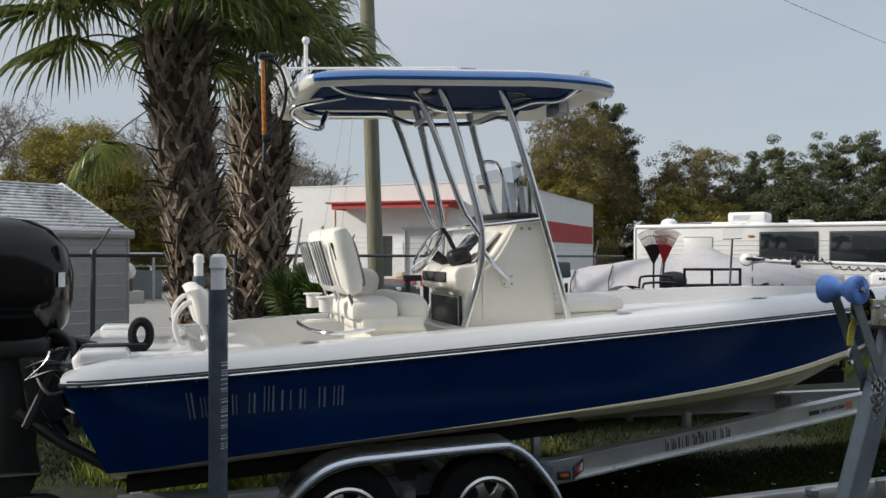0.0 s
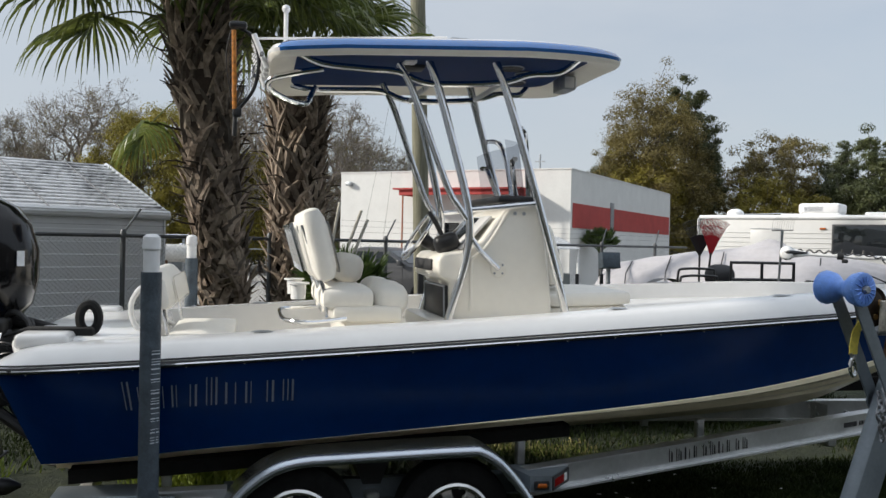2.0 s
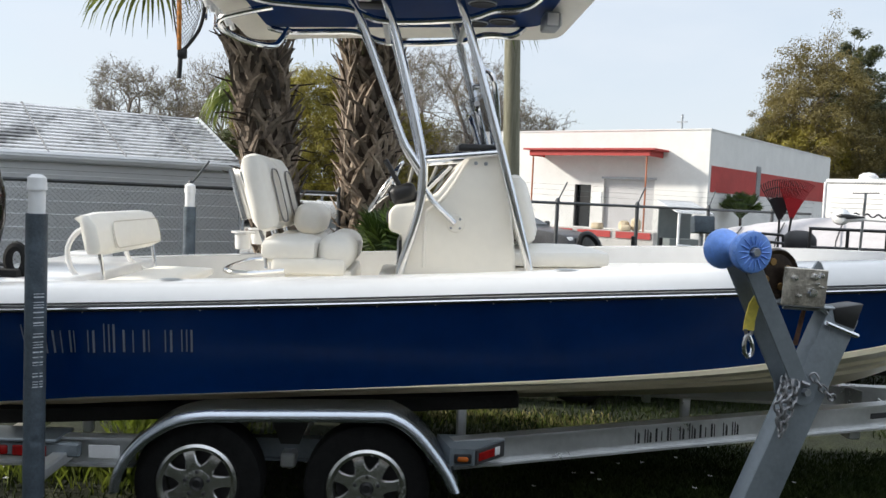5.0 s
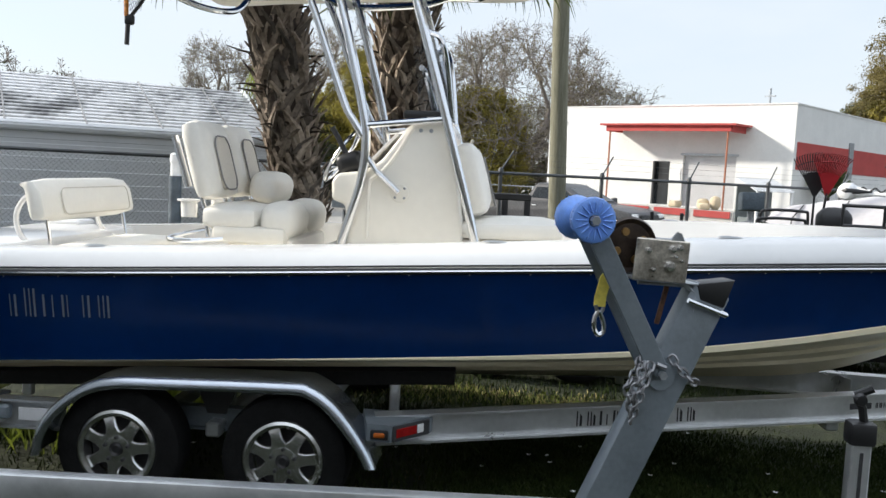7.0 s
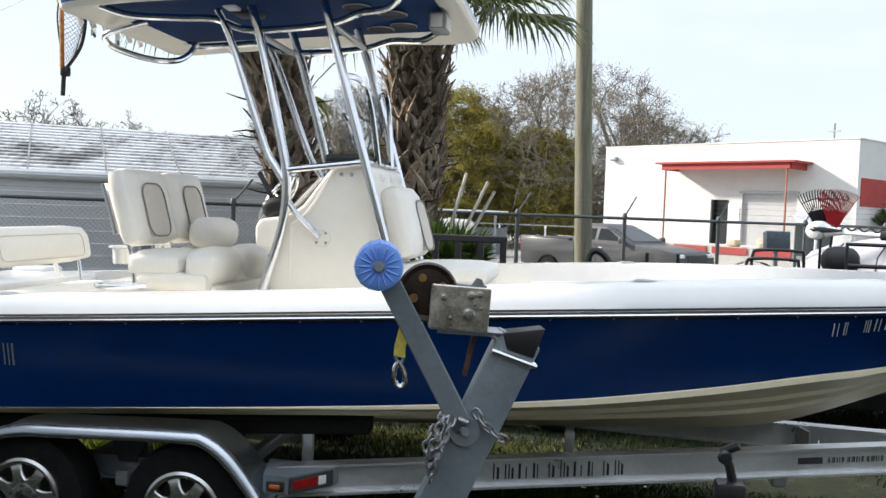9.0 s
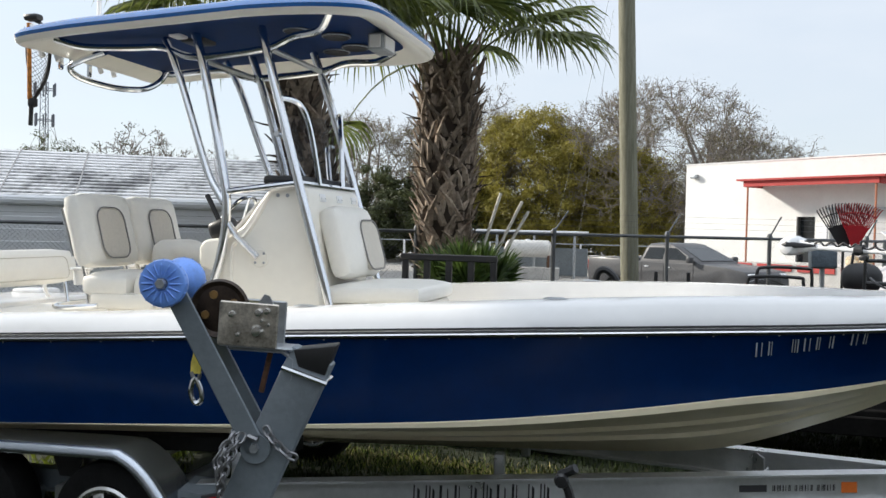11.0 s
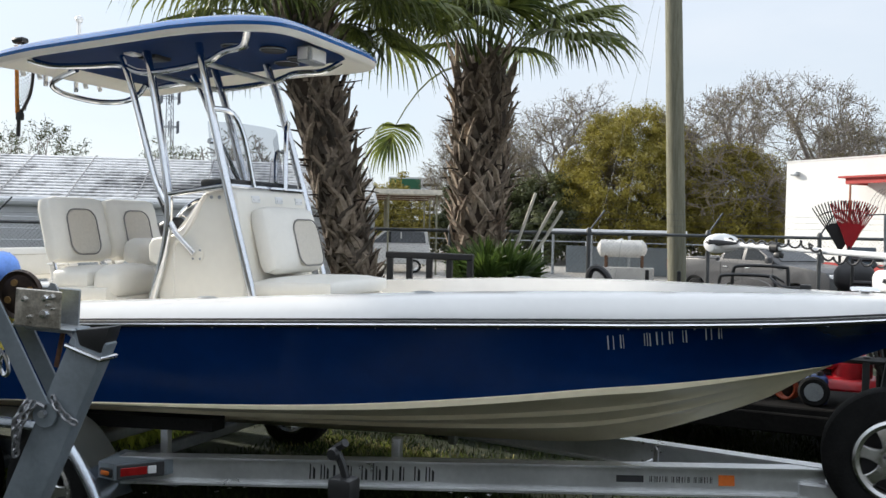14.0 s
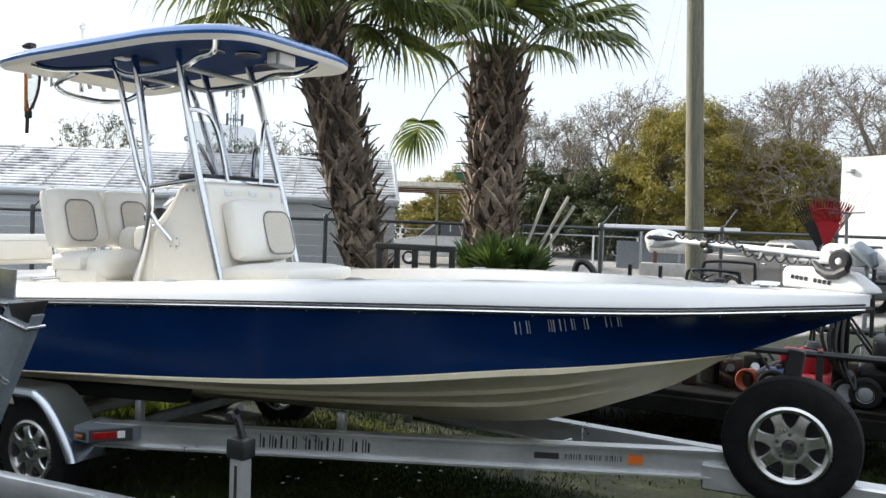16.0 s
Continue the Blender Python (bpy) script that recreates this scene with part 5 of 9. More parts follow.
def build_palm(x, y, h, r0, seed, lean=(0, 0), crown=46, extra=(), low=28, reach=(2.0, 2.5)):
    rnd = random.Random(seed)
    palm = empty("cabbage_palm", (x, y, 0))
    tagged(palm, "cabbage palm with a trunk covered in old leaf boots", "palm tree", group="palms by the fence")
    axis = lambda z: Vector((lean[0] * z / h, lean[1] * z / h, z))
    part("trunk", bm_tube([axis(z) for z in (-0.1, 0.4, 1.2, 2.2, h - 0.4, h + 0.1)], r0, 16, radii=[r0 * 0.95, r0 * 0.80, r0 * 0.78, r0 * 0.92, r0 * 1.08, r0 * 0.5]), M_TRUNK, palm)
    # boots: split leaf bases in a spiral, with old stalks standing out among them
    bm = bmesh.new()
    n = int(h * 50)
    for k in range(n):
        z = 0.2 + (h - 0.25) * k / n + rnd.uniform(-0.04, 0.04)
        a = k * 2.39996 + rnd.uniform(-0.22, 0.22)
        o = Vector((math.cos(a), math.sin(a), 0))
        t = Vector((-o.y, o.x, 0))
        c = axis(z)
        rr = r0 * (0.74 + 0.34 * z / h)
        base_w = rnd.uniform(0.048, 0.074) * (1.1 - 0.38 * z / h)
        cross = rnd.uniform(1.0, 2.6)
        for s in (-1, 1):
            L = rnd.uniform(0.27, 0.47) * (0.9 + 0.15 * z / h)
            if rnd.random() < 0.15:
                L *= 0.55
            w = base_w * rnd.uniform(0.8, 1.1)
            tip_out = rnd.uniform(0.06, 0.22)
            root = c + o * (rr * 0.93) + t * s * w * 1.9 - Vector((0, 0, 0.05))
            mid = c + o * (rr + 0.015 + tip_out * 0.35) + t * s * w * 0.7 + Vector((0, 0, L * 0.5))
            tip = c + o * (rr + tip_out) - t * s * w * cross + Vector((0, 0, L * rnd.uniform(0.85, 1.1)))
            vs = []
            for q, ww, th in ((root, w * 1.1, 0.030), (mid, w * 0.85, 0.024), (tip, w * rnd.uniform(0.25, 0.55), 0.010)):
                vs.append([bm.verts.new(q + t * ww), bm.verts.new(q + o * th), bm.verts.new(q - t * ww), bm.verts.new(q - o * th)])
            for u, v in zip(vs, vs[1:]):
                for j in range(4):
                    bm.faces.new((u[j], u[(j + 1) % 4], v[(j + 1) % 4], v[j]))
            bm.faces.new(vs[-1])
    b = part("leaf_boot", bm, M_BOOT, palm, "criss-cross grey-brown leaf bases", smooth=False)
    b["kind"] = "stuff"
    # bare stalks of lost leaves, standing straight out of the boots
    rnd2 = random.Random(seed + 70)
    for k in range(46):
        z = 1.9 + (h - 2.2) * rnd2.random()
        a = k * 2.39996 + rnd2.uniform(-0.3, 0.3)
        o = Vector((math.cos(a), math.sin(a), 0))
        L = rnd2.uniform(0.26, 0.46)
        q = axis(z) + o * r0 * 0.7
        part("leaf_stalk", bm_tube([q, q + o * L * 0.6 + Vector((0, 0, rnd2.uniform(0.0, 0.06))), q + o * L + Vector((0, 0, rnd2.uniform(-0.02, 0.10)))], 0.012, 5, radii=[0.018, 0.011, 0.005]), M_TRUNK, palm)
    top = axis(h)
    for k in range(crown):
        t = k / crown
        yaw = k * 2.39996 + rnd.uniform(-0.2, 0.2)
        pitch = math.radians(88 - (88 - low) * t + rnd.uniform(-8, 8))
        bm = bmesh.new()
        frond(rnd, rnd.uniform(*reach), 0.8 + 0.75 * t, bm, top + Vector((math.cos(yaw) * 0.16, math.sin(yaw) * 0.16, 0.1 - 0.4 * t)), yaw, pitch)
        part("frond", bm, M_LEAF, palm)
    for base, yaw, pitch, stalk, blade, droop, sag in extra:
        bm = bmesh.new()
        frond(rnd, 2.0, droop, bm, base, radians(yaw), radians(pitch), stalk, blade, sag)
        part("frond", bm, M_LEAF, palm, "low frond hanging against the trunk")
    return palm


build_palm(-1.335, 5.36, 4.35, 0.268, 5, lean=(-0.435, -1.22), crown=46, low=40, reach=(1.7, 2.2))
build_palm(-0.50, 7.05, 4.3, 0.36, 9, crown=24, low=52, reach=(1.9, 2.3), extra=(((-0.2, 0.2, 4.28), 143, 9, 2.75, 0.85, 2.6, 0.066), ((0.25, -0.1, 4.1), -20, 44, 1.3, 1.05, 1.5, 0.10)))

# ---- trees ----


def build_tree(name, x, y, h, width, seed, leaf, label, tips=300, leaves=40000, bare=0.0, lsize=0.09, base=0.22, clump=0.55, wood=None, lumps=0.3, trunk=None, cone=0.0, twigs=0):
    """A forked trunk whose limbs divide out to the crown's rim, with small leaf blades in clumps at the twig ends."""
    rnd = random.Random(seed)
    g = np.random.default_rng(seed)
    z0 = ground_z(x, y)
    tree = empty(name, (x, y, z0))
    tagged(tree, label, "tree", group="trees behind the yard")
    pts = []
    zb = h * base
    while len(pts) < tips:
        d = Vector((rnd.gauss(0, 1), rnd.gauss(0, 1), rnd.gauss(0.12, 0.85))).normalized()
        r = rnd.uniform(0.45, 1.0) ** 0.55 * (1 - lumps + 2 * lumps * (0.5 + 0.75 * noise.noise(d * 1.7 + Vector((seed, 0, 0)))))
        up = (h - zb) * 0.62
        q = Vector((d.x * r * width / 2, d.y * r * width / 2, zb + (h - zb) * 0.40 + d.z * r * (up if d.z > 0 else (h - zb) * 0.40)))
        if cone:
            f = 1 - cone * max(0.0, (q.z - zb) / (h - zb))
            q.x, q.y = q.x * f, q.y * f
        if q.z > zb * 0.75:
            pts.append(q)
    k = (h - zb) / (max(p.z for p in pts) - zb)
    pts = [Vector((p.x, p.y, zb + (p.z - zb) * k)) for p in pts]
    segs = []
    unit = (trunk or h * 0.022) / math.sqrt(len(pts))

    def divide(p, group, depth):
        if len(group) == 1:
            q = group[0]
            mid = p.lerp(q, 0.5) + Vector((rnd.uniform(-1, 1), rnd.uniform(-1, 1), rnd.uniform(-0.3, 1))) * (q - p).length * 0.06
            segs.append((p, mid, 1, 1))
            segs.append((mid, q, 1, 0.6))
            return
        ax = Vector((rnd.gauss(0, 1), rnd.gauss(0, 1), rnd.gauss(0, 0.7))).normalized()
        group = sorted(group, key=lambda v: v.dot(ax))
        cut = int(len(group) * rnd.uniform(0.32, 0.68))
        cut = max(1, min(len(group) - 1, cut))
        for sub in (group[:cut], group[cut:]):
            c = sum(sub, Vector()) / len(sub)
            f = 0.30 if depth < 3 else 0.42
            if len(sub) == 1:
                divide(p, sub, depth + 1)
                continue
            q = p.lerp(c, f) + Vector((rnd.uniform(-1, 1), rnd.uniform(-1, 1), rnd.uniform(-0.4, 0.9))) * (c - p).length * 0.045
            segs.append((p, q, len(sub), len(sub) * 0.9))
            divide(q, sub, depth + 1)
    fork = Vector((rnd.uniform(-0.2, 0.2), rnd.uniform(-0.2, 0.2), zb * 0.8))
    segs.append((Vector((0, 0, -0.1)), fork, len(pts) * 1.3, len(pts)))
    divide(fork, pts, 0)
    mid = Vector((0, 0, zb + (h - zb) * 0.3))
    for p in pts if twigs else ():
        for _ in range(twigs):
            d = ((p - mid).normalized() * 0.7 + Vector((rnd.gauss(0, 1), rnd.gauss(0, 1), rnd.gauss(0.2, 1))).normalized()).normalized()
            q = p + d * rnd.uniform(0.3, 0.8) * clump * 1.6
            segs.append((p, q, 0.6, 0.4))
            for _ in range(2):
                e = (d + Vector((rnd.gauss(0, 0.6), rnd.gauss(0, 0.6), rnd.gauss(0, 0.6)))).normalized()
                segs.append((q, q + e * rnd.uniform(0.2, 0.5) * clump * 1.6, 0.4, 0.3))
    verts, faces = [], []
    for p, q, c0, c1 in segs:
        r0, r1 = (max(0.013 if c < 1 else 0.018, unit * math.sqrt(c)) for c in (c0, c1))
        n = 6 if r0 > 0.06 else 3
        d = (q - p).normalized()
        s = d.cross(Vector((0.31, 0.2, 0.93))).normalized()
        w = d.cross(s)
        i = len(verts)
        for c, r in ((p, r0), (q, r1)):
            verts += [tuple(c + (s * math.cos(6.2832 * j / n) + w * math.sin(6.2832 * j / n)) * r) for j in range(n)]
        faces += [(i + j, i + (j + 1) % n, i + n + (j + 1) % n, i + n + j) for j in range(n)]
    me = bpy.data.meshes.new("trunk")
    me.from_pydata(verts, [], faces)
    me.materials.append(wood or M_BARK)
    new("trunk", me).parent = tree
    if leaves:
        use = np.array([tuple(p) for p in pts if rnd.random() > bare] + [tuple(q) for p, q, a, b in segs if a < 6 and rnd.random() > max(bare, 0.6)])
        size = g.uniform(0.45, 1.35, len(use))
        i = g.integers(0, len(use), leaves)
        out = g.normal(0, 1, (leaves, 3))
        out /= np.linalg.norm(out, axis=1, keepdims=True)
        far = clump * size[i] * g.uniform(0.15, 1.0, leaves) ** 0.5
        c = use[i] + out * far[:, None] * np.array([1.1, 1.1, 0.7])
        # blades face outward from their clump, so that each clump has a lit and a shaded side
        up = out * 0.9 + np.array([0, 0, 0.45]) + g.normal(0, 0.42, (leaves, 3))
        up /= np.linalg.norm(up, axis=1, keepdims=True)
        u = np.cross(up, g.normal(0, 1, (leaves, 3)))
        u /= np.linalg.norm(u, axis=1, keepdims=True)
        w = np.cross(up, u)
        a = (lsize * g.uniform(0.55, 1.35, leaves))[:, None]
        v = np.stack([c - u * a, c + w * a * 0.75, c + u * a], 1).reshape(-1, 3)
        v[:, 2] = np.maximum(v[:, 2], 0.05)
        me = bpy.data.meshes.new("crown")
        me.vertices.add(3 * leaves)
        me.vertices.foreach_set("co", v.ravel())
        me.loops.add(3 * leaves)
        me.loops.foreach_set("vertex_index", np.arange(3 * leaves))
        me.polygons.add(leaves)
        me.polygons.foreach_set("loop_start", np.arange(0, 3 * leaves, 3))
        me.update(calc_edges=True)
        me.materials.append(leaf)
        new("crown", me).parent = tree
    return tree

# ---- where the trees stand ----
build_tree("tall_tree", 27.6, 54, 16.1, 9.2, 11, M_BROWNL, "tall ragged tree with brown and olive leaves", 520, 120000, 0.05, 0.080, 0.08, 0.85, lumps=0.34)
build_tree("tall_tree", 31.8, 56, 15.5, 5.5, 31, M_TLEAF, "tall ragged dark green tree", 220, 59800, 0.0, 0.11, 0.12, 0.6, lumps=0.4)
build_tree("mid_tree", 26.6, 52, 9.5, 6.0, 61, M_OLIVE, "leaning olive-brown tree beside the warehouse", 200, 34000, 0.05, 0.105, 0.05, 0.6, lumps=0.4)
build_tree("low_tree", 25.0, 56, 9.4, 4.5, 33, M_TLEAF, "low leafy green tree", 120, 29900, 0.0, 0.11, 0.08, 0.5)
build_tree("thin_tree", 38.5, 55, 11.4, 9.5, 12, M_BROWNL, "thin tree with brown winter leaves", 420, 49500, 0.2, 0.105, 0.10, 0.6, M_TWIG, lumps=0.4)
build_tree("thin_tree", 36.0, 51, 7.6, 7.5, 32, M_OLIVE, "low tree with olive-brown leaves", 240, 44000, 0.0, 0.105, 0.08, 0.6)
build_tree("oak_tree", 47.0, 55, 12.0, 9.5, 13, M_TLEAF, "broad dark green oak with open crown", 260, 82223, 0.05, 0.11, 0.10, 0.62, lumps=0.4)
build_tree("oak_tree", 55.5, 55, 12.6, 9.5, 14, M_TLEAF, "broad dark green oak with open crown", 260, 82223, 0.05, 0.11, 0.10, 0.62, lumps=0.4)
build_tree("oak_tree", 63.5, 54, 11.8, 9.5, 15, M_TLEAF, "broad dark green oak with open crown", 260, 74748, 0.05, 0.11, 0.10, 0.62, lumps=0.4)
build_tree("low_oak", 44.0, 50, 8.5, 8.0, 25, M_TLEAF, "low dark green oak behind the motor home", 220, 62788, 0.0, 0.11, 0.05, 0.65)
build_tree("low_oak", 52.0, 49, 8.1, 9.0, 35, M_TLEAF, "low dark green oak behind the motor home", 220, 62788, 0.0, 0.11, 0.05, 0.65)
build_tree("low_oak", 60.0, 48, 8.3, 9.0, 36, M_TLEAF, "low dark green oak behind the motor home", 220, 59800, 0.0, 0.11, 0.05, 0.65)
build_tree("broad_tree", -7.0, 54, 10.9, 10.4, 16, M_OLIVE, "dense olive-yellow tree with a round crown", 560, 170000, 0.0, 0.085, 0.06, 0.75, lumps=0.10)
build_tree("broad_tree", -0.5, 53, 8.1, 6.5, 17, M_OLIVE, "low olive-yellow tree under the bare oak", 300, 75000, 0.05, 0.085, 0.06, 0.75, lumps=0.15)
build_tree("bare_tree", 1.2, 56, 12.2, 15.5, 18, M_GREYL, "spreading bare oak with fine grey twigs", 760, 62000, 0.05, 0.05, 0.14, 0.6, M_TWIG, trunk=0.66, lumps=0.14, twigs=6)
build_tree("bare_tree", 7.0, 60, 10.5, 9.5, 19, M_GREYL, "spreading bare oak with fine grey twigs", 400, 30000, 0.1, 0.052, 0.14, 0.55, M_TWIG, trunk=0.46, lumps=0.16, twigs=6)
build_tree("bare_tree", -11.7, 56, 12.2, 9.5, 20, M_GREYL, "spreading bare oak with fine grey twigs", 400, 30000, 0.1, 0.052, 0.14, 0.55, M_TWIG, trunk=0.46, lumps=0.16, twigs=6)
build_tree("bare_tree", -19.5, 58, 10.7, 9.0, 40, M_GREYL, "spreading bare oak with fine grey twigs", 400, 30000, 0.1, 0.052, 0.14, 0.55, M_TWIG, trunk=0.46, lumps=0.16, twigs=6)
build_tree("small_tree", -17.8, 53, 6.5, 6.5, 21, M_TLEAF, "low dense green tree behind the yard", 160, 50830, 0.0, 0.11, 0.05, 0.55)
build_tree("small_tree", -12.5, 52, 5.9, 5.5, 22, M_TLEAF, "low dense green tree behind the yard", 140, 44850, 0.0, 0.11, 0.05, 0.55)
build_tree("small_tree", -24.0, 52, 6.1, 7.0, 23, M_OLIVE, "low dense olive tree behind the yard", 150, 33000, 0.0, 0.105, 0.05, 0.55)
build_tree("small_tree", -31.0, 47, 6.1, 7.0, 24, M_TLEAF, "low dense green tree behind the yard", 150, 38868, 0.0, 0.11, 0.05, 0.55)
build_tree("far_tree", -17.7, 25.1, 5.75, 4.8, 29, M_TLEAF, "small bare tree with fine twigs behind the shed", 240, 4500, 0.35, 0.05, 0.3, 0.32, M_TWIG, twigs=4, lumps=0.2)
build_tree("far_tree", -19.8, 34.3, 6.2, 2.6, 39, M_TLEAF, "small bare tree with fine twigs behind the shed", 120, 1800, 0.35, 0.05, 0.3, 0.32, M_TWIG, twigs=4, lumps=0.2)
build_tree("far_tree", -44.0, 38, 9.5, 7.5, 26, M_TLEAF, "distant tree with a thin open crown", 300, 6500, 0.45, 0.10, 0.2, 0.45, M_TWIG)
build_tree("far_tree", -36.0, 42, 8.7, 6.0, 27, M_TLEAF, "distant tree with a thin open crown", 300, 6500, 0.45, 0.10, 0.2, 0.45, M_TWIG)
build_tree("far_tree", -52.0, 28, 8.9, 6.5, 28, M_TLEAF, "distant tree with a thin open crown", 300, 6500, 0.45, 0.10, 0.2, 0.45, M_TWIG)


def build_hedge(name, pts, h, depth, count, leaf, label, seed, lsize=0.13):
    """A far belt of bushes along a line, as leaf blades."""
    rnd = random.Random(seed)
    verts, faces = [], []
    p = [Vector((x, y, 0)) for x, y in pts]
    for _ in range(count):
        i = rnd.randrange(len(p) - 1)
        t = rnd.random()
        b = p[i].lerp(p[i + 1], t)
        top = h * (0.75 + 0.45 * noise.noise((b.x * 0.17, b.y * 0.17, seed)))
        c = b + Vector((rnd.gauss(0, depth), rnd.gauss(0, depth), top * math.sqrt(rnd.random()) + ground_z(b.x, b.y)))
        u = Vector((rnd.gauss(0, 1), rnd.gauss(0, 1), rnd.gauss(0, 0.7))).normalized()
        w = u.cross(Vector((rnd.gauss(0, 1), rnd.gauss(0, 1), rnd.gauss(0, 1)))).normalized()
        a = lsize * rnd.uniform(0.6, 1.5)
        k = len(verts)
        verts += [tuple(c - u * a), tuple(c + w * a * 0.6), tuple(c + u * a), tuple(c - w * a * 0.6)]
        faces.append((k, k + 1, k + 2, k + 3))
    me = bpy.data.meshes.new(name)
    me.from_pydata(verts, [], faces)
    me.materials.append(leaf)
    return tagged(new(name, me), label, "bushes", kind="stuff")


build_hedge("far_bushes", [(-60, 40), (-30, 56), (0, 62), (30, 60), (62, 58), (80, 30)], 3.6, 1.4, 70000, M_TLEAF, "belt of dark green bushes behind the yard", 4, 0.14)
build_hedge("far_bushes", [(-30, 60), (0, 68), (40, 66), (80, 50)], 3.8, 1.8, 40000, M_OLIVE, "belt of olive-brown undergrowth", 7, 0.14)

# ---- boat details ----


def letter_bars(name, place, along, up, w, h, n, material, parent, label, inv, depth=0.002, tall=(0, 5)):
    """A brand mark drawn as a row of plain bars, of the lettering's size and colour."""
    along, up = Vector(along).normalized(), Vector(up).normalized()
    out = along.cross(up).normalized()
    step = w / n
    for k in range(n):
        hh = h * (1.28 if k in tall else 1.0)
        own = bmesh.new()
        for dx, dz, sx, sz, tilt in STROKES[(k * 5 + 2) % len(STROKES)]:
            bm_box(sx * 1.6 * step, depth, sz * hh, (dx * step, 0, dz * hh), rot=rot(0, tilt, 0), bm=own)
        m = Matrix((along.to_4d(), (-out).to_4d(), up.to_4d(), (0, 0, 0, 1))).transposed()
        m.translation = Vector(place) + along * (k + 0.5) * step
        own.transform(inv @ m)
        part(name, own, material, parent, label, smooth=False)


# plain upright bars that stand for one sign each: across, up, breadth, height, slope
STROKES = (((-0.24, 0.5, 0.11, 1.0, 0), (0.24, 0.5, 0.06, 1.0, 0)), ((-0.2, 0.5, 0.10, 1.0, 0), (0.05, 0.5, 0.05, 1.0, 0)), ((-0.1, 0.5, 0.06, 1.0, 0), (0.2, 0.5, 0.11, 1.0, 0)), ((-0.25, 0.5, 0.06, 1.0, 0), (0.0, 0.5, 0.06, 1.0, 0), (0.25, 0.5, 0.10, 1.0, 0)))


def hull_marks(name, xa, za, xb, zb, h, slots, material, label, sgn, tall=()):
    """Bars set one by one on the flared hull side."""
    n = len(slots)
    for k, ch in enumerate(slots if sgn < 0 else slots[::-1]):
        if ch == " ":
            continue
        f = (k + 0.5) / n
        x, z = xa + (xb - xa) * f, za + (zb - za) * f
        hh = h * (1.28 if k in tall else 1.0)
        w = (xb - xa) / n
        place = lambda xx, zz: Vector((xx, C + sgn * (hull_side_y(xx, zz) + 0.006), zz))
        along = (place(x + 0.02, z) - place(x - 0.02, z)).normalized()
        up = (place(x, z + hh) - place(x, z)).normalized()
        out = along.cross(up).normalized()
        m = Matrix((along.to_4d(), out.to_4d(), up.to_4d(), (0, 0, 0, 1))).transposed()
        own = bmesh.new()
        for dx, dz, sx, sz, tilt in STROKES[(k * 5 + (2 if n > 9 and tall else 0)) % len(STROKES)]:
            bm_box(sx * w, 0.003, sz * hh, (dx * w, 0, dz * hh), rot=rot(0, tilt, 0), bm=own)
        m.translation = place(x, z)
        own.transform(m)
        bpart(name, own, material, label, smooth=False)


for sgn in (-1, 1):
    hull_marks("maker_mark", -1.83, 0.952, -0.87, 0.997, 0.115, "xxxxxxxxxx", M_TEXT, "silver-grey bar of the maker's mark", sgn, (0, 5))
    hull_marks("registration_mark", 3.10, 1.300, 3.64, 1.372, 0.075, "xx xxxx xx", M_TEXTW, "pale bar of the registration mark", sgn)


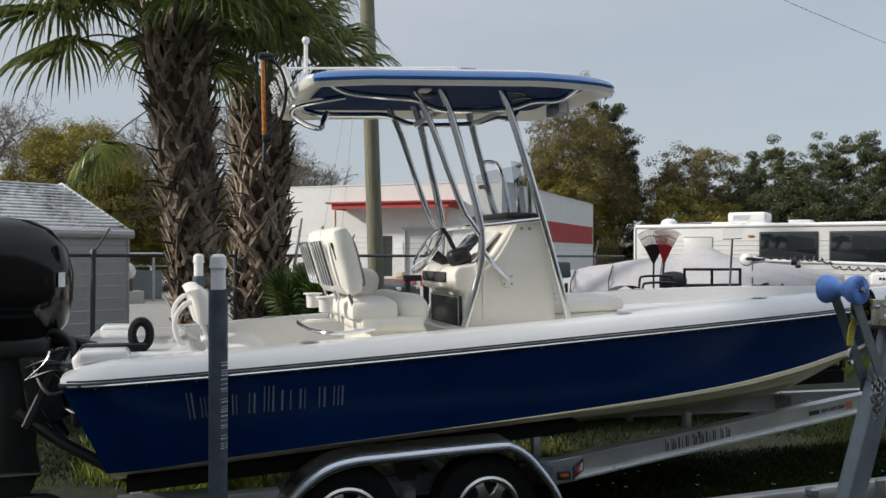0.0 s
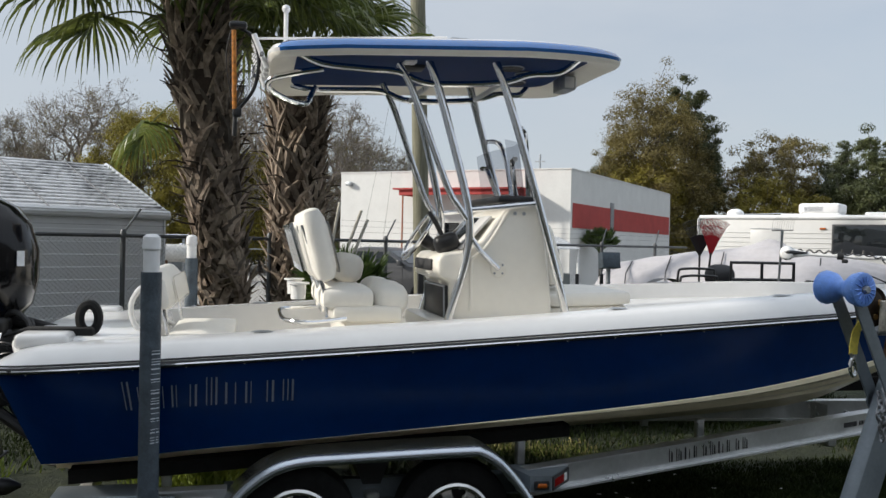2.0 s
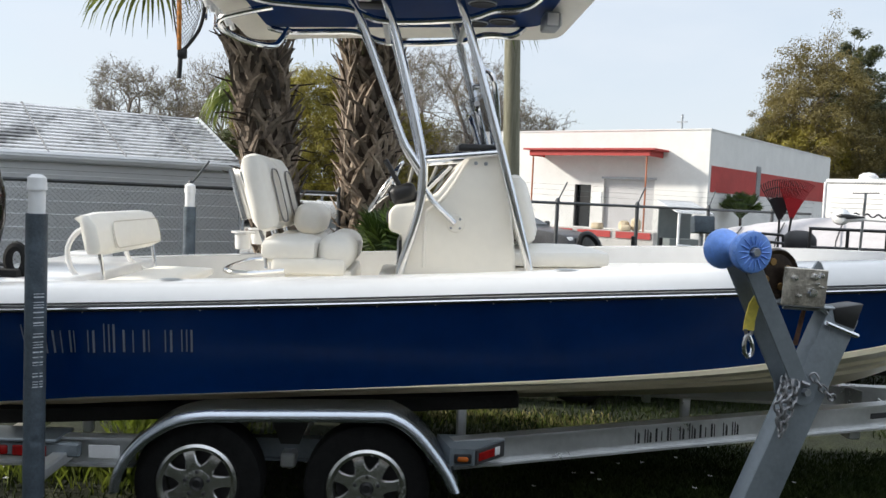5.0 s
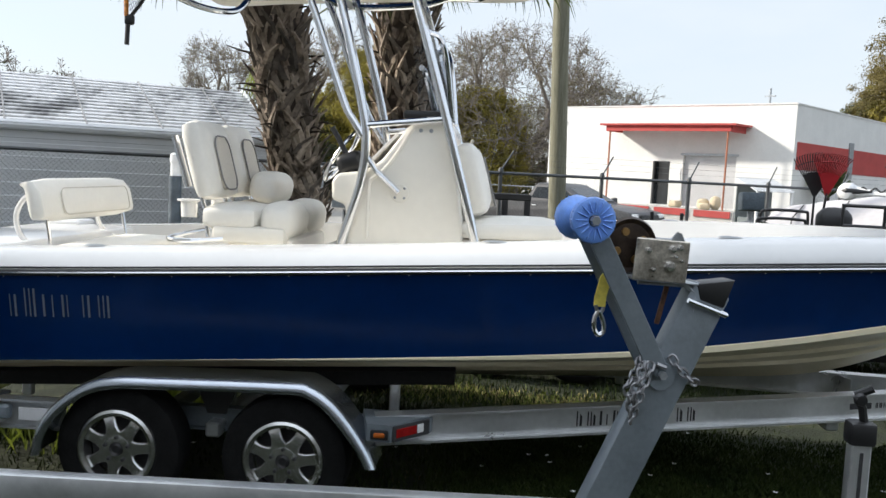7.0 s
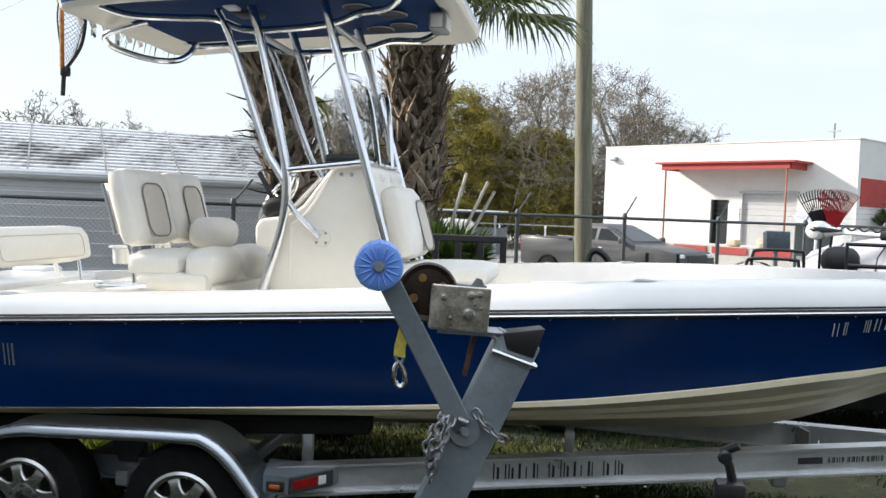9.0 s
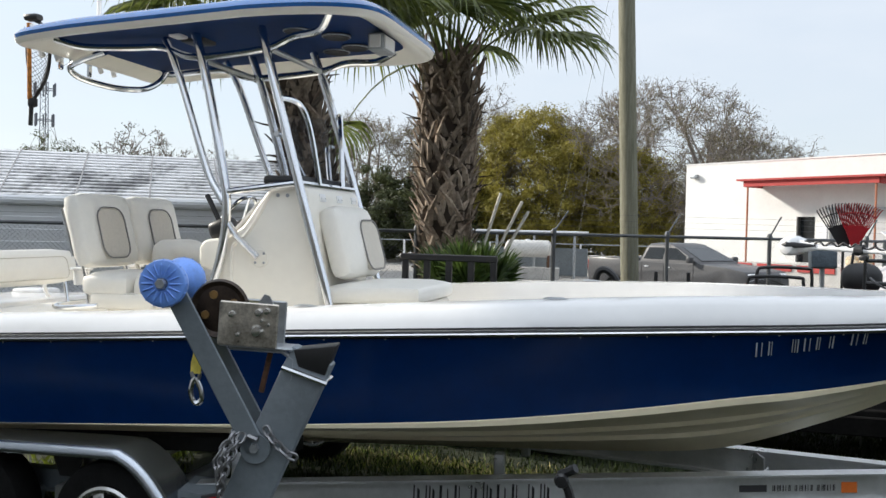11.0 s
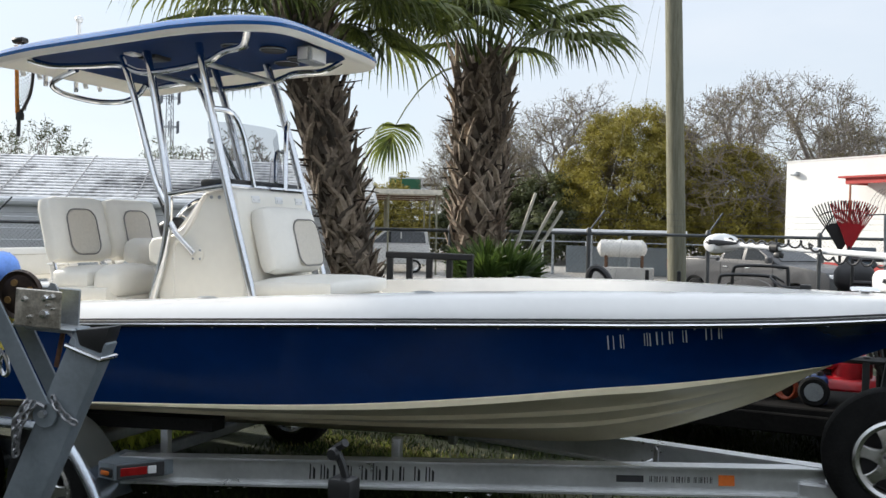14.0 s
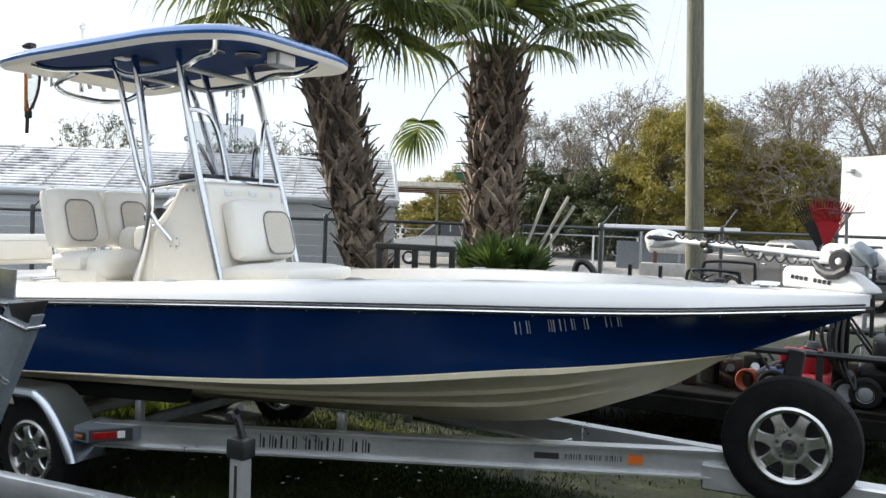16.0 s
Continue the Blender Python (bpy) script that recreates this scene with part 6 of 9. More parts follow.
def build_top_gear():
    # antennas, mast light, aft rod rack and landing net on the hardtop
    bpart("antenna", bm_tube([(-1.14, C - 0.05, 3.115), (0.08, C - 0.32, 3.145)], 0.010, 8, radii=[0.007, 0.011]), M_PVC, "white whip antenna laid flat")
    mast = bpart("mast_light", bm_tube([(-0.93, C - 0.05, 3.10), (-0.93, C - 0.05, 3.31)], 0.014, 8), M_PVC, "white stern light on a short mast")
    bpart("globe", bm_lathe([(0, 0.05), (0.022, 0.04), (0.028, 0.02), (0.02, 0)], 12, Matrix.Translation((-0.93, C - 0.05, 3.30))), M_PVC, parent=mast)
    bpart("antenna_base", bm_box(0.13, 0.05, 0.05, (0.16, C - 0.33, 3.125), 0.018, 2), M_STEEL)
    bpart("gps_puck", bm_lathe([(0, 0.16), (0.03, 0.15), (0.035, 0.12), (0.01, 0.11), (0.012, 0.0)], 12, Matrix.Translation((-0.35, C + 0.4, 3.12))), M_BLACK)
    for y in (-0.42, -0.28, -0.14, 0.14, 0.28):
        bpart("rod_holder", bm_tube([(-1.05, C + y, 2.86), (-1.13, C + y, 3.06)], 0.017, 10), M_PVC)
    bpart("rack_bar", bm_tube([(-1.08, C - 0.5, 2.93), (-1.08, C + 0.4, 2.93)], 0.014, 8), M_ALU)
    # flood lamp, speakers, small lamps on the underside
    fl = bpart("flood_lamp", bm_box(0.10, 0.20, 0.10, (1.0, C + 0.0, 2.955), 0.012, 2), M_STEEL, "square flood lamp")
    bpart("lens", bm_box(0.012, 0.17, 0.075, (1.055, C, 2.955), 0.006, 2), M_PVC, parent=fl)
    bpart("lens", bm_box(0.07, 0.01, 0.075, (1.0, C - 0.105, 2.955), 0.006, 2), M_PVC, parent=fl)
    for x, y in ((0.72, -0.02), (0.55, -0.2), (0.72, 0.3), (0.55, 0.4)):
        sp = bpart("speaker", bm_lathe([(0.0, -0.012), (0.06, -0.014), (0.075, -0.02), (0.085, -0.012), (0.088, 0.0)], 24, Matrix.Translation((x, C + y, hardtop_z(x) - 0.012))), M_DARKT, "round dark flush speaker")
        bpart("trim_ring", bm_tube([(x + 0.084 * math.cos(q), C + y + 0.084 * math.sin(q), hardtop_z(x) - 0.022) for q in (2 * math.pi * k / 28 for k in range(28))], 0.005, 6, closed=True), M_STEEL, parent=sp)
    bpart("radio_box", bm_box(0.16, 0.16, 0.07, (-0.12, C - 0.18, 2.99), 0.015, 2), M_BLACK)
    bpart("courtesy_lamp", bm_box(0.08, 0.10, 0.05, (-0.16, C - 0.34, 2.985), 0.012, 2), M_PVC)
    for y in (-0.16, 0.12):
        bpart("rail_clip", bm_box(0.03, 0.03, 0.10, (-1.13, C + y, 2.88), 0.008, 1), M_ALU)


build_top_gear()


def build_net():
    net = empty("landing_net", (-1.21, C - 0.3, 2.4))
    tagged(net, "landing net with an orange handle hung from the hardtop", "landing net")
    inv = Matrix.Translation((1.21, -C + 0.3, -2.4))
    y = C - 0.30

    def np_(name, bm, m, label=""):
        bm.transform(inv)
        return part(name, bm, m, net, label)
    np_("hoop", bm_tube([(-1.232, y, 2.61), (-1.19, y, 2.65), (-1.125, y, 2.75), (-1.10, y, 2.87), (-1.105, y, 2.98), (-1.15, y, 3.08), (-1.22, y, 3.12)], 0.011, 8, smooth=5), M_BLACK)
    np_("hoop", bm_tube([(-1.242, y + 0.02, 2.62), (-1.275, y + 0.02, 2.78), (-1.295, y + 0.02, 2.95), (-1.27, y + 0.02, 3.10)], 0.005, 6, smooth=4), M_BLACK)
    np_("handle", bm_tube([(-1.238, y - 0.01, 2.62), (-1.25, y - 0.01, 3.10)], 0.014, 8), mat("orange_handle", (0.42, 0.15, 0.015), 0.5, 0, 0.5, 45), "orange handle")
    np_("yoke", bm_box(0.055, 0.04, 0.06, (-1.222, y, 2.60), 0.012, 2), M_BLACK)
    np_("grip", bm_tube([(-1.232, y, 2.59), (-1.237, y, 2.455)], 0.014, 10), M_BLACK)
    web = bmesh.new()

    def bag(u, v):
        z = 2.66 + 0.42 * v
        xr = -1.185 + 0.085 * math.sin(min(1.0, v * 1.35) * math.pi / 2)
        xl = -1.25 - 0.045 * v
        return (xl + (xr - xl) * u, y + 0.09 * math.sin(math.pi * u) * (0.4 + 0.6 * v) * (1 if v < 0.9 else 0.5), z - 0.03 * math.sin(math.pi * u))
    for k in range(-9, 14):
        for sgn in (1, -1):
            pts = [bag(u if sgn > 0 else 1 - u, (k + 7 * u) / 14) for u in (q / 6 for q in range(7)) if 0 <= (k + 7 * u) / 14 <= 1]
            if len(pts) > 1:
                bm_tube(pts, 0.0018, 3, web, caps=False)
    w = np_("netting", web, M_DARKT)
    w["kind"] = "stuff"
    np_("head_cap", bm_box(0.11, 0.07, 0.045, (-1.225, y, 3.135), 0.02, 2), M_BLACK)


build_net()


def build_trolling_motor():
    """Stowed on the foredeck, its shaft lying across to the far side; local x runs along the shaft towards the bow."""
    tm = empty("trolling_motor", (4.60, 0.156, 1.56), -33.8)
    tagged(tm, "white bow-mount electric trolling motor stowed on the foredeck", "trolling motor")
    inv = tm.matrix_world.inverted()

    def tp(name, bm, m, label="", parent=None, **kw):
        return part(name, bm, m, parent or tm, label, **kw)
    b = tp("mount", bm_prism([(-0.31, 0.012), (-0.315, 0.10), (-0.295, 0.135), (-0.06, 0.14), (0.08, 0.118), (0.20, 0.045), (0.205, 0.012)], -0.085, 0.075, 0.022, seg=3), M_WHITE, "white deck mount")
    for k in range(9):
        if k != 4:
            bar = bm_box(0.019, 0.004, 0.022, (-0.235 + 0.029 * k, -0.087, 0.078 - 0.0022 * k), rot=rot(0, 14, 0))
            tp("maker_mark", bar, M_TEXTK, "dark bar of the maker's mark", b)
    tp("underline", bm_box(0.10, 0.004, 0.005, (-0.03, -0.087, 0.047), rot=rot(0, 4, 0)), M_SIDING, "", b)
    tp("base_plate", bm_box(0.34, 0.15, 0.03, (-0.02, -0.01, 0.0), 0.008, 1), M_SIDING, "grey base plate")
    shaft = tp("shaft", bm_tube([(-1.34, 0, 0.245), (0.02, 0, 0.198)], 0.0175, 12), M_PVC, "white shaft")
    tp("collar", bm_tube([(-0.985, 0, 0.233), (-0.935, 0, 0.231)], 0.034, 12), M_BLACK, "black depth collar", shaft)
    tp("collar_knob", bm_box(0.05, 0.05, 0.035, (-0.925, -0.02, 0.187), 0.012, 2), M_BLACK, "", shaft)
    # the head lies square to the shaft, its blunt end towards the near side
    head = bm_tube([(-1.385, -0.098, 0.234), (-1.385, -0.090, 0.236), (-1.385, -0.066, 0.240), (-1.385, -0.02, 0.245), (-1.385, 0.06, 0.248), (-1.385, 0.13, 0.246), (-1.385, 0.175, 0.240), (-1.385, 0.19, 0.236)], 0.06, 20, radii=[0.020, 0.042, 0.056, 0.063, 0.062, 0.052, 0.034, 0.012])
    h = tp("control_head", head, M_WHITE, "rounded white control head")
    tp("shaft_socket", bm_tube([(-1.36, 0, 0.245), (-1.30, 0, 0.245), (-1.22, 0, 0.242)], 0.03, 14, radii=[0.046, 0.036, 0.021]), M_WHITE, "white tapered socket", h)
    tp("head_panel", bm_tube([(-1.405, -0.092, 0.252), (-1.375, -0.094, 0.254), (-1.335, -0.066, 0.250), (-1.28, -0.030, 0.250), (-1.22, -0.018, 0.250)], 0.02, 10, radii=[0.008, 0.018, 0.020, 0.014, 0.006]), M_BLACK, "black control panel", h)
    tp("bracket", bm_prism([(-0.10, 0.16), (-0.085, 0.25), (-0.04, 0.272), (0.08, 0.262), (0.13, 0.215), (0.12, 0.155)], -0.062, 0.055, 0.018, seg=3), M_WHITE, "white swivel bracket")
    tp("bracket_arm", bm_box(0.24, 0.03, 0.02, (-0.16, -0.02, 0.168), 0.006, 1), M_STEEL, "grey lift arm")
    for x, z in ((-0.02, 0.225), (0.05, 0.24)):
        tp("bolt", bm_lathe([(0, 0.008), (0.009, 0.007), (0.012, 0)], 8, Matrix.Translation((x, -0.062, z)) @ Matrix.Rotation(math.radians(90), 4, "X")), M_STEEL)
    hub = bm_lathe([(0.0, 0.012), (0.024, 0.012), (0.026, 0.018), (0.052, 0.018), (0.062, 0.010), (0.064, -0.01), (0.05, -0.02), (0.0, -0.02)], 28, Matrix.Translation((0.055, -0.085, 0.178)) @ Matrix.Rotation(math.radians(90), 4, "X"))
    pr = tp("pulley", hub, M_BLACK, "black pulley with a pale centre")
    tp("pulley_centre", bm_lathe([(0, 0.020), (0.014, 0.020), (0.021, 0.013)], 8, Matrix.Translation((0.055, -0.085, 0.178)) @ Matrix.Rotation(math.radians(90), 4, "X")), M_SIDING, "", pr)
    tp("crescent_arm", bm_tube([(-0.125, -0.085, 0.170), (-0.10, -0.087, 0.163), (-0.065, -0.088, 0.128), (-0.01, -0.088, 0.105), (0.045, -0.088, 0.108), (0.10, -0.086, 0.14)], 0.03, 10, radii=[0.006, 0.014, 0.024, 0.030, 0.028, 0.022], smooth=0), M_BLACK, "black curved lift arm", pr)
    tp("cover", bm_tube([(0.05, -0.02, 0.235), (0.12, -0.03, 0.245), (0.19, -0.03, 0.205), (0.215, -0.03, 0.16)], 0.04, 12, radii=[0.02, 0.045, 0.042, 0.02]), M_GREYP, "dark grey hinge cover")
    pod = tp("motor_pod", bm_tube([(0.13, 0.03, 0.20), (0.18, 0.03, 0.198), (0.44, 0.03, 0.178), (0.50, 0.03, 0.175)], 0.055, 16, radii=[0.03, 0.055, 0.055, 0.022]), M_WHITE, "white motor pod")
    for a in (0.4, 0.4 + math.pi):
        bl = bm_loft([[(0.515 + dx, 0.03 + math.cos(a) * r + dy * math.sin(a), 0.174 + math.sin(a) * r - dy * math.cos(a)) for dx, dy in ((-0.012, -0.035), (0.0, 0.0), (0.012, 0.035), (0.004, 0.0))] for r in (0.02, 0.06, 0.10, 0.13)])
        tp("blade", bl, M_BLACK, "", pod)
    # cord: ripples along the shaft, two loops past the collar, then a wavy run under it
    coil = []
    for k in range(200):
        t = k / 199
        x = -1.30 + 1.16 * t
        zs = 0.243 - 0.035 * (x + 1.26) + 0.0
        if t < 0.28:
            z, y, dx = zs + 0.024 + 0.012 * math.sin(t * 95), -0.012, 0.0
        elif t < 0.50:
            z, y, dx = zs + 0.030 + 0.022 * math.sin(t * 88), -0.014, 0.018 * math.cos(t * 88)
        else:
            f = min(1.0, (t - 0.50) / 0.12)
            z, y, dx = zs + 0.03 - 0.075 * f + 0.017 * math.sin(t * 92), -0.03, 0.010 * math.cos(t * 92)
        coil.append((x + dx, y, z))
    tp("coil_cord", bm_tube(coil, 0.0065, 5), M_BLACK, "black coiled cord")
    lp = [inv @ Vector(q) for q in ((3.86, 0.42, 1.60), (3.80, 0.34, 1.64), (3.80, 0.26, 1.625), (3.86, 0.20, 1.59), (3.95, 0.19, 1.583))]
    tp("loop_cord", bm_tube(lp, 0.006, 6, smooth=6), M_BLACK)
    plug = bm_box(0.06, 0.03, 0.025, (0, 0, 0), 0.008, 2)
    plug.transform(inv @ Matrix.Translation((3.975, 0.19, 1.592)))
    tp("plug", plug, M_BLACK, "black power plug")


build_trolling_motor()


def build_deck_fittings():
    for x in (4.25, 2.2, -1.05, 1.0):
        for sgn in (-1, 1):
            zz = lerp_table(T_RUB, x) + lerp_table(T_CAP, x) + 0.004
            yy = C + sgn * (lerp_table(T_BEAM, x) - 0.20)
            cl = bm_tube([(x - 0.065, yy, zz + 0.020), (x - 0.03, yy, zz + 0.023), (x + 0.03, yy, zz + 0.023), (x + 0.065, yy, zz + 0.020)], 0.007, 8)
            bm_box(0.05, 0.022, 0.022, (x, yy, zz + 0.010), 0.006, 1, bm=cl)
            if x == 4.25:
                bpart("cleat", cl, M_ALU)
            else:
                cl.free()
                bpart("rod_holder_cap", bm_lathe([(0, 0.006), (0.03, 0.006), (0.045, 0.0)], 16, Matrix.Translation((x, yy, zz)) @ Matrix.Diagonal((1.4, 1, 1, 1))), M_STEEL)
    # black strap hoop, hinge cap and steering cover on the aft corner
    bpart("aft_block", bm_box(0.30, 0.26, 0.08, (-2.26, C - 0.86, 1.275), 0.03, 3), M_WHITE)
    bpart("aft_block", bm_box(0.30, 0.26, 0.08, (-2.26, C + 0.86, 1.275), 0.03, 3), M_WHITE)
    hoop = [(-2.05 + 0.055 * math.sin(t), C - 0.72, 1.375 + 0.075 * -math.cos(t)) for t in (2 * math.pi * k / 20 for k in range(20))]
    bpart("strap_loop", bm_tube(hoop, 0.028, 8, closed=True), M_CARPET, "black webbing strap loop")
    bpart("strap_tail", bm_box(0.40, 0.12, 0.045, (-2.21, C - 0.74, 1.305), 0.012, 2), M_CARPET)
    # bow eye, trim stripe rivets along the rub rail
    for sgn in (-1, 1):
        for k in range(24):
            x = -2.3 + 0.29 * k
            bpart("rail_screw", bm_lathe([(0, 0.003), (0.004, 0.0015), (0.0045, 0)], 6, Matrix.Translation((x, C + sgn * (lerp_table(T_BEAM, x) + 0.008), lerp_table(T_RUB, x) - 0.012)) @ Matrix.Rotation(math.radians(90 * -sgn), 4, "X")), M_STEEL)


build_deck_fittings()


def build_outboard():
    ob = empty("outboard_motor", (-2.75, C, 0.5))
    tagged(ob, "black outboard motor on the transom", "outboard motor")
    inv = Matrix.Translation((2.75, -C, -0.5))

    def op(name, bm, m, label="", parent=None):
        bm.transform(inv)
        return part(name, bm, m, parent or ob, label)
    secs = []
    for z, cx, lx, ly in ((1.32, -2.80, 0.30, 0.20), (1.40, -2.80, 0.36, 0.24), (1.55, -2.80, 0.39, 0.26), (1.72, -2.80, 0.39, 0.26), (1.88, -2.81, 0.36, 0.245), (1.99, -2.83, 0.30, 0.21), (2.05, -2.84, 0.20, 0.14), (2.07, -2.85, 0.06, 0.05)):
        secs.append([(cx + lx * math.copysign(abs(math.cos(a)) ** 0.7, math.cos(a)), C + ly * math.copysign(abs(math.sin(a)) ** 0.7, math.sin(a)), z) for a in (2 * math.pi * k / 28 for k in range(28))])
    cowl = op("cowling", bm_loft(secs), M_GLOSSK, "glossy black cowling")
    op("rating_mark", bm_box(0.05, 0.004, 0.09, (-2.46, C - 0.19, 1.68), rot=rot(0, 0, 50)), M_TEXTW, "pale rating mark as a bar", cowl)
    op("lower_cowl", bm_box(0.56, 0.36, 0.16, (-2.80, C, 1.26), 0.05, 3), M_BLACK)
    op("midsection", bm_loft([[(-2.74 + a * sx, C + b * sy, z) for a, b in ((-1, -0.6), (-0.5, -1), (0.5, -1), (1, -0.6), (1, 0.6), (0.5, 1), (-0.5, 1), (-1, 0.6))] for z, sx, sy in ((1.22, 0.17, 0.11), (0.95, 0.14, 0.09), (0.62, 0.12, 0.07), (0.46, 0.15, 0.05))]), M_BLACK)
    op("bracket", bm_box(0.22, 0.34, 0.46, (-2.57, C, 1.02), 0.03, 2, rot(0, -10, 0)), M_BLACK)
    op("cavitation_plate", bm_box(0.48, 0.22, 0.02, (-2.82, C, 0.46), 0.008, 1), M_BLACK)
    op("gearcase", bm_tube([(-2.48, C, 0.27), (-2.56, C, 0.27), (-2.75, C, 0.27), (-2.92, C, 0.27)], 0.06, 12, radii=[0.012, 0.055, 0.06, 0.045]), M_BLACK)
    op("skeg", bm_prism([(-2.60, 0.46), (-2.85, 0.46), (-2.86, 0.16), (-2.80, 0.06), (-2.72, 0.16)], C - 0.02, C + 0.02, 0.006), M_BLACK)
    pr = op("propeller", bm_lathe([(0.0, -0.09), (0.03, -0.08), (0.05, 0.0), (0.045, 0.09)], 16, Matrix.Translation((-2.98, C, 0.27)) @ Matrix.Rotation(math.radians(90), 4, "Y")), M_STEEL, "steel propeller")
    for k in range(3):
        a = 2 * math.pi * k / 3
        bl = bm_loft([[(-2.98 + dx * (1 - t * 0.3), C + math.cos(a) * r + sy * math.sin(a), 0.27 + math.sin(a) * r - sy * math.cos(a)) for dx, sy in ((-0.05, -0.05), (-0.005, 0.0), (0.05, 0.05), (0.0, 0.012))] for t, r in ((0, 0.04), (0.4, 0.10), (0.8, 0.16), (1, 0.18))])
        op("blade", bl, M_STEEL, parent=pr)
    for k, y in enumerate((-0.08, 0.0, 0.07)):
        op("hose", bm_tube([(-2.62, C + y, 1.28), (-2.50, C + y - 0.1, 1.36 - 0.05 * k), (-2.40, C + y - 0.16, 1.30), (-2.38, C + y - 0.2, 1.2)], 0.018, 8, smooth=6), M_BLACK, "black control hose")
    op("steering_tube", bm_tube([(-2.62, C - 0.02, 1.30), (-2.42, C - 0.12, 1.29), (-2.26, C - 0.2, 1.26)], 0.032, 10, smooth=5), M_BLACK, "black steering tube")
    op("transom_saver", bm_tube([(-2.72, C - 0.12, 0.86), (-2.45, C - 0.16, 0.66), (-2.05, C - 0.20, 0.42)], 0.036, 10), M_BLACK, "black transom saver bar")
    for y in (-0.17, 0.17):
        op("clamp_arm", bm_box(0.05, 0.03, 0.52, (-2.56, C + y, 1.0), 0.01, 1, rot(0, 24, 0)), M_DARKT, "dark clamp bracket arm")
        op("trim_ram", bm_tube([(-2.45, C + y * 0.5, 0.66), (-2.68, C + y * 0.5, 1.08)], 0.022, 10), M_DARKT, "dark trim ram")
    op("engine_pan", bm_box(0.50, 0.32, 0.05, (-2.79, C, 1.345), 0.02, 2), M_STEEL, "grey seam under the cowling")
    op("jack_plate", bm_box(0.08, 0.34, 0.34, (-2.36, C - 0.05, 0.93), 0.02, 2), M_DARKT)
    op("steel_line", bm_tube([(-2.62, C - 0.4, 1.10), (-2.52, C - 0.45, 1.20), (-2.50, C - 0.42, 1.26)], 0.006, 8, smooth=5), M_ALU)
    rh = random.Random(8)
    for k in range(9):
        a = Vector((-2.60 + rh.uniform(-0.1, 0.08), C + rh.uniform(-0.24, 0.1), rh.uniform(0.95, 1.3)))
        b = Vector((-2.36 + rh.uniform(-0.04, 0.06), C + rh.uniform(-0.38, 0.0), rh.uniform(0.80, 1.16)))
        mid = a.lerp(b, 0.5) + Vector((rh.uniform(-0.1, 0.1), -0.10, rh.uniform(-0.14, 0.16)))
        op("cable", bm_tube([a, mid, b], rh.uniform(0.007, 0.014), 7, smooth=6), M_BLACK, "black rigging cable")


build_outboard()

# trailer marks
u = (Vector((3.95, -0.045 + C * 0, 0)) - Vector((0.62, -0.97, 0))).normalized()
RAIL = lambda s: Vector((0.62, C - 0.97, 0)) + Vector((3.33, 0.925, 0)).normalized() * s + Vector((0, 0, 0.388 + 0.037 * s))


def rail_face(s, up):
    d = Vector((3.33, 0.925, 0)).normalized()
    n = Vector((d.y, -d.x, 0))
    return RAIL(s) + n * 0.0085 + Vector((0, 0, up))


d_rail = (rail_face(2, 0) - rail_face(1, 0)).normalized()
letter_bars("maker_mark", rail_face(0.875, 0.052), d_rail, (0, 0, 1), 0.73, 0.078, 10, M_TEXTK, trailer, "black bar of the maker's mark", TM)
letter_bars("maker_mark", rail_face(2.72, 0.075), d_rail, (0, 0, 1), 0.34, 0.03, 12, M_TEXTK, trailer, "small black bar of the maker's mark", TM, tall=())
for s0, s1, mm in ((2.56, 2.70, M_DARKT), (3.08, 3.16, M_ORANGE)):
    b = bm_box(s1 - s0, 0.002, 0.035 if mm is M_DARKT else 0.055, (0, 0, 0))
    m4 = d_rail.to_track_quat("X", "Z").to_matrix().to_4x4()
    m4.translation = rail_face((s0 + s1) / 2, 0.09)
    b.transform(m4)
    tpart("sticker", b, mm)
for sgn in (-1, 1):
    q = Matrix.Translation((-1.585, C + sgn * 1.40, 0)) @ Matrix.Rotation(math.radians(-50), 4, "Z")
    for k in range(10):
        own = bmesh.new()
        for dx, dz, sx, sz, tilt in STROKES[(k * 5 + 2) % 4]:
            bm_box(0.0016, sz * 0.046, sx * 0.05, (0.0493, (dz - 0.5) * 0.046, -dx * 0.05), rot=rot(-tilt, 0, 0), bm=own)
        own.transform(q @ Matrix.Translation((0, 0, 1.28 - 0.047 * k)))
        tpart("maker_mark", own, M_TEXTW, "pale bar of the maker's mark down the sleeve", smooth=False)

# ---- empty trailer in front: rails, winch post, jack ----
near = empty("empty_boat_trailer", (1.5, -2.2, 0))
tagged(near, "empty galvanised boat trailer with a winch post and blue bow rollers", "trailer")
NM = Matrix.Translation((-1.5, 2.2, 0))


TURN_POST = [Matrix()]


def npart(name, bm, material, label="", parent=None, **kw):
    bm.transform(NM @ TURN_POST[0])
    return part(name, bm, material, parent or near, label, **kw)


def cbeam(a, b, h, w, material, name, label=""):
    a, b = Vector(a), Vector(b)
    L = (b - a).length
    bm = bm_box(L, w, h, (L / 2, 0, -h / 2), 0.006, 2)
    bm.transform(Matrix.Translation(a) @ (b - a).to_track_quat("X", "Z").to_matrix().to_4x4())
    return npart(name, bm, material, label)


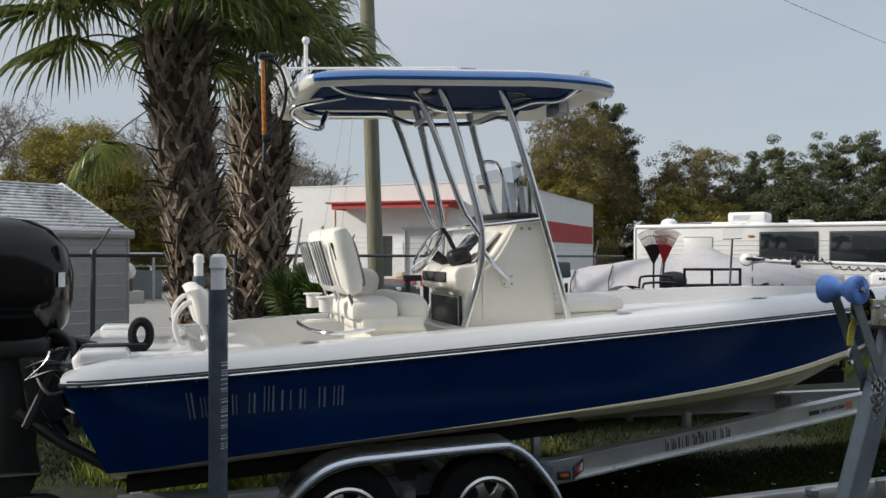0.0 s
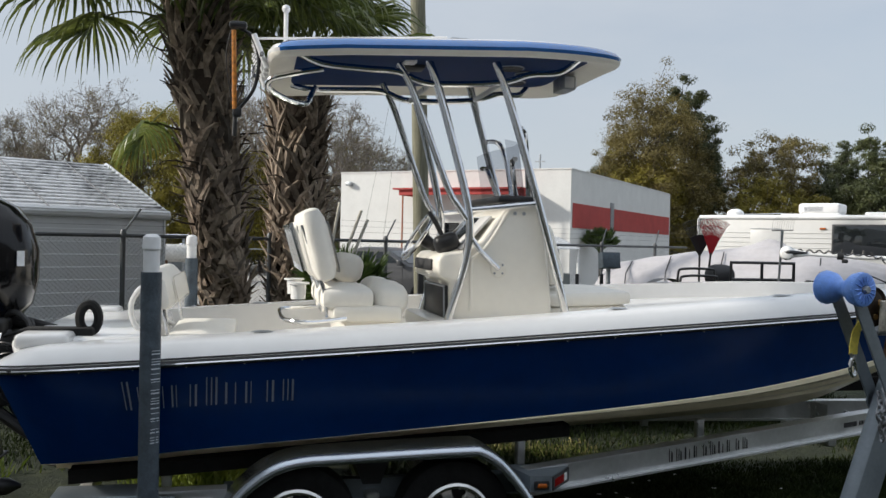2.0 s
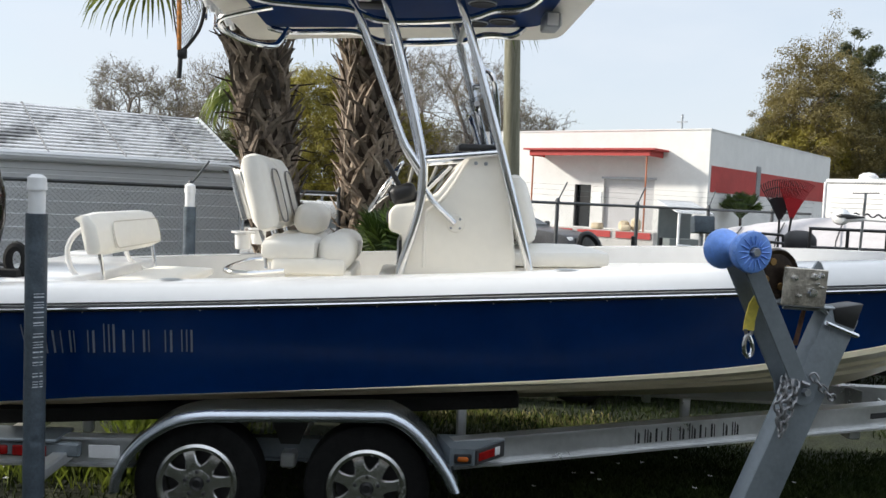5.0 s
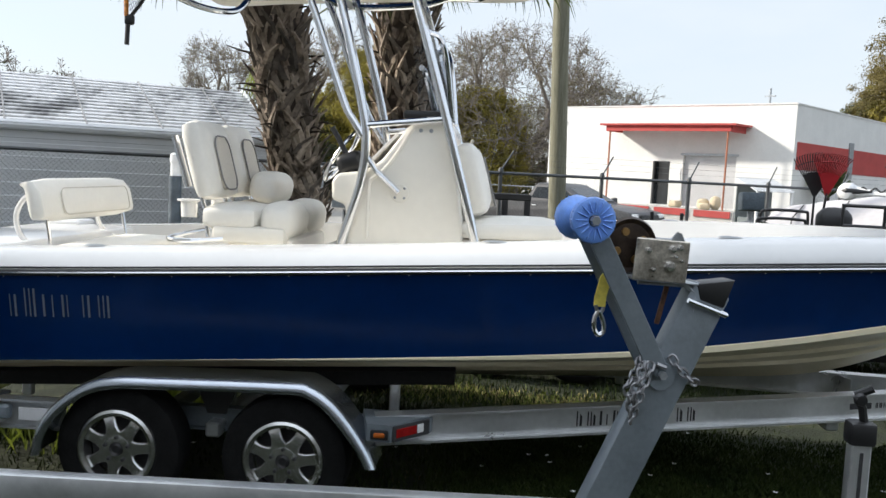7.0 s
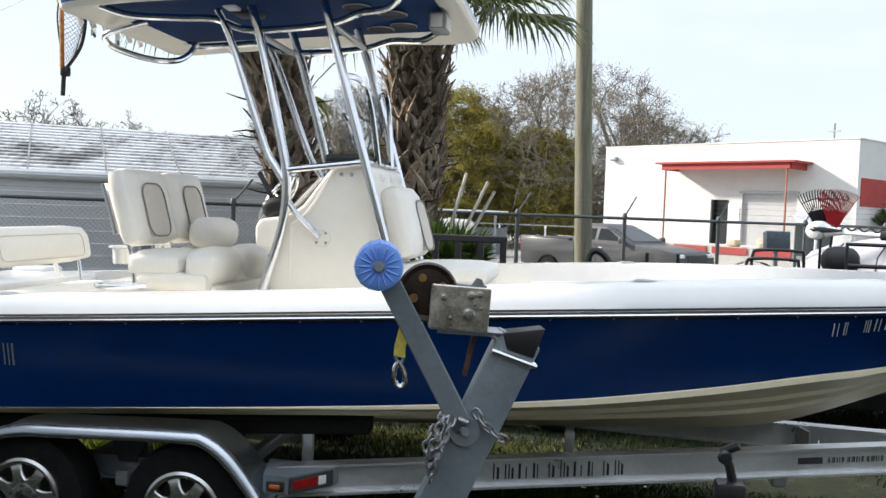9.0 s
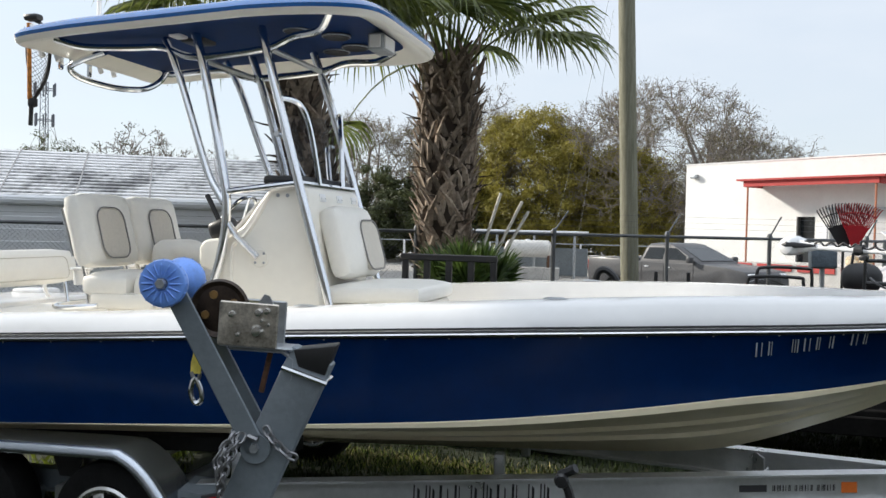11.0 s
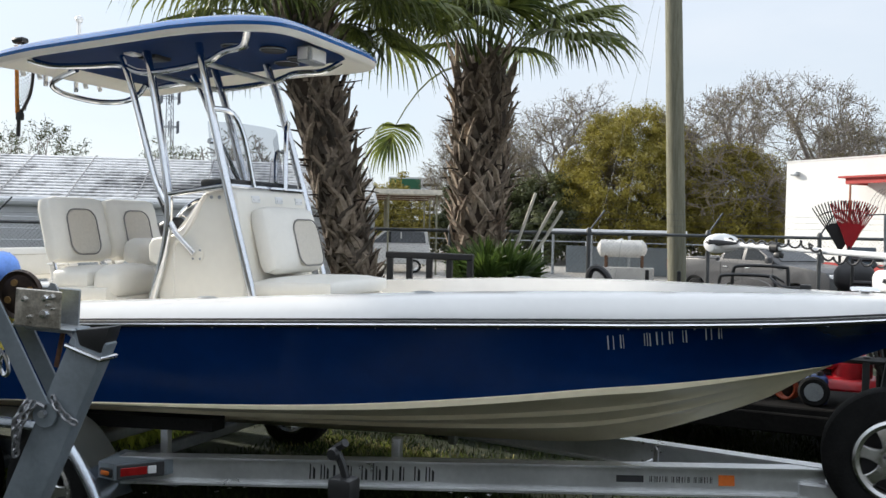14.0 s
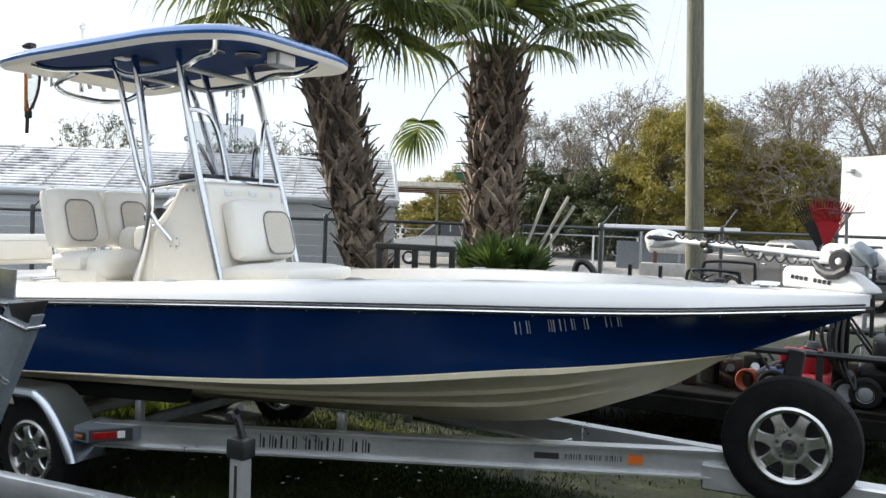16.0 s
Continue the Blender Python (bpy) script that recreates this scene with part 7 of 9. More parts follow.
cbeam((-5.4, -2.375, 0.50), (3.3, -1.84, 0.50), 0.13, 0.075, M_ALUB, "far_rail", "aluminium trailer rail")
cbeam((-5.4, -3.39, 0.50), (1.0, -3.12, 0.50), 0.13, 0.075, M_ALUB, "near_rail", "aluminium trailer rail")
cbeam((1.0, -3.12, 0.50), (3.2, -1.98, 0.50), 0.13, 0.075, M_ALUB, "near_rail", "aluminium trailer rail")
cbeam((1.20, -3.02, 0.42), (1.24, -1.98, 0.42), 0.10, 0.07, M_STEEL, "cross_member")
cbeam((-1.4, -3.2, 0.40), (-1.36, -2.12, 0.40), 0.10, 0.07, M_STEEL, "cross_member")
for x in (-4.9, -4.1):
    for y in (-2.38, -3.46):
        w = add_wheel((x, y - (0.0 if y < -3 else -0.42), 0.333), parent=near)
        w.matrix_parent_inverse = NM
npart("axle", bm_box(0.07, 1.2, 0.07, (-4.1, -2.9, 0.33), 0.01, 1), M_STEEL)
npart("tongue", bm_box(1.3, 0.08, 0.10, (3.75, -1.86, 0.44), 0.008, 1), M_ALUB)

PY = -2.60
# the winch post stands square to the trailer, which is turned a little
TURN_POST[0] = Matrix.Translation((1.55, PY, 0)) @ Matrix.Rotation(radians(13), 4, "Z") @ Matrix.Translation((-1.55, -PY, 0))
A, B_ = Vector((1.225, PY, 0.38)), Vector((1.712, PY, 1.475))
ax = (B_ - A).normalized()
post = bm_box(0.135, 0.075, (B_ - A).length, (0, 0, (B_ - A).length / 2), 0.008, 2)
post.transform(Matrix.Translation(A) @ Matrix.Rotation(math.atan2(ax.x, ax.z), 4, "Y"))
wp = npart("winch_post", post, M_GREYP, "grey steel winch post leaning back")
npart("post_cap", bm_prism([(1.655, 1.492), (1.785, 1.508), (1.752, 1.415), (1.67, 1.44)], PY - 0.042, PY + 0.042, 0.006), M_BLACK, "black plastic post cap", wp)
npart("u_bolt", bm_tube([(1.625, PY - 0.05, 1.44), (1.755, PY - 0.05, 1.395), (1.755, PY + 0.05, 1.395)], 0.009, 8), M_ALU, "", wp)
for s in (-1, 1):
    arm = bm_box(0.066, 0.009, 0.55, (0, 0, 0.27), 0.003, 1)
    bm_lathe([(0, 0.0045), (0.044, 0.0045), (0.046, 0.0), (0.044, -0.0045), (0, -0.0045)], 24, Matrix.Rotation(math.radians(90), 4, "X"), arm)
    d = Vector((1.30, 0, 1.66)) - Vector((1.55, 0, 1.20))
    arm.transform(Matrix.Translation((1.55, PY + s * 0.052, 1.195)) @ Matrix.Rotation(math.atan2(d.x, d.z), 4, "Y"))
    npart("roller_arm", arm, M_GREYP, "flat steel roller arm", wp)
npart("arm_bolt", bm_tube([(1.55, PY - 0.075, 1.20), (1.55, PY + 0.075, 1.20)], 0.014, 6), M_STEEL, "", wp)
# bow rollers: a double bell on one spindle
prof = [(0.018, -0.100), (0.056, -0.104), (0.068, -0.098), (0.0715, -0.082), (0.064, -0.052), (0.044, -0.026), (0.034, -0.010), (0.034, 0.010), (0.044, 0.026), (0.064, 0.052), (0.0715, 0.082), (0.068, 0.098), (0.056, 0.104), (0.018, 0.100)]
rm = Matrix.Translation((1.280, PY - 0.005, 1.682)) @ Matrix.Rotation(math.radians(90), 4, "X") 
ro = npart("bow_roller", bm_lathe(prof, 32, rm), M_ROLLER, "flared translucent blue bow roller", wp)
for k in range(16):
    a = 2 * math.pi * k / 16
    for s in (-1, 1):
        q = [rm @ Vector((r * math.cos(a), r * math.sin(a), s * z)) for r, z in ((0.026, 0.104), (0.054, 0.106), (0.0712, 0.088))]
        npart("fin", bm_tube(q, 0.0028, 4), M_ROLLER, "", ro)
npart("spindle", bm_tube([rm @ Vector((0, 0, -0.114)), rm @ Vector((0, 0, 0.114))], 0.011, 10), M_STEEL, "", ro)
for s in (-1, 1):
    npart("nut", bm_lathe([(0.0, 0.008), (0.014, 0.008), (0.018, 0.0), (0.018, -0.006)], 6, rm @ Matrix.Translation((0, 0, s * 0.110)) @ Matrix.Rotation(0 if s > 0 else math.pi, 4, "X")), M_STEEL, "", ro)
# winch
M_BRASS = mat("dull_brass", (0.38, 0.23, 0.09), 0.4, 0.8, 0.2, 30.0)
M_GEAR = mat("oily_dark_steel", (0.045, 0.03, 0.022), 0.4, 0.5, 0.4, 18.0)
wi = npart("winch", bm_box(0.178, 0.008, 0.132, (1.523, PY - 0.055, 1.564), 0.006, 1, rot(0, 3, 0)), mat("stained_zinc", (0.50, 0.46, 0.40), 0.38, 0.8, 0.45, 14, 0.1, 60, rvar=0.12), "stained zinc winch frame", wp)
npart("side_plate", bm_box(0.178, 0.008, 0.132, (1.523, PY + 0.055, 1.564), 0.006, 1, rot(0, 3, 0)), M_STEEL, "", wi)
npart("floor_plate", bm_box(0.22, 0.11, 0.008, (1.545, PY, 1.497), 0.003, 1, rot(0, 3, 0)), M_STEEL, "", wi)
npart("lug", bm_prism([(1.545, 1.62), (1.57, 1.655), (1.585, 1.65), (1.60, 1.62)], PY - 0.054, PY - 0.046), M_STEEL, "", wi)
gear = npart("gear", bm_lathe([(0.0, 0.006), (0.022, 0.010), (0.070, 0.004), (0.084, 0.012), (0.090, 0.0), (0.084, -0.012), (0.0, -0.006)], 40, Matrix.Translation((1.428, PY - 0.02, 1.605)) @ Matrix.Rotation(math.radians(90), 4, "X")), M_GEAR, "dark toothed winch gear", wi)
for k in range(4):
    a = k * 1.57 + 0.4
    npart("gear_hole", bm_lathe([(0, 0.010), (0.012, 0.010), (0.014, 0.004)], 12, Matrix.Translation((1.428 + 0.046 * math.cos(a), PY - 0.022, 1.605 + 0.046 * math.sin(a))) @ Matrix.Rotation(math.radians(90), 4, "X")), M_BRASS, "", gear)
npart("drum", bm_tube([(1.50, PY - 0.045, 1.585), (1.50, PY + 0.045, 1.585)], 0.032, 16), M_YELLOW, "", wi)
for dx, dz, r in ((-0.05, 0.03, 0.012), (0.03, 0.035, 0.014), (0.055, 0.04, 0.012), (0.025, -0.02, 0.02), (-0.03, -0.03, 0.008), (0.06, 0.0, 0.006), (0.04, 0.012, 0.006)):
    npart("bolt", bm_lathe([(0, 0.014), (r * 0.7, 0.013), (r, 0.0)], 8, Matrix.Translation((1.525 + dx, PY - 0.059, 1.565 + dz)) @ Matrix.Rotation(math.radians(90), 4, "X")), M_ALU, "", wi)
npart("bracket", bm_tube([(1.46, PY - 0.03, 1.492), (1.62, PY - 0.03, 1.485), (1.655, PY - 0.03, 1.46), (1.65, PY - 0.03, 1.40)], 0.008, 6), M_STEEL, "", wp)
npart("rusty_bar", bm_box(0.016, 0.01, 0.15, (1.565, PY + 0.01, 1.425), 0.002, 1, rot(0, 12, 0)), M_RUST, "", wp)
strap = bm_loft([[(x - 0.017, PY + 0.008, z), (x - 0.017, PY + 0.002, z), (x + 0.017, PY - 0.008, z), (x + 0.017, PY - 0.002, z)] for x, z in ((1.45, 1.560), (1.40, 1.545), (1.366, 1.50), (1.352, 1.44), (1.350, 1.405))])
npart("strap", strap, M_YELLOW, "yellow webbing winch strap", wp)
hk = [(1.350, PY + 0.000, 1.392), (1.340, PY + 0.000, 1.375), (1.336, PY + 0.000, 1.35), (1.342, PY + 0.000, 1.325), (1.356, PY + 0.000, 1.314), (1.369, PY + 0.000, 1.326), (1.368, PY + 0.000, 1.35), (1.360, PY + 0.000, 1.372), (1.351, PY + 0.000, 1.388)]
hook = npart("hook", bm_tube(hk, 0.008, 8, smooth=5), M_ALU, "bright snap hook", wp)
npart("shackle", bm_tube([(1.338, PY + 0.000, 1.41), (1.345, PY + 0.000, 1.39), (1.36, PY + 0.000, 1.39), (1.364, PY + 0.000, 1.41)], 0.006, 6, smooth=4), M_CHAIN, "", hook)


def chain(points, parent, r=0.0045, L=0.034, W=0.012):
    """Interlocked oval links along a line."""
    p = spline(points, 24)
    want, acc, prev, k = L * 0.72, 0.0, p[0], 0
    for q in p[1:]:
        acc += (q - prev).length
        if acc >= want:
            acc = 0.0
            d = (q - prev).normalized()
            s = d.cross(Vector((0.3, 1, 0.2))).normalized()
            if k % 2:
                s = d.cross(s)
            loop = [q + d * (L / 2 - W) * (1 if math.cos(t) > 0 else -1) + d * W * math.cos(t) + s * W * math.sin(t) for t in (2 * math.pi * j / 12 for j in range(12))]
            npart("chain_link", bm_tube(loop, r, 5, closed=True), M_CHAIN, "", parent)
            k += 1
        prev = q


ch = npart("safety_chain", bm_tube([(1.53, PY - 0.06, 1.235), (1.56, PY - 0.065, 1.225)], 0.008, 6), M_CHAIN, "galvanised safety chain hung over the post", wp)
chain([(1.575, PY - 0.05, 1.27), (1.60, PY - 0.06, 1.23), (1.65, PY - 0.062, 1.185), (1.68, PY - 0.05, 1.17)], ch)
chain([(1.50, PY - 0.03, 1.265), (1.48, PY - 0.07, 1.22), (1.455, PY - 0.075, 1.15), (1.45, PY - 0.07, 1.08)], ch)
chain([(1.52, PY - 0.05, 1.25), (1.495, PY - 0.075, 1.20), (1.475, PY - 0.085, 1.15), (1.46, PY - 0.08, 1.10), (1.452, PY - 0.07, 1.05)], ch)
chain([(1.50, PY - 0.01, 1.25), (1.462, PY - 0.05, 1.20), (1.44, PY - 0.06, 1.16), (1.45, PY - 0.065, 1.10)], ch)
TURN_POST[0] = Matrix()
# tongue jack
jk = npart("tongue_jack", bm_box(0.075, 0.06, 0.56, (2.43, -2.08, 0.60), 0.006, 1), M_ALUB, "grey tongue jack with a black crank")
npart("jack_cap", bm_box(0.10, 0.085, 0.09, (2.43, -2.08, 0.90), 0.015, 2), M_BLACK, "black cap", jk)
npart("jack_slot", bm_box(0.012, 0.004, 0.5, (2.43, -2.112, 0.58)), M_DARKT, "", jk)
npart("crank", bm_tube([(2.44, -2.08, 0.94), (2.425, -2.09, 1.0), (2.40, -2.09, 1.045)], 0.016, 8), M_BLACK, "", jk)
npart("crank_grip", bm_tube([(2.395, -2.09, 1.045), (2.45, -2.11, 1.08)], 0.016, 8), M_BLACK, "", jk)
npart("crank_hub", bm_lathe([(0, 0.02), (0.02, 0.018), (0.026, 0)], 10, Matrix.Translation((2.405, -2.115, 1.035)) @ Matrix.Rotation(math.radians(90), 4, "X")), M_BLACK, "", jk)
npart("strap_bracket", bm_box(0.05, 0.03, 0.16, (1.83, -2.35, 0.56), 0.004, 1), M_STEEL)
npart("bunk_end", bm_box(0.5, 0.09, 0.05, (1.95, -2.45, 0.54), 0.008, 1, rot(0, -4, 12)), mat("brown_bunk_wood", (0.22, 0.09, 0.04), 0.8, 0, 0.3, 8, 0.2, 40, stretch=(1, 8, 8)), "brown wooden bunk end")
npart("side_box", bm_box(0.06, 0.06, 0.05, (1.60, -2.10, 0.525), 0.01, 1), M_STEEL, "small steel bracket box")

# ---- landscaper's utility trailer behind the boat ----
ut = empty("utility_trailer", (3.0, 3.0, 0))
tagged(ut, "black steel landscaping trailer with racks and tools", "trailer")
UM = Matrix.Translation((-3.0, -3.0, 0))


def upart(name, bm, material, label="", parent=None, **kw):
    bm.transform(UM)
    return part(name, bm, material, parent or ut, label, **kw)


# near-black colour stands in for the shade over the trailer deck
M_DECK = mat("shade_black_board", (0.008, 0.0075, 0.007), 0.9, 0, 0.4, 4.0, 0.2, 30, spec=0.1)
upart("deck", bm_box(5.2, 1.9, 0.06, (3.2, 3.2, 0.52), 0.01, 1), M_DECK, "dark plank deck")
for y in (2.25, 4.15):
    upart("frame_beam", bm_box(5.2, 0.07, 0.15, (3.2, y, 0.425), 0.01, 1), M_DECK)
    upart("side_rail", bm_tube([(0.5, y, 0.95), (5.8, y, 0.95)], 0.03, 8), M_BLACK)
    for x in (0.5, 1.8, 3.1, 4.4, 5.8):
        upart("rail_post", bm_box(0.05, 0.05, 0.46, (x, y, 0.75), 0.005, 1), M_BLACK)
gate = upart("ramp_gate", bm_box(0.86, 0.05, 0.06, (0.84, 2.25, 1.61), 0.008, 1), M_BLACK, "black upright ramp gate")
for k in range(5):
    upart("gate_bar", bm_box(0.055, 0.04, 1.05, (0.45 + 0.197 * k, 2.25, 1.08), 0.006, 1), M_BLACK, "", gate)
upart("corner_post", bm_box(0.11, 0.10, 0.78, (4.535, 2.40, 0.94), 0.012, 1), M_DECK)
for k in range(4):
    upart("post_hose", bm_tube([(4.47 + 0.03 * k, 2.34, 1.30), (4.40 + 0.05 * k, 2.28, 1.12 - 0.05 * k), (4.46 + 0.06 * k, 2.30, 0.92 - 0.07 * k), (4.55 + 0.03 * k, 2.34, 0.80)], 0.014, 6, smooth=6), M_BLACK, "black hose hanging on the post")
rack = upart("trimmer_rack", bm_tube([(4.33, 3.3, 1.0), (4.33, 3.3, 1.67), (5.15, 3.3, 1.67), (5.15, 3.3, 1.0)], 0.022, 8), M_BLACK, "black square-tube tool rack")
upart("rack_shelf", bm_tube([(4.33, 3.3, 1.47), (5.15, 3.3, 1.47)], 0.02, 8), M_BLACK, "", rack)
upart("rack_bar", bm_tube([(4.73, 3.3, 1.0), (4.73, 3.3, 1.67)], 0.018, 8), M_BLACK, "", rack)
for x, y, z in ((3.40, 2.80, 1.60), (3.31, 2.58, 1.53)):
    upart("basket_rail", bm_tube([(x, y, z - 0.30), (x, y, z - 0.05), (x + 0.07, y, z), (x + 0.38, y, z), (x + 0.43, y, z - 0.04), (x + 0.43, y, z - 0.30)], 0.014, 8, smooth=4), M_BLACK, "", rack)
upart("fuel_bag", cushion(0.34, 0.25, 0.24, (4.36, 3.6, 1.50), 0.10), M_DARKT, "dark canvas bag")
upart("mudguard", bm_lathe([(0.30, -0.12), (0.31, 0.12)], 24, Matrix.Translation((3.5, 3.3, 1.17)) @ Matrix.Rotation(math.radians(90), 4, "X")), M_BLACK)
upart("chair_back", bm_tube([(1.98, 3.6, 1.1), (1.98, 3.6, 1.42), (2.05, 3.6, 1.50), (2.15, 3.6, 1.44), (2.22, 3.6, 1.30)], 0.035, 8, smooth=4), M_BLACK)
for x in (2.55, 2.85):
    upart("peg", bm_box(0.035, 0.035, 0.5, (x, 3.6, 1.25), 0.005, 1), M_BLACK)
for x, y in ((0.95, 2.12), (1.75, 2.12)):
    wh = add_wheel((x, y, 0.333), parent=ut)
    wh.matrix_parent_inverse = UM


def build_rake(x, y, z, colour, label, lean, R, half, solid, tines=19):
    """Fan rake head up: solid foot of the fan, slender tines with bent tips, one cross strip."""
    rk = empty("leaf_rake", (x, y, z))
    tagged(rk, label, "rake", group="rakes in the rack")
    part("handle", bm_tube([(-0.01 * lean, 0, -1.1), (0, 0, 0.02)], 0.013, 8), M_BLACK, rk)
    half = math.radians(half)
    arc = [(math.sin(half * u) * solid, math.cos(half * u) * solid) for u in (1, 0.6, 0.2, -0.2, -0.6, -1)]
    h = part("head", bm_prism([(-0.016, 0.0), (0.016, 0.0)] + arc, -0.006, 0.006), colour, rk)
    for k in range(tines):
        a = (k / (tines - 1) * 2 - 1) * half
        p = [Vector((math.sin(a) * r, dy, math.cos(a) * r)) for r, dy in ((solid * 0.93, 0), (R * 0.88, 0), (R * 0.97, -0.012), (R, -0.045))]
        part("tine", bm_tube(p, 0.0055, 4), colour, h)
    part("cross_strip", bm_tube([(math.sin(half * u) * R * 0.8, -0.006, math.cos(half * u) * R * 0.8) for u in (-1, -0.6, -0.2, 0.2, 0.6, 1)], 0.006, 5, smooth=3), colour, h)
    rk.matrix_world = pose(x, y, z, 0, lean, 0)
    return rk


build_rake(4.245, 3.88, 1.74, M_BLACK, "black plastic leaf rake standing head up", 0, 0.45, 33, 0.25)
build_rake(4.315, 3.74, 1.755, M_REDP, "red plastic leaf rake standing head up", 4, 0.43, 27, 0.23)


def build_wire_rake(x, y, z):
    rk = empty("wire_rake", (x, y, z))
    tagged(rk, "thin grey wire rake with curved tines standing head up", "rake", group="rakes in the rack")
    part("handle", bm_tube([(0.05, 0.2, -1.45), (0, 0, 0)], 0.013, 8), M_STEEL, rk)
    h = part("cross_bar", bm_tube([(-0.13, 0, 0.0), (0.13, 0, 0.012)], 0.006, 6), M_FENCE, rk)
    for k in range(10):
        u = -0.125 + 0.25 * k / 9
        part("tine", bm_tube([(u, 0, 0.005), (u + 0.01, 0.01, 0.07), (u + 0.03, 0.0, 0.13), (u + 0.065, -0.03, 0.18), (u + 0.10, -0.05, 0.20)], 0.0014, 4, smooth=3), M_MESHW, h)


build_wire_rake(4.52, 2.6, 2.035)

ebx = empty("equipment_box", (4.60, 7.45, ground_z(4.6, 7.45)))
tagged(ebx, "dark grey equipment box on a steel post", "box")
part("case", bm_box(0.33, 0.16, 0.26, (0, 0, 1.585 - ground_z(4.6, 7.45)), 0.015, 2, rot(-8, 0, 6)), M_SLEEVE, ebx)
part("post", bm_box(0.06, 0.06, 1.5 - ground_z(4.6, 7.45), (0, 0.03, 0.74), 0.008, 1), M_STEEL, ebx)


def build_mower(x, y, z, body, label):
    mw = empty("lawn_mower", (x, y, z))
    tagged(mw, label, "mower")
    part("engine", bm_lathe([(0.0, 0.20), (0.07, 0.195), (0.10, 0.17), (0.135, 0.15), (0.15, 0.10), (0.15, 0.0)], 20, Matrix.Translation((0, 0, 0.22))), body, mw)
    part("starter_cover", bm_lathe([(0.0, 0.05), (0.05, 0.048), (0.075, 0.02), (0.08, 0.0)], 16, Matrix.Translation((0, 0, 0.405))), M_BLACK, mw)
    part("deck", bm_box(0.50, 0.42, 0.10, (0, 0, 0.17), 0.045, 3, taper=0.8), body, mw)
    part("fuel_tank", bm_box(0.13, 0.24, 0.11, (-0.17, 0.0, 0.33), 0.035, 3), body, mw)
    part("pull_handle", bm_tube([(0.05, -0.12, 0.40), (0.02, -0.19, 0.42), (-0.05, -0.19, 0.42)], 0.010, 6, smooth=4), M_BLACK, mw)
    part("muffler", bm_box(0.12, 0.12, 0.10, (0.2, -0.1, 0.36), 0.02, 2), M_STEEL, mw)
    for a in (-0.27, 0.27):
        for b in (-0.25, 0.25):
            w = part("wheel", bm_lathe([(0.03, -0.03), (0.10, -0.03), (0.115, -0.015), (0.115, 0.015), (0.10, 0.03), (0.03, 0.03)], 20, Matrix.Translation((a, b, 0.115)) @ Matrix.Rotation(math.radians(90), 4, "X")), M_RUB, mw)
            part("wheel_disc", bm_lathe([(0.0, 0.032), (0.07, 0.033), (0.075, -0.033), (0, -0.033)], 16, Matrix.Translation((a, b, 0.115)) @ Matrix.Rotation(math.radians(90), 4, "X")), M_STEEL, w)
    part("handlebar", bm_tube([(-0.28, -0.2, 0.2), (-0.75, -0.2, 0.85), (-0.75, 0.2, 0.85), (-0.28, 0.2, 0.2)], 0.012, 8), M_BLACK, mw)


build_mower(4.32, 2.62, 0.55, M_REDP, "red lawn mower on the trailer deck")
build_mower(5.15, 3.0, 0.55, M_DARKT, "dark lawn mower on the trailer deck")
bl = empty("leaf_blower", (3.82, 2.5, 0.55))
tagged(bl, "black leaf blower with an orange coiled hose on the trailer deck", "blower")
M_ORANGEP = mat("orange_plastic", (0.30, 0.05, 0.012), 0.45, 0, 0.1, 12)
part("motor_case", bm_box(0.12, 0.12, 0.16, (0.02, 0.05, 0.10), 0.04, 3), M_GEAR, bl)
for k in range(4):
    ring = [(0.02 + 0.075 * math.cos(a) + 0.012 * k, -0.04 + 0.012 * k, 0.11 + 0.085 * math.sin(a)) for a in (0.4488 * j for j in range(14))]
    part("hose_ring", bm_tube(ring, 0.011, 6, closed=True), M_ORANGEP, bl, "orange hose ring")
part("tube", bm_tube([(0.1, 0, 0.15), (0.3, 0.1, 0.25), (0.6, 0.15, 0.1)], 0.035, 10, smooth=4), M_BLACK, bl)
bc = empty("fuel_can", (4.02, 2.36, 0.55))
tagged(bc, "blue plastic fuel can on the trailer deck", "can")
part("body", bm_box(0.17, 0.14, 0.24, (0.05, 0.1, 0.12), 0.05, 3), mat("blue_plastic", (0.008, 0.035, 0.13), 0.4, 0, 0.1, 12), bc)
part("cap", bm_lathe([(0, 0.03), (0.025, 0.028), (0.028, 0)], 12, Matrix.Translation((0.07, 0.08, 0.235))), M_BLACK, bc)



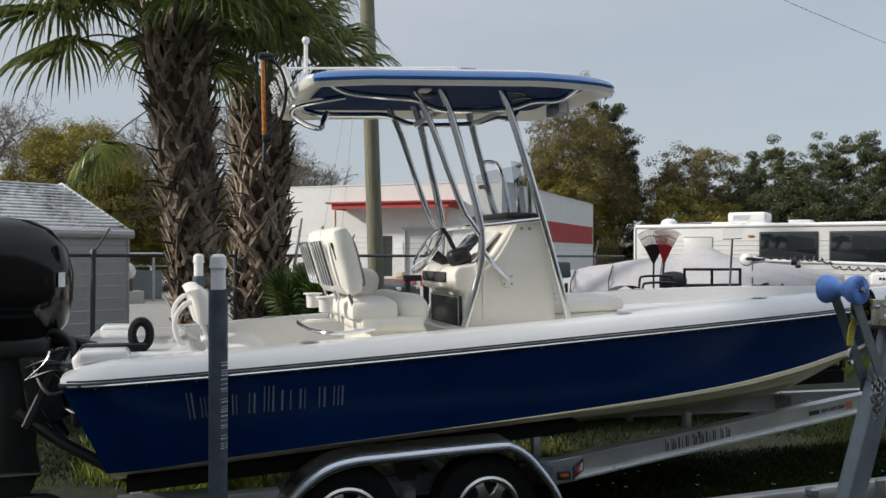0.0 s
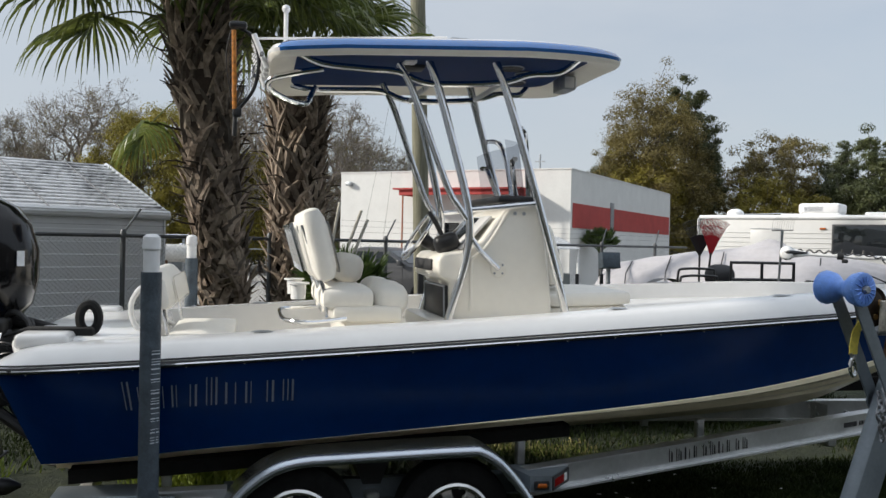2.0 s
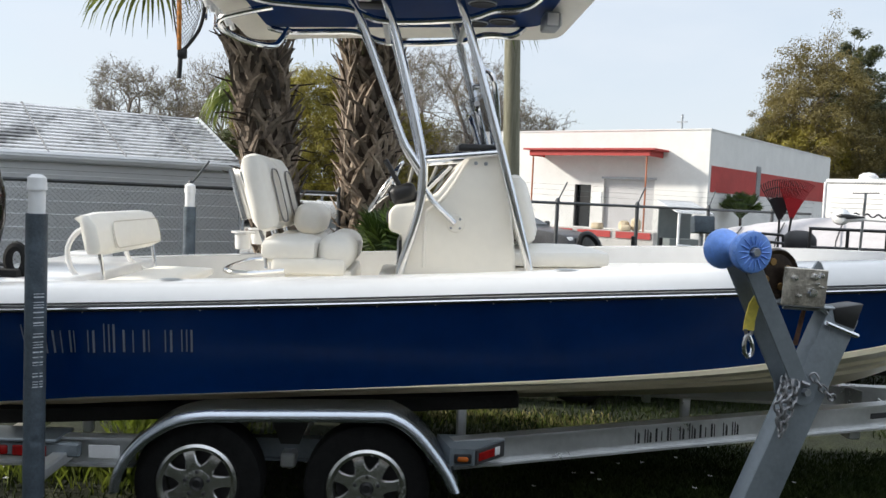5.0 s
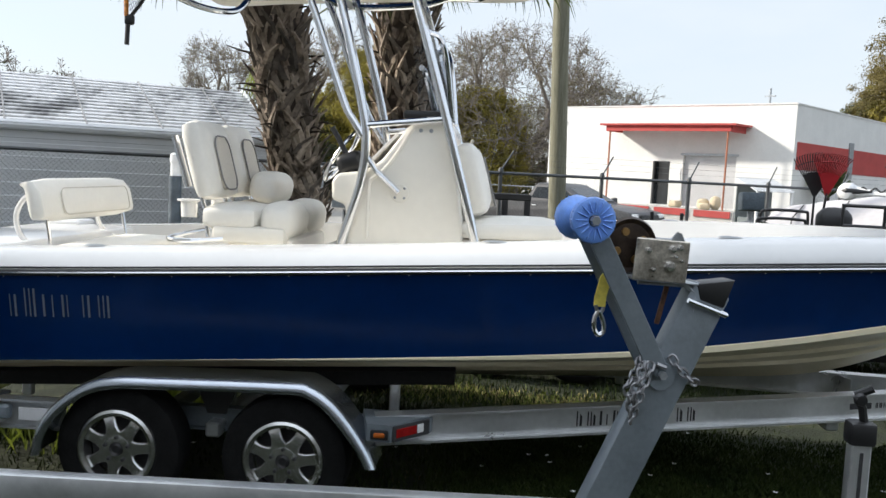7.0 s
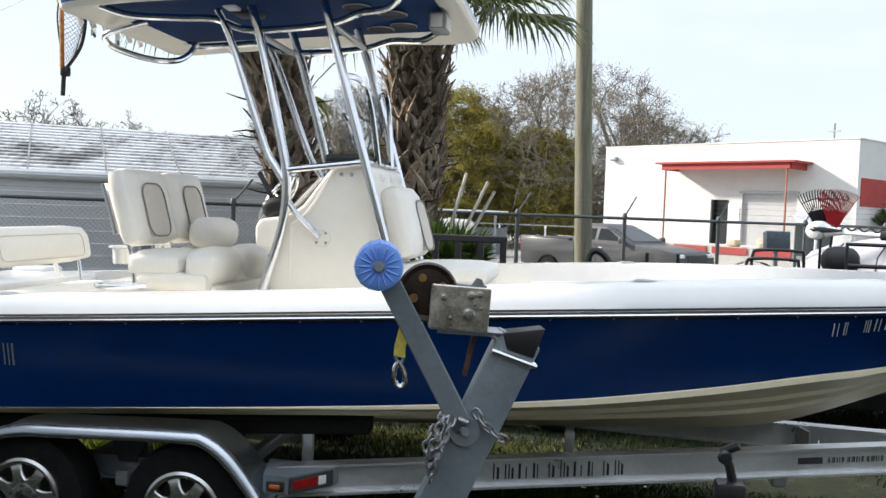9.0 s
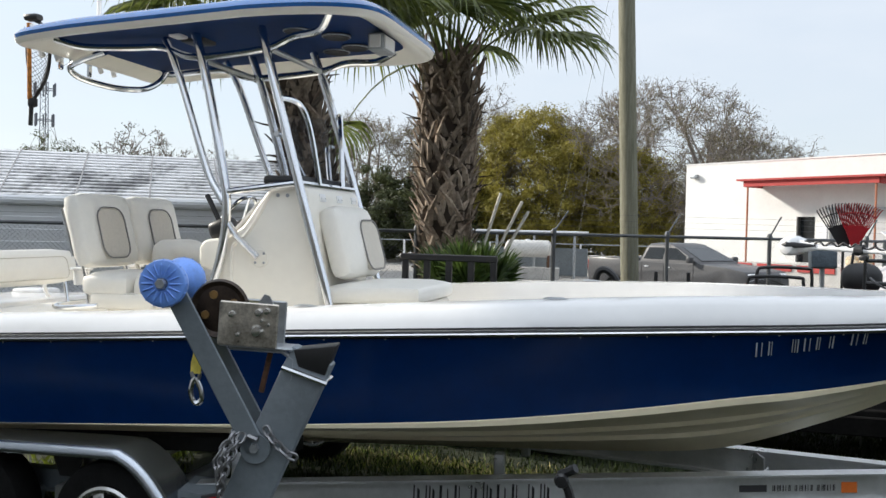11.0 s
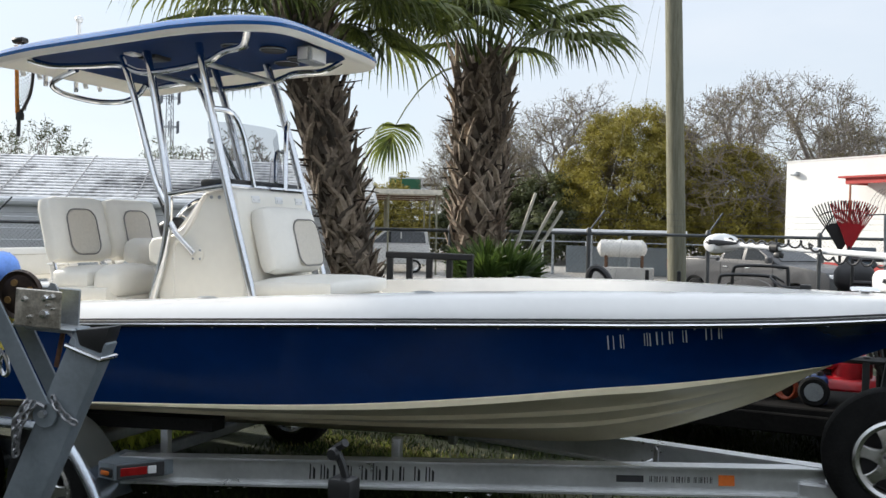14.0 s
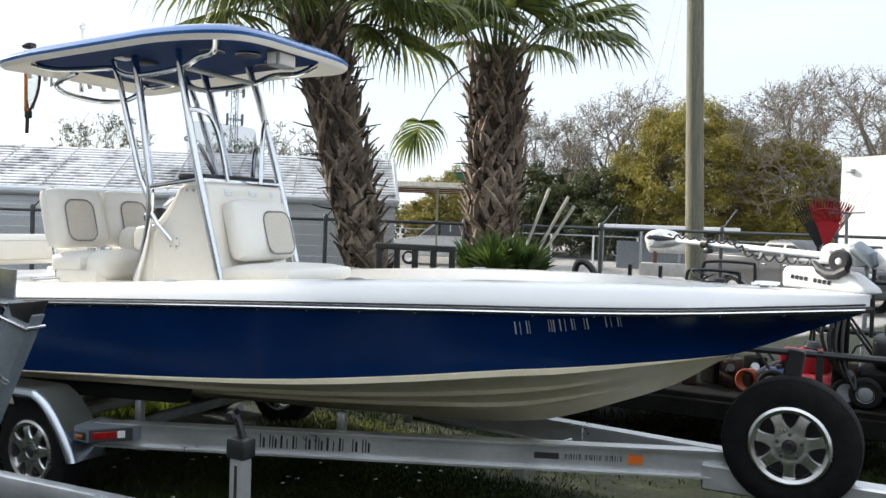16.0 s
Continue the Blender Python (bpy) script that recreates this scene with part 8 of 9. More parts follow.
def build_stand_mower(x, y, z):
    """A stand-on mower: low deck and engine, upright control tower with bars, ribbed wheels with pale hubs."""
    mw = empty("stand_on_mower", (x, y, z))
    tagged(mw, "black stand-on mower with an upright control tower", "mower")
    part("deck", bm_box(0.62, 0.60, 0.14, (0, 0, 0.20), 0.04, 2), M_DECK, mw)
    part("engine", bm_box(0.36, 0.36, 0.26, (-0.05, 0.02, 0.41), 0.06, 3), M_BLACK, mw)
    part("air_filter", bm_lathe([(0, 0.12), (0.08, 0.115), (0.10, 0.08), (0.10, 0)], 18, Matrix.Translation((-0.05, 0.02, 0.54))), M_BLACK, mw)
    part("seat", cushion(0.30, 0.34, 0.10, (0.30, 0.0, 0.55), 0.04, rot(0, -6, 0)), M_BLACK, mw)
    for b in (-0.20, 0.20):
        part("tower_post", bm_box(0.06, 0.05, 0.66, (0.10, b, 0.55), 0.008, 1), M_DECK, mw)
        part("lever", bm_tube([(0.10, b, 0.84), (0.20, b, 0.93), (0.24, b * 0.6, 0.95)], 0.014, 8, smooth=4), M_BLACK, mw)
        part("hose", bm_tube([(0.12, b - 0.03, 0.80), (0.22, b - 0.08, 0.70), (0.24, b - 0.08, 0.52), (0.16, b - 0.05, 0.36)], 0.014, 6, smooth=5), M_BLACK, mw)
        for a, r in ((-0.26, 0.12), (0.22, 0.19)):
            w = part("wheel", bm_lathe([(0.05, -0.05), (r * 0.85, -0.05), (r, -0.03), (r, 0.03), (r * 0.85, 0.05), (0.05, 0.05)], 22, Matrix.Translation((a, b * 1.75, r)) @ Matrix.Rotation(math.radians(90), 4, "X")), M_RUB, mw)
            part("hub", bm_lathe([(0.0, 0.053), (r * 0.3, 0.056), (r * 0.5, 0.048), (r * 0.55, 0.055), (r * 0.55, -0.055), (0, -0.053)], 18, Matrix.Translation((a, b * 1.75, r)) @ Matrix.Rotation(math.radians(90), 4, "X")), M_STEEL, w)
    part("panel", bm_box(0.05, 0.44, 0.16, (0.10, 0, 0.86), 0.015, 2, rot(0, -15, 0)), M_DECK, mw)


build_stand_mower(4.98, 2.72, 0.55)

rndc = random.Random(41)
for k in range(7):
    x = 3.35 + 0.17 * k + (0.55 if k > 3 else 0)
    h = rndc.uniform(0.14, 0.34)
    g = empty("engine_part", (x, 2.72 + rndc.uniform(-0.2, 0.25), 0.55))
    tagged(g, "dark greasy engine part lying on the trailer deck", "machine part", group="parts on the trailer deck")
    part("block", bm_box(0.13, 0.16, h, (0, 0, h / 2), 0.02, 2, rot(0, 0, rndc.uniform(0, 90))), M_DECK if k % 2 else M_GEAR, g)
    part("cylinder", bm_tube([(0.0, -0.09, h * 0.6), (0.02, -0.16, h * 0.75)], 0.035, 10), M_STEEL if k % 3 == 0 else M_BLACK, g)
    part("lever", bm_tube([(0, 0, h), (0.05, 0.02, h + 0.12), (0.10, 0.02, h + 0.14)], 0.01, 6), M_BLACK, g)


# ---- covered boats, motor home, pickup ----
COVER_TOP = [(0.0, 1.40), (0.04, 1.50), (0.3, 1.74), (0.46, 1.84), (0.51, 1.93), (0.55, 2.03), (0.59, 1.95), (0.65, 1.80), (0.78, 1.70), (1.0, 1.50)]


def build_covered_boat(x, y, L, hull, rz, label):
    cb = empty("covered_boat", (x, y, 0), rz)
    tagged(cb, label, "boat")
    n = 40
    rings = []
    for i in range(n + 1):
        s = i / n
        xx = s * L
        half = 0.95 * (1 - max(0, (s - 0.55) / 0.45) ** 2.2) * (0.90 + 0.10 * min(1, s * 12)) + 0.02
        ht = lerp_table(COVER_TOP, s)
        hem = 1.0 + 0.36 * s * s
        peaky = max(0.0, 1 - abs(s - 0.55) / 0.16)
        ring = []
        for k in range(33):
            a = (k / 16 - 1.0)
            # stretched over the gunwale, drawn up to the ridge, with folds that run down from the peak
            z = hem + (ht - hem) * (1 - abs(a) ** (1.9 - 0.8 * peaky)) + 0.022 * math.sin(k * 2.3 + 9 * s) * peaky * (1 - abs(a)) * 2 + 0.012 * math.sin(k * 1.3 + i * 1.1)
            ring.append((xx - 0.05 * (1 - abs(a)) * (1 if i == 0 else 0), a * half * 1.03, z))
        rings.append(ring)
    foot = [(x - 0.02, y, z - 0.04) for x, y, z in rings[0]]
    rings.insert(0, [(x - 0.03, y * 0.99, 1.0 - 0.06 + (z - 1.0) * 0.25) for x, y, z in foot])
    part("cover", bm_loft(rings, None, closed=False), M_TARP, cb, "loose pale tarpaulin cover", angle=1.5)
    hr = []
    for i in range(n + 1):
        s = i / n
        half = 0.95 * (1 - max(0, (s - 0.55) / 0.45) ** 2.2) + 0.01
        top = 1.03 + 0.36 * s * s
        hr.append([(s * L, half, top), (s * L, half * 0.9, top - 0.34), (s * L, 0, 0.45 + 0.75 * max(0, s - 0.7) / 0.3), (s * L, -half * 0.9, top - 0.34), (s * L, -half, top)])
    part("hull", bm_loft(hr, None, closed=False), hull, cb)
    for s in (0.1, 0.24, 0.42, 0.72):
        top = lerp_table(COVER_TOP, s)
        half = 0.95 * (1 - max(0, (s - 0.55) / 0.45) ** 2.2)
        part("tie_strap", bm_tube([(s * L + 0.10, -half * 1.02, 1.05), (s * L + 0.06, -half * 0.86, 1.16 + (top - 1.16) * 0.35), (s * L, -half * 0.35, 1.0 + (top - 1.0) * 0.93)], 0.012, 5), M_DARKT, cb)
    part("trailer_frame", bm_box(L * 0.9, 0.1, 0.1, (L / 2, -0.5, 0.42), 0.01, 1), M_STEEL, cb)
    part("trailer_frame", bm_box(L * 0.9, 0.1, 0.1, (L / 2, 0.5, 0.42), 0.01, 1), M_STEEL, cb)
    for yy in (-0.75, 0.75):
        part("wheel", bm_lathe([(0.0, -0.1), (0.30, -0.1), (0.33, -0.07), (0.33, 0.07), (0.30, 0.1), (0, 0.1)], 24, Matrix.Translation((L * 0.4, yy, 0.33)) @ Matrix.Rotation(math.radians(90), 4, "X")), M_RUB, cb)


build_covered_boat(6.1, 10.8, 5.6, M_DARKT, -45.5, "dark-hulled boat under a pale tarpaulin on a trailer")


def build_motor_home():
    L, W, H = 7.4, 2.35, 2.52
    mh = empty("motor_home", (8.36, 11.44, ground_z(8.4, 11.4)), -50)
    tagged(mh, "white ribbed camper with dark windows and a roof air conditioner", "camper")
    part("body", bm_box(L, W, H - 0.42, (L / 2, W / 2, 0.42 + (H - 0.42) / 2), 0.07, 3), M_RV, mh)
    for k in range(17):
        part("panel_rib", bm_box(L - 0.3, 0.016, 0.018, (L / 2, -0.003, 0.60 + 0.098 * k), 0.006, 1), M_RV, mh)
    for x, z, w, h in ((2.78, 2.02, 1.10, 0.60), (4.15, 2.02, 1.3, 0.60)):
        wn_ = part("window", bm_box(w + 0.06, 0.03, h + 0.06, (x + w / 2, -0.012, z), 0.05, 2), M_DARKT, mh)
        part("pane", bm_box(w, 0.02, h, (x + w / 2, -0.024, z), 0.05, 2), M_GLASS, wn_)
    hatch = part("side_hatch", bm_box(0.62, 0.03, 0.66, (1.46, -0.012, 1.92), 0.02, 2), M_RV, mh, "white side hatch with a dark top edge")
    part("hatch_edge", bm_box(0.62, 0.02, 0.018, (1.46, -0.028, 2.25), 0.004, 1), M_STEEL, hatch)
    part("side_lamp", bm_box(0.12, 0.03, 0.04, (2.58, -0.02, 2.26), 0.01, 1), M_AMBER, mh)
    part("roof_edge", bm_tube([(0.05, 0.0, H - 0.03), (L - 0.05, 0.0, H - 0.03)], 0.045, 10), M_PVC, mh, "rounded white roof edge")
    for x in (0.02, L - 0.02):
        part("corner_trim", bm_box(0.05, 0.05, H - 0.5, (x, 0.0, 0.45 + (H - 0.5) / 2), 0.015, 1), M_PVC, mh)
    ac = part("air_conditioner", bm_box(0.80, 0.62, 0.22, (2.46, 0.42, H + 0.15), 0.06, 3), M_PVC, mh, "white roof air conditioner")
    part("grille", bm_box(0.36, 0.012, 0.11, (2.35, 0.105, H + 0.15), 0.004, 1), M_SIDING, ac)
    for k in range(4):
        part("louvre", bm_box(0.34, 0.014, 0.006, (2.35, 0.098, H + 0.115 + 0.022 * k)), M_STEEL, ac)
    part("plinth", bm_box(1.15, 0.75, 0.06, (2.30, 0.45, H + 0.02), 0.02, 2), M_PVC, ac)
    part("roof_vent", bm_box(0.45, 0.4, 0.09, (3.5, 0.5, H + 0.04), 0.03, 2), M_PVC, mh)
    part("satellite_dome", bm_lathe([(0, 0.17), (0.10, 0.155), (0.17, 0.10), (0.19, 0.0)], 20, Matrix.Translation((0.70, 0.35, H - 0.005))), M_PVC, mh, "white satellite dome")
    part("roof_rail", bm_tube([(0.95, 0.12, H + 0.03), (1.75, 0.12, H + 0.05)], 0.015, 6), M_STEEL, mh)
    for x in (3.4, 4.2):
        w = part("wheel", bm_lathe([(0, -0.1), (0.31, -0.1), (0.34, -0.07), (0.34, 0.07), (0.31, 0.1), (0, 0.1)], 24, Matrix.Translation((x, 0.14, 0.34)) @ Matrix.Rotation(math.radians(90), 4, "X")), M_RUB, mh)


build_motor_home()


def build_pickup(x, y, rz):
    """A four-door pickup: arched body, open bed, glazed cab, wheels and lamps."""
    car = empty("pickup_truck", (x, y, ground_z(x, y) + 0.03), rz)
    tagged(car, "grey four-door pickup truck parked in the yard", "vehicle")
    W = 0.92

    def arch(cx, r=0.44):
        return [(cx + r * math.cos(a), 0.36 + r * math.sin(a)) for a in (math.pi * (1 - k / 10) for k in range(11))]
    low = [(-2.68, 0.52)] + arch(-1.62) + arch(1.72) + [(2.62, 0.44), (2.70, 0.62), (2.69, 0.96), (2.56, 1.10), (2.0, 1.19), (1.20, 1.25), (-0.86, 1.25), (-0.88, 1.29), (-2.70, 1.29), (-2.72, 0.9)]
    part("body", bm_prism(low, -W, W, 0.035, seg=2), M_TRUCK, car)
    part("bed", bm_box(1.72, 1.56, 0.04, (-1.77, 0, 1.282), 0.01, 1), M_DARKT, car, "dark open load bed")
    for s in (-1, 1):
        part("bed_rail", bm_box(1.86, 0.10, 0.05, (-1.77, s * (W - 0.06), 1.305), 0.015, 2), M_TRUCK, car)
    part("tailgate", bm_box(0.05, 1.7, 0.66, (-2.70, 0, 0.95), 0.015, 2), M_TRUCK, car)

    def ring(z, x0, x1, hy, r):
        return [(qx, qy, z) for qx, qy in ((x0 + r, -hy), (x1 - r, -hy), (x1, -hy + r), (x1, hy - r), (x1 - r, hy), (x0 + r, hy), (x0, hy - r), (x0, -hy + r))]
    cab = bm_loft([ring(1.22, -0.88, 1.32, 0.90, 0.12), ring(1.30, -0.86, 1.18, 0.885, 0.12), ring(1.66, -0.74, 0.44, 0.75, 0.12), ring(1.74, -0.66, 0.30, 0.70, 0.14), ring(1.775, -0.45, 0.12, 0.56, 0.16)])
    part("cab", cab, M_TRUCK, car, angle=0.5)

    def pane(name, corners, parent=None):
        q = [Vector(c) for c in corners]
        n = (q[1] - q[0]).cross(q[3] - q[0]).normalized()
        c = sum(q, Vector()) / 4
        n = n if n.dot(c - Vector((0.1, 0, 1.3))) > 0 else -n
        return part(name, bm_loft([[v + n * 0.001 for v in q], [v + n * 0.012 for v in q]]), M_AUTOGLASS, parent or car, smooth=False)
    for s in (-1, 1):
        side = lambda px, z: (px, s * (0.885 - (z - 1.30) / 0.36 * 0.135), z)
        pane("door_window", [side(0.10, 1.32), side(0.90, 1.32), side(0.36, 1.635), side(0.10, 1.635)])
        pane("door_window", [side(-0.66, 1.32), side(-0.02, 1.32), side(-0.02, 1.635), side(-0.55, 1.635)])
        for dx in (0.06, -0.70, 1.02):
            part("door_seam", bm_box(0.012, 0.01, 0.62, (dx, s * (W + 0.002), 0.90)), M_DARKT, car)
        for dx in (-0.52, 0.22):
            part("door_handle", bm_box(0.14, 0.03, 0.03, (dx, s * (W + 0.012), 1.11), 0.01, 1), M_ALUB, car)
        part("mirror", bm_box(0.13, 0.20, 0.17, (0.98, s * 1.02, 1.34), 0.04, 2), M_TRUCK, car)
        part("headlamp", bm_box(0.16, 0.30, 0.17, (2.60, s * 0.72, 0.97), 0.04, 2), M_PVC, car)
        part("tail_lamp", bm_box(0.05, 0.12, 0.32, (-2.71, s * 0.84, 1.06), 0.02, 2), M_RED, car)
        for wx in (-1.62, 1.72):
            wm = Matrix.Translation((wx, s * 0.80, 0.36)) @ Matrix.Rotation(radians(90), 4, "X")
            w = part("wheel", bm_lathe([(0.0, -0.12), (0.33, -0.12), (0.37, -0.08), (0.37, 0.08), (0.33, 0.12), (0.0, 0.12)], 28, wm), M_RUB, car)
            part("rim", bm_lathe([(0.0, 0.125), (0.08, 0.13), (0.20, 0.12), (0.225, 0.13), (0.225, -0.13), (0.20, -0.12), (0.0, -0.125)], 20, wm), M_RIM, w)
    pane("windscreen", [(1.165, -0.74, 1.315), (1.165, 0.74, 1.315), (0.455, 0.61, 1.65), (0.455, -0.61, 1.65)])
    pane("rear_window", [(-0.86, -0.70, 1.34), (-0.86, 0.70, 1.34), (-0.75, 0.60, 1.64), (-0.75, -0.60, 1.64)])
    part("grille", bm_box(0.06, 1.0, 0.24, (2.69, 0, 0.92), 0.02, 2), M_DARKT, car)
    part("bumper", bm_box(0.14, 1.8, 0.17, (2.68, 0, 0.55), 0.05, 2), M_TRUCK, car)
    return car


def build_vehicle(name, x, y, rz, prof, glass, L, W, paint, label, wheels):
    """A car from a side outline: body with rounded edges, glass house, wheels, lamps."""
    car = empty(name, (x, y, ground_z(x, y)), rz)
    tagged(car, label, "vehicle")
    part("body", bm_prism(prof, -W / 2, W / 2, 0.06, seg=3), paint, car)
    part("cab", bm_loft([[(a, s * (W / 2 - 0.06 - 0.16 * f), b) for a, b, f in glass] for s in (-1, 1)]), paint, car)
    for s in (-1, 1):
        cx = sum(g[0] for g in glass) / len(glass)
        cz = sum(g[1] for g in glass) / len(glass)
        half = [(a, b, f) for a, b, f in glass]
        q = [Vector(((a - cx) * 0.88 + cx, s * (W / 2 - 0.055 - 0.16 * f), (b - cz) * 0.74 + cz)) for a, b, f in half]
        own = bmesh.new()
        f0 = [own.verts.new(v) for v in q]
        f1 = [own.verts.new(v + Vector((0, s * 0.015, 0))) for v in q]
        own.faces.new(f0)
        own.faces.new(f1[::-1])
        for j in range(len(q)):
            k = (j + 1) % len(q)
            own.faces.new((f0[j], f1[j], f1[k], f0[k]))
        bmesh.ops.recalc_face_normals(own, faces=own.faces)
        part("side_window", own, M_GLASS, car)
        part("window_pillar", bm_box(0.07, 0.03, 0.42, (cx, s * (W / 2 - 0.115), cz), 0.005, 1), paint, car)
        for wx in wheels:
            w = part("wheel", bm_lathe([(0.0, -0.11), (0.33, -0.11), (0.36, -0.08), (0.36, 0.08), (0.33, 0.11), (0.0, 0.11)], 28, Matrix.Translation((wx, s * (W / 2 - 0.10), 0.36)) @ Matrix.Rotation(math.radians(90), 4, "X")), M_RUB, car)
            part("rim", bm_lathe([(0.0, 0.118), (0.06, 0.125), (0.20, 0.112), (0.23, 0.12), (0.23, -0.12), (0.20, -0.112), (0.0, -0.118)], 20, Matrix.Translation((wx, s * (W / 2 - 0.10), 0.36)) @ Matrix.Rotation(math.radians(90), 4, "X")), M_RIM, w)
        part("headlamp", bm_box(0.12, 0.30, 0.16, (L / 2 - 0.06, s * (W / 2 - 0.24), 0.90), 0.04, 2), M_PVC, car)
        part("mirror", bm_box(0.12, 0.18, 0.14, (glass[1][0] + 0.35, s * (W / 2 + 0.04), 1.14), 0.03, 2), paint, car)
    part("grille", bm_box(0.05, W * 0.5, 0.22, (L / 2 - 0.005, 0, 0.88), 0.02, 2), M_DARKT, car)
    part("bumper", bm_box(0.10, W * 0.95, 0.18, (L / 2 - 0.02, 0, 0.58), 0.04, 2), M_STEEL, car)
    return car


build_pickup(2.86, 20.18, -37)
SUV = [(-2.2, 0.45), (2.2, 0.45), (2.3, 0.95), (2.15, 1.28), (1.0, 1.42), (-2.2, 1.46)]
SCAB = [(-2.15, 1.42, 0.0), (-2.05, 2.18, 0.8), (-0.5, 2.26, 1.0), (0.15, 2.18, 1.0), (1.0, 1.40, 0.0)]
build_vehicle("parked_van", -16.3, 35.6, -155, SUV, SCAB, 4.6, 1.9, M_RV, "white utility van under the far carport", (-1.4, 1.4))


def build_kiosk():
    gz = ground_z(9.6, 24.2)
    k0 = empty("kiosk", (9.5, 24.2, gz), 12)
    tagged(k0, "small grey kiosk under a sloping corrugated awning", "kiosk")
    m = mat("grey_green_panel", (0.13, 0.15, 0.15), 0.6, 0, 0.12, 2.0)
    part("back_panel", bm_box(1.3, 0.05, 1.85 - gz, (0.2, 0.75, (1.85 - gz) / 2), 0.01, 1), m, k0)
    part("counter", bm_box(1.25, 0.7, 0.95, (0.2, 0.25, 0.475), 0.02, 1), m, k0)
    for x in (-0.40, 0.80):
        part("post", bm_box(0.07, 0.07, 1.66 - gz, (x, -0.62, (1.66 - gz) / 2), 0.006, 1), M_PVC, k0, "white post")
    aw = part("awning", bm_box(1.36, 1.62, 0.02, (0.2, 0.08, 1.87 - gz), 0.004, 1, rot(15, 0, 0)), M_SIDING, k0, "pale corrugated awning sheet")
    for k in range(12):
        part("rib", bm_box(0.04, 1.62, 0.024, (-0.44 + 0.1164 * k, 0.08, 1.89 - gz), 0.006, 1, rot(15, 0, 0)), M_STEEL, aw)


build_kiosk()


def build_tank():
    tk = empty("storage_tank", (-4.3, 37.0, ground_z(-4.3, 37)), 8)
    tagged(tk, "white horizontal gas tank on legs", "tank")
    m = Matrix.Translation((-1.3, 0, 1.50)) @ Matrix.Rotation(math.radians(90), 4, "Y")
    part("shell", bm_lathe([(0, 0.05), (0.2, 0.10), (0.42, 0.25), (0.42, 2.2), (0.24, 2.38), (0, 2.44)], 24, m), mat("weathered_tank_paint", (0.46, 0.45, 0.43), 0.55, 0.1, 0.3, 2.5, color2=(0.62, 0.61, 0.58)), tk)
    for x in (-0.8, 0.9):
        part("leg", bm_box(0.14, 0.5, 0.62, (x, 0, 0.89), 0.02, 1), M_RUST, tk)
    part("plinth", bm_box(2.9, 1.2, 0.6, (0, 0, 0.29), 0.02, 1), mat("pale_concrete", (0.36, 0.35, 0.33), 0.9, 0, 0.15, 3.0), tk)
    part("valve_dome", bm_lathe([(0, 0.16), (0.10, 0.14), (0.13, 0.0)], 12, Matrix.Translation((-0.1, 0, 1.82))), M_SIDING, tk)


build_tank()


def build_carport():
    gz = ground_z(-18, 37.4)
    cp = empty("carport", (-18.0, 37.4, gz), 28)
    tagged(cp, "open carport with a flat rust-stained roof", "carport")
    zr = 3.55 - gz
    part("roof", bm_box(6.4, 10.0, 0.05, (0, 0, zr), 0.01, 1), mat("rusty_roof_sheet", (0.26, 0.19, 0.14), 0.7, 0.1, 0.25, 0.8, 0.05, 20), cp)
    for y in (-4.98, 4.98):
        part("fascia", bm_box(6.5, 0.06, 0.24, (0, y, zr), 0.01, 1), M_PIPEW, cp, "pale fascia board")
    for k in range(9):
        part("rafter", bm_box(6.3, 0.07, 0.14, (0, -4.4 + 1.1 * k, zr - 0.10), 0.01, 1), M_RUST if k % 3 else M_PIPEW, cp)
    for x in (-3.0, 0.6, 3.0):
        for y in (-4.7, 0, 4.7):
            part("post", bm_box(0.09, 0.09, zr - 0.03, (x, y, (zr - 0.03) / 2), 0.01, 1), M_WOODP, cp)


build_carport()


def build_far_rail():
    fr = empty("yard_fence", (-4, 44, ground_z(-4, 44)))
    tagged(fr, "far rail fence with pale posts", "fence")
    for k in range(16):
        part("post", bm_box(0.10, 0.10, 1.7, (-22 + 2.6 * k, 0, 0.85), 0.01, 1), M_PVC, fr)
    part("top_rail", bm_box(41, 0.06, 0.06, (-2.5, 0, 1.7), 0.01, 1), M_STEEL, fr)
    gz = ground_z(-5.4, 41)
    sh = empty("storage_shelter", (-5.4, 41.0, gz), -4)
    tagged(sh, "low open shelter with a pale flat roof", "shelter")
    part("roof", bm_box(6.6, 3.2, 0.22, (0, 0, 1.78 - gz), 0.02, 1), M_SIDING, sh)
    for x in (-3.1, -1.0, 1.0, 3.1):
        part("post", bm_box(0.12, 0.12, 1.7 - gz, (x, -1.4, (1.7 - gz) / 2), 0.01, 1), M_STEEL, sh)
    part("back_wall", bm_box(6.6, 0.1, 1.5, (0, 1.4, 0.75), 0.01, 1), M_GREYP, sh)
    sg = empty("roadside_sign", (-27, 62, ground_z(-27, 62)), 25)
    tagged(sg, "green and white roadside sign board", "sign")
    part("board", bm_box(4.6, 0.2, 1.9, (0, 0, 5.6), 0.02, 1), M_SIDING, sg)
    part("green_field", bm_box(2.6, 0.02, 1.6, (-0.85, -0.12, 5.6)), mat("sign_green", (0.02, 0.12, 0.06), 0.5), sg, smooth=False)
    part("text_bar", bm_box(1.4, 0.02, 0.2, (1.3, -0.12, 5.9)), M_DARKT, sg, smooth=False)
    for x in (-1.6, 1.6):
        part("post", bm_box(0.2, 0.2, 5.0, (x, 0, 2.5), 0.01, 1), M_STEEL, sg)


build_far_rail()


M_TOWER = mat("dull_tower_steel", (0.09, 0.10, 0.12), 0.8, 0, 0.15, 3.0)


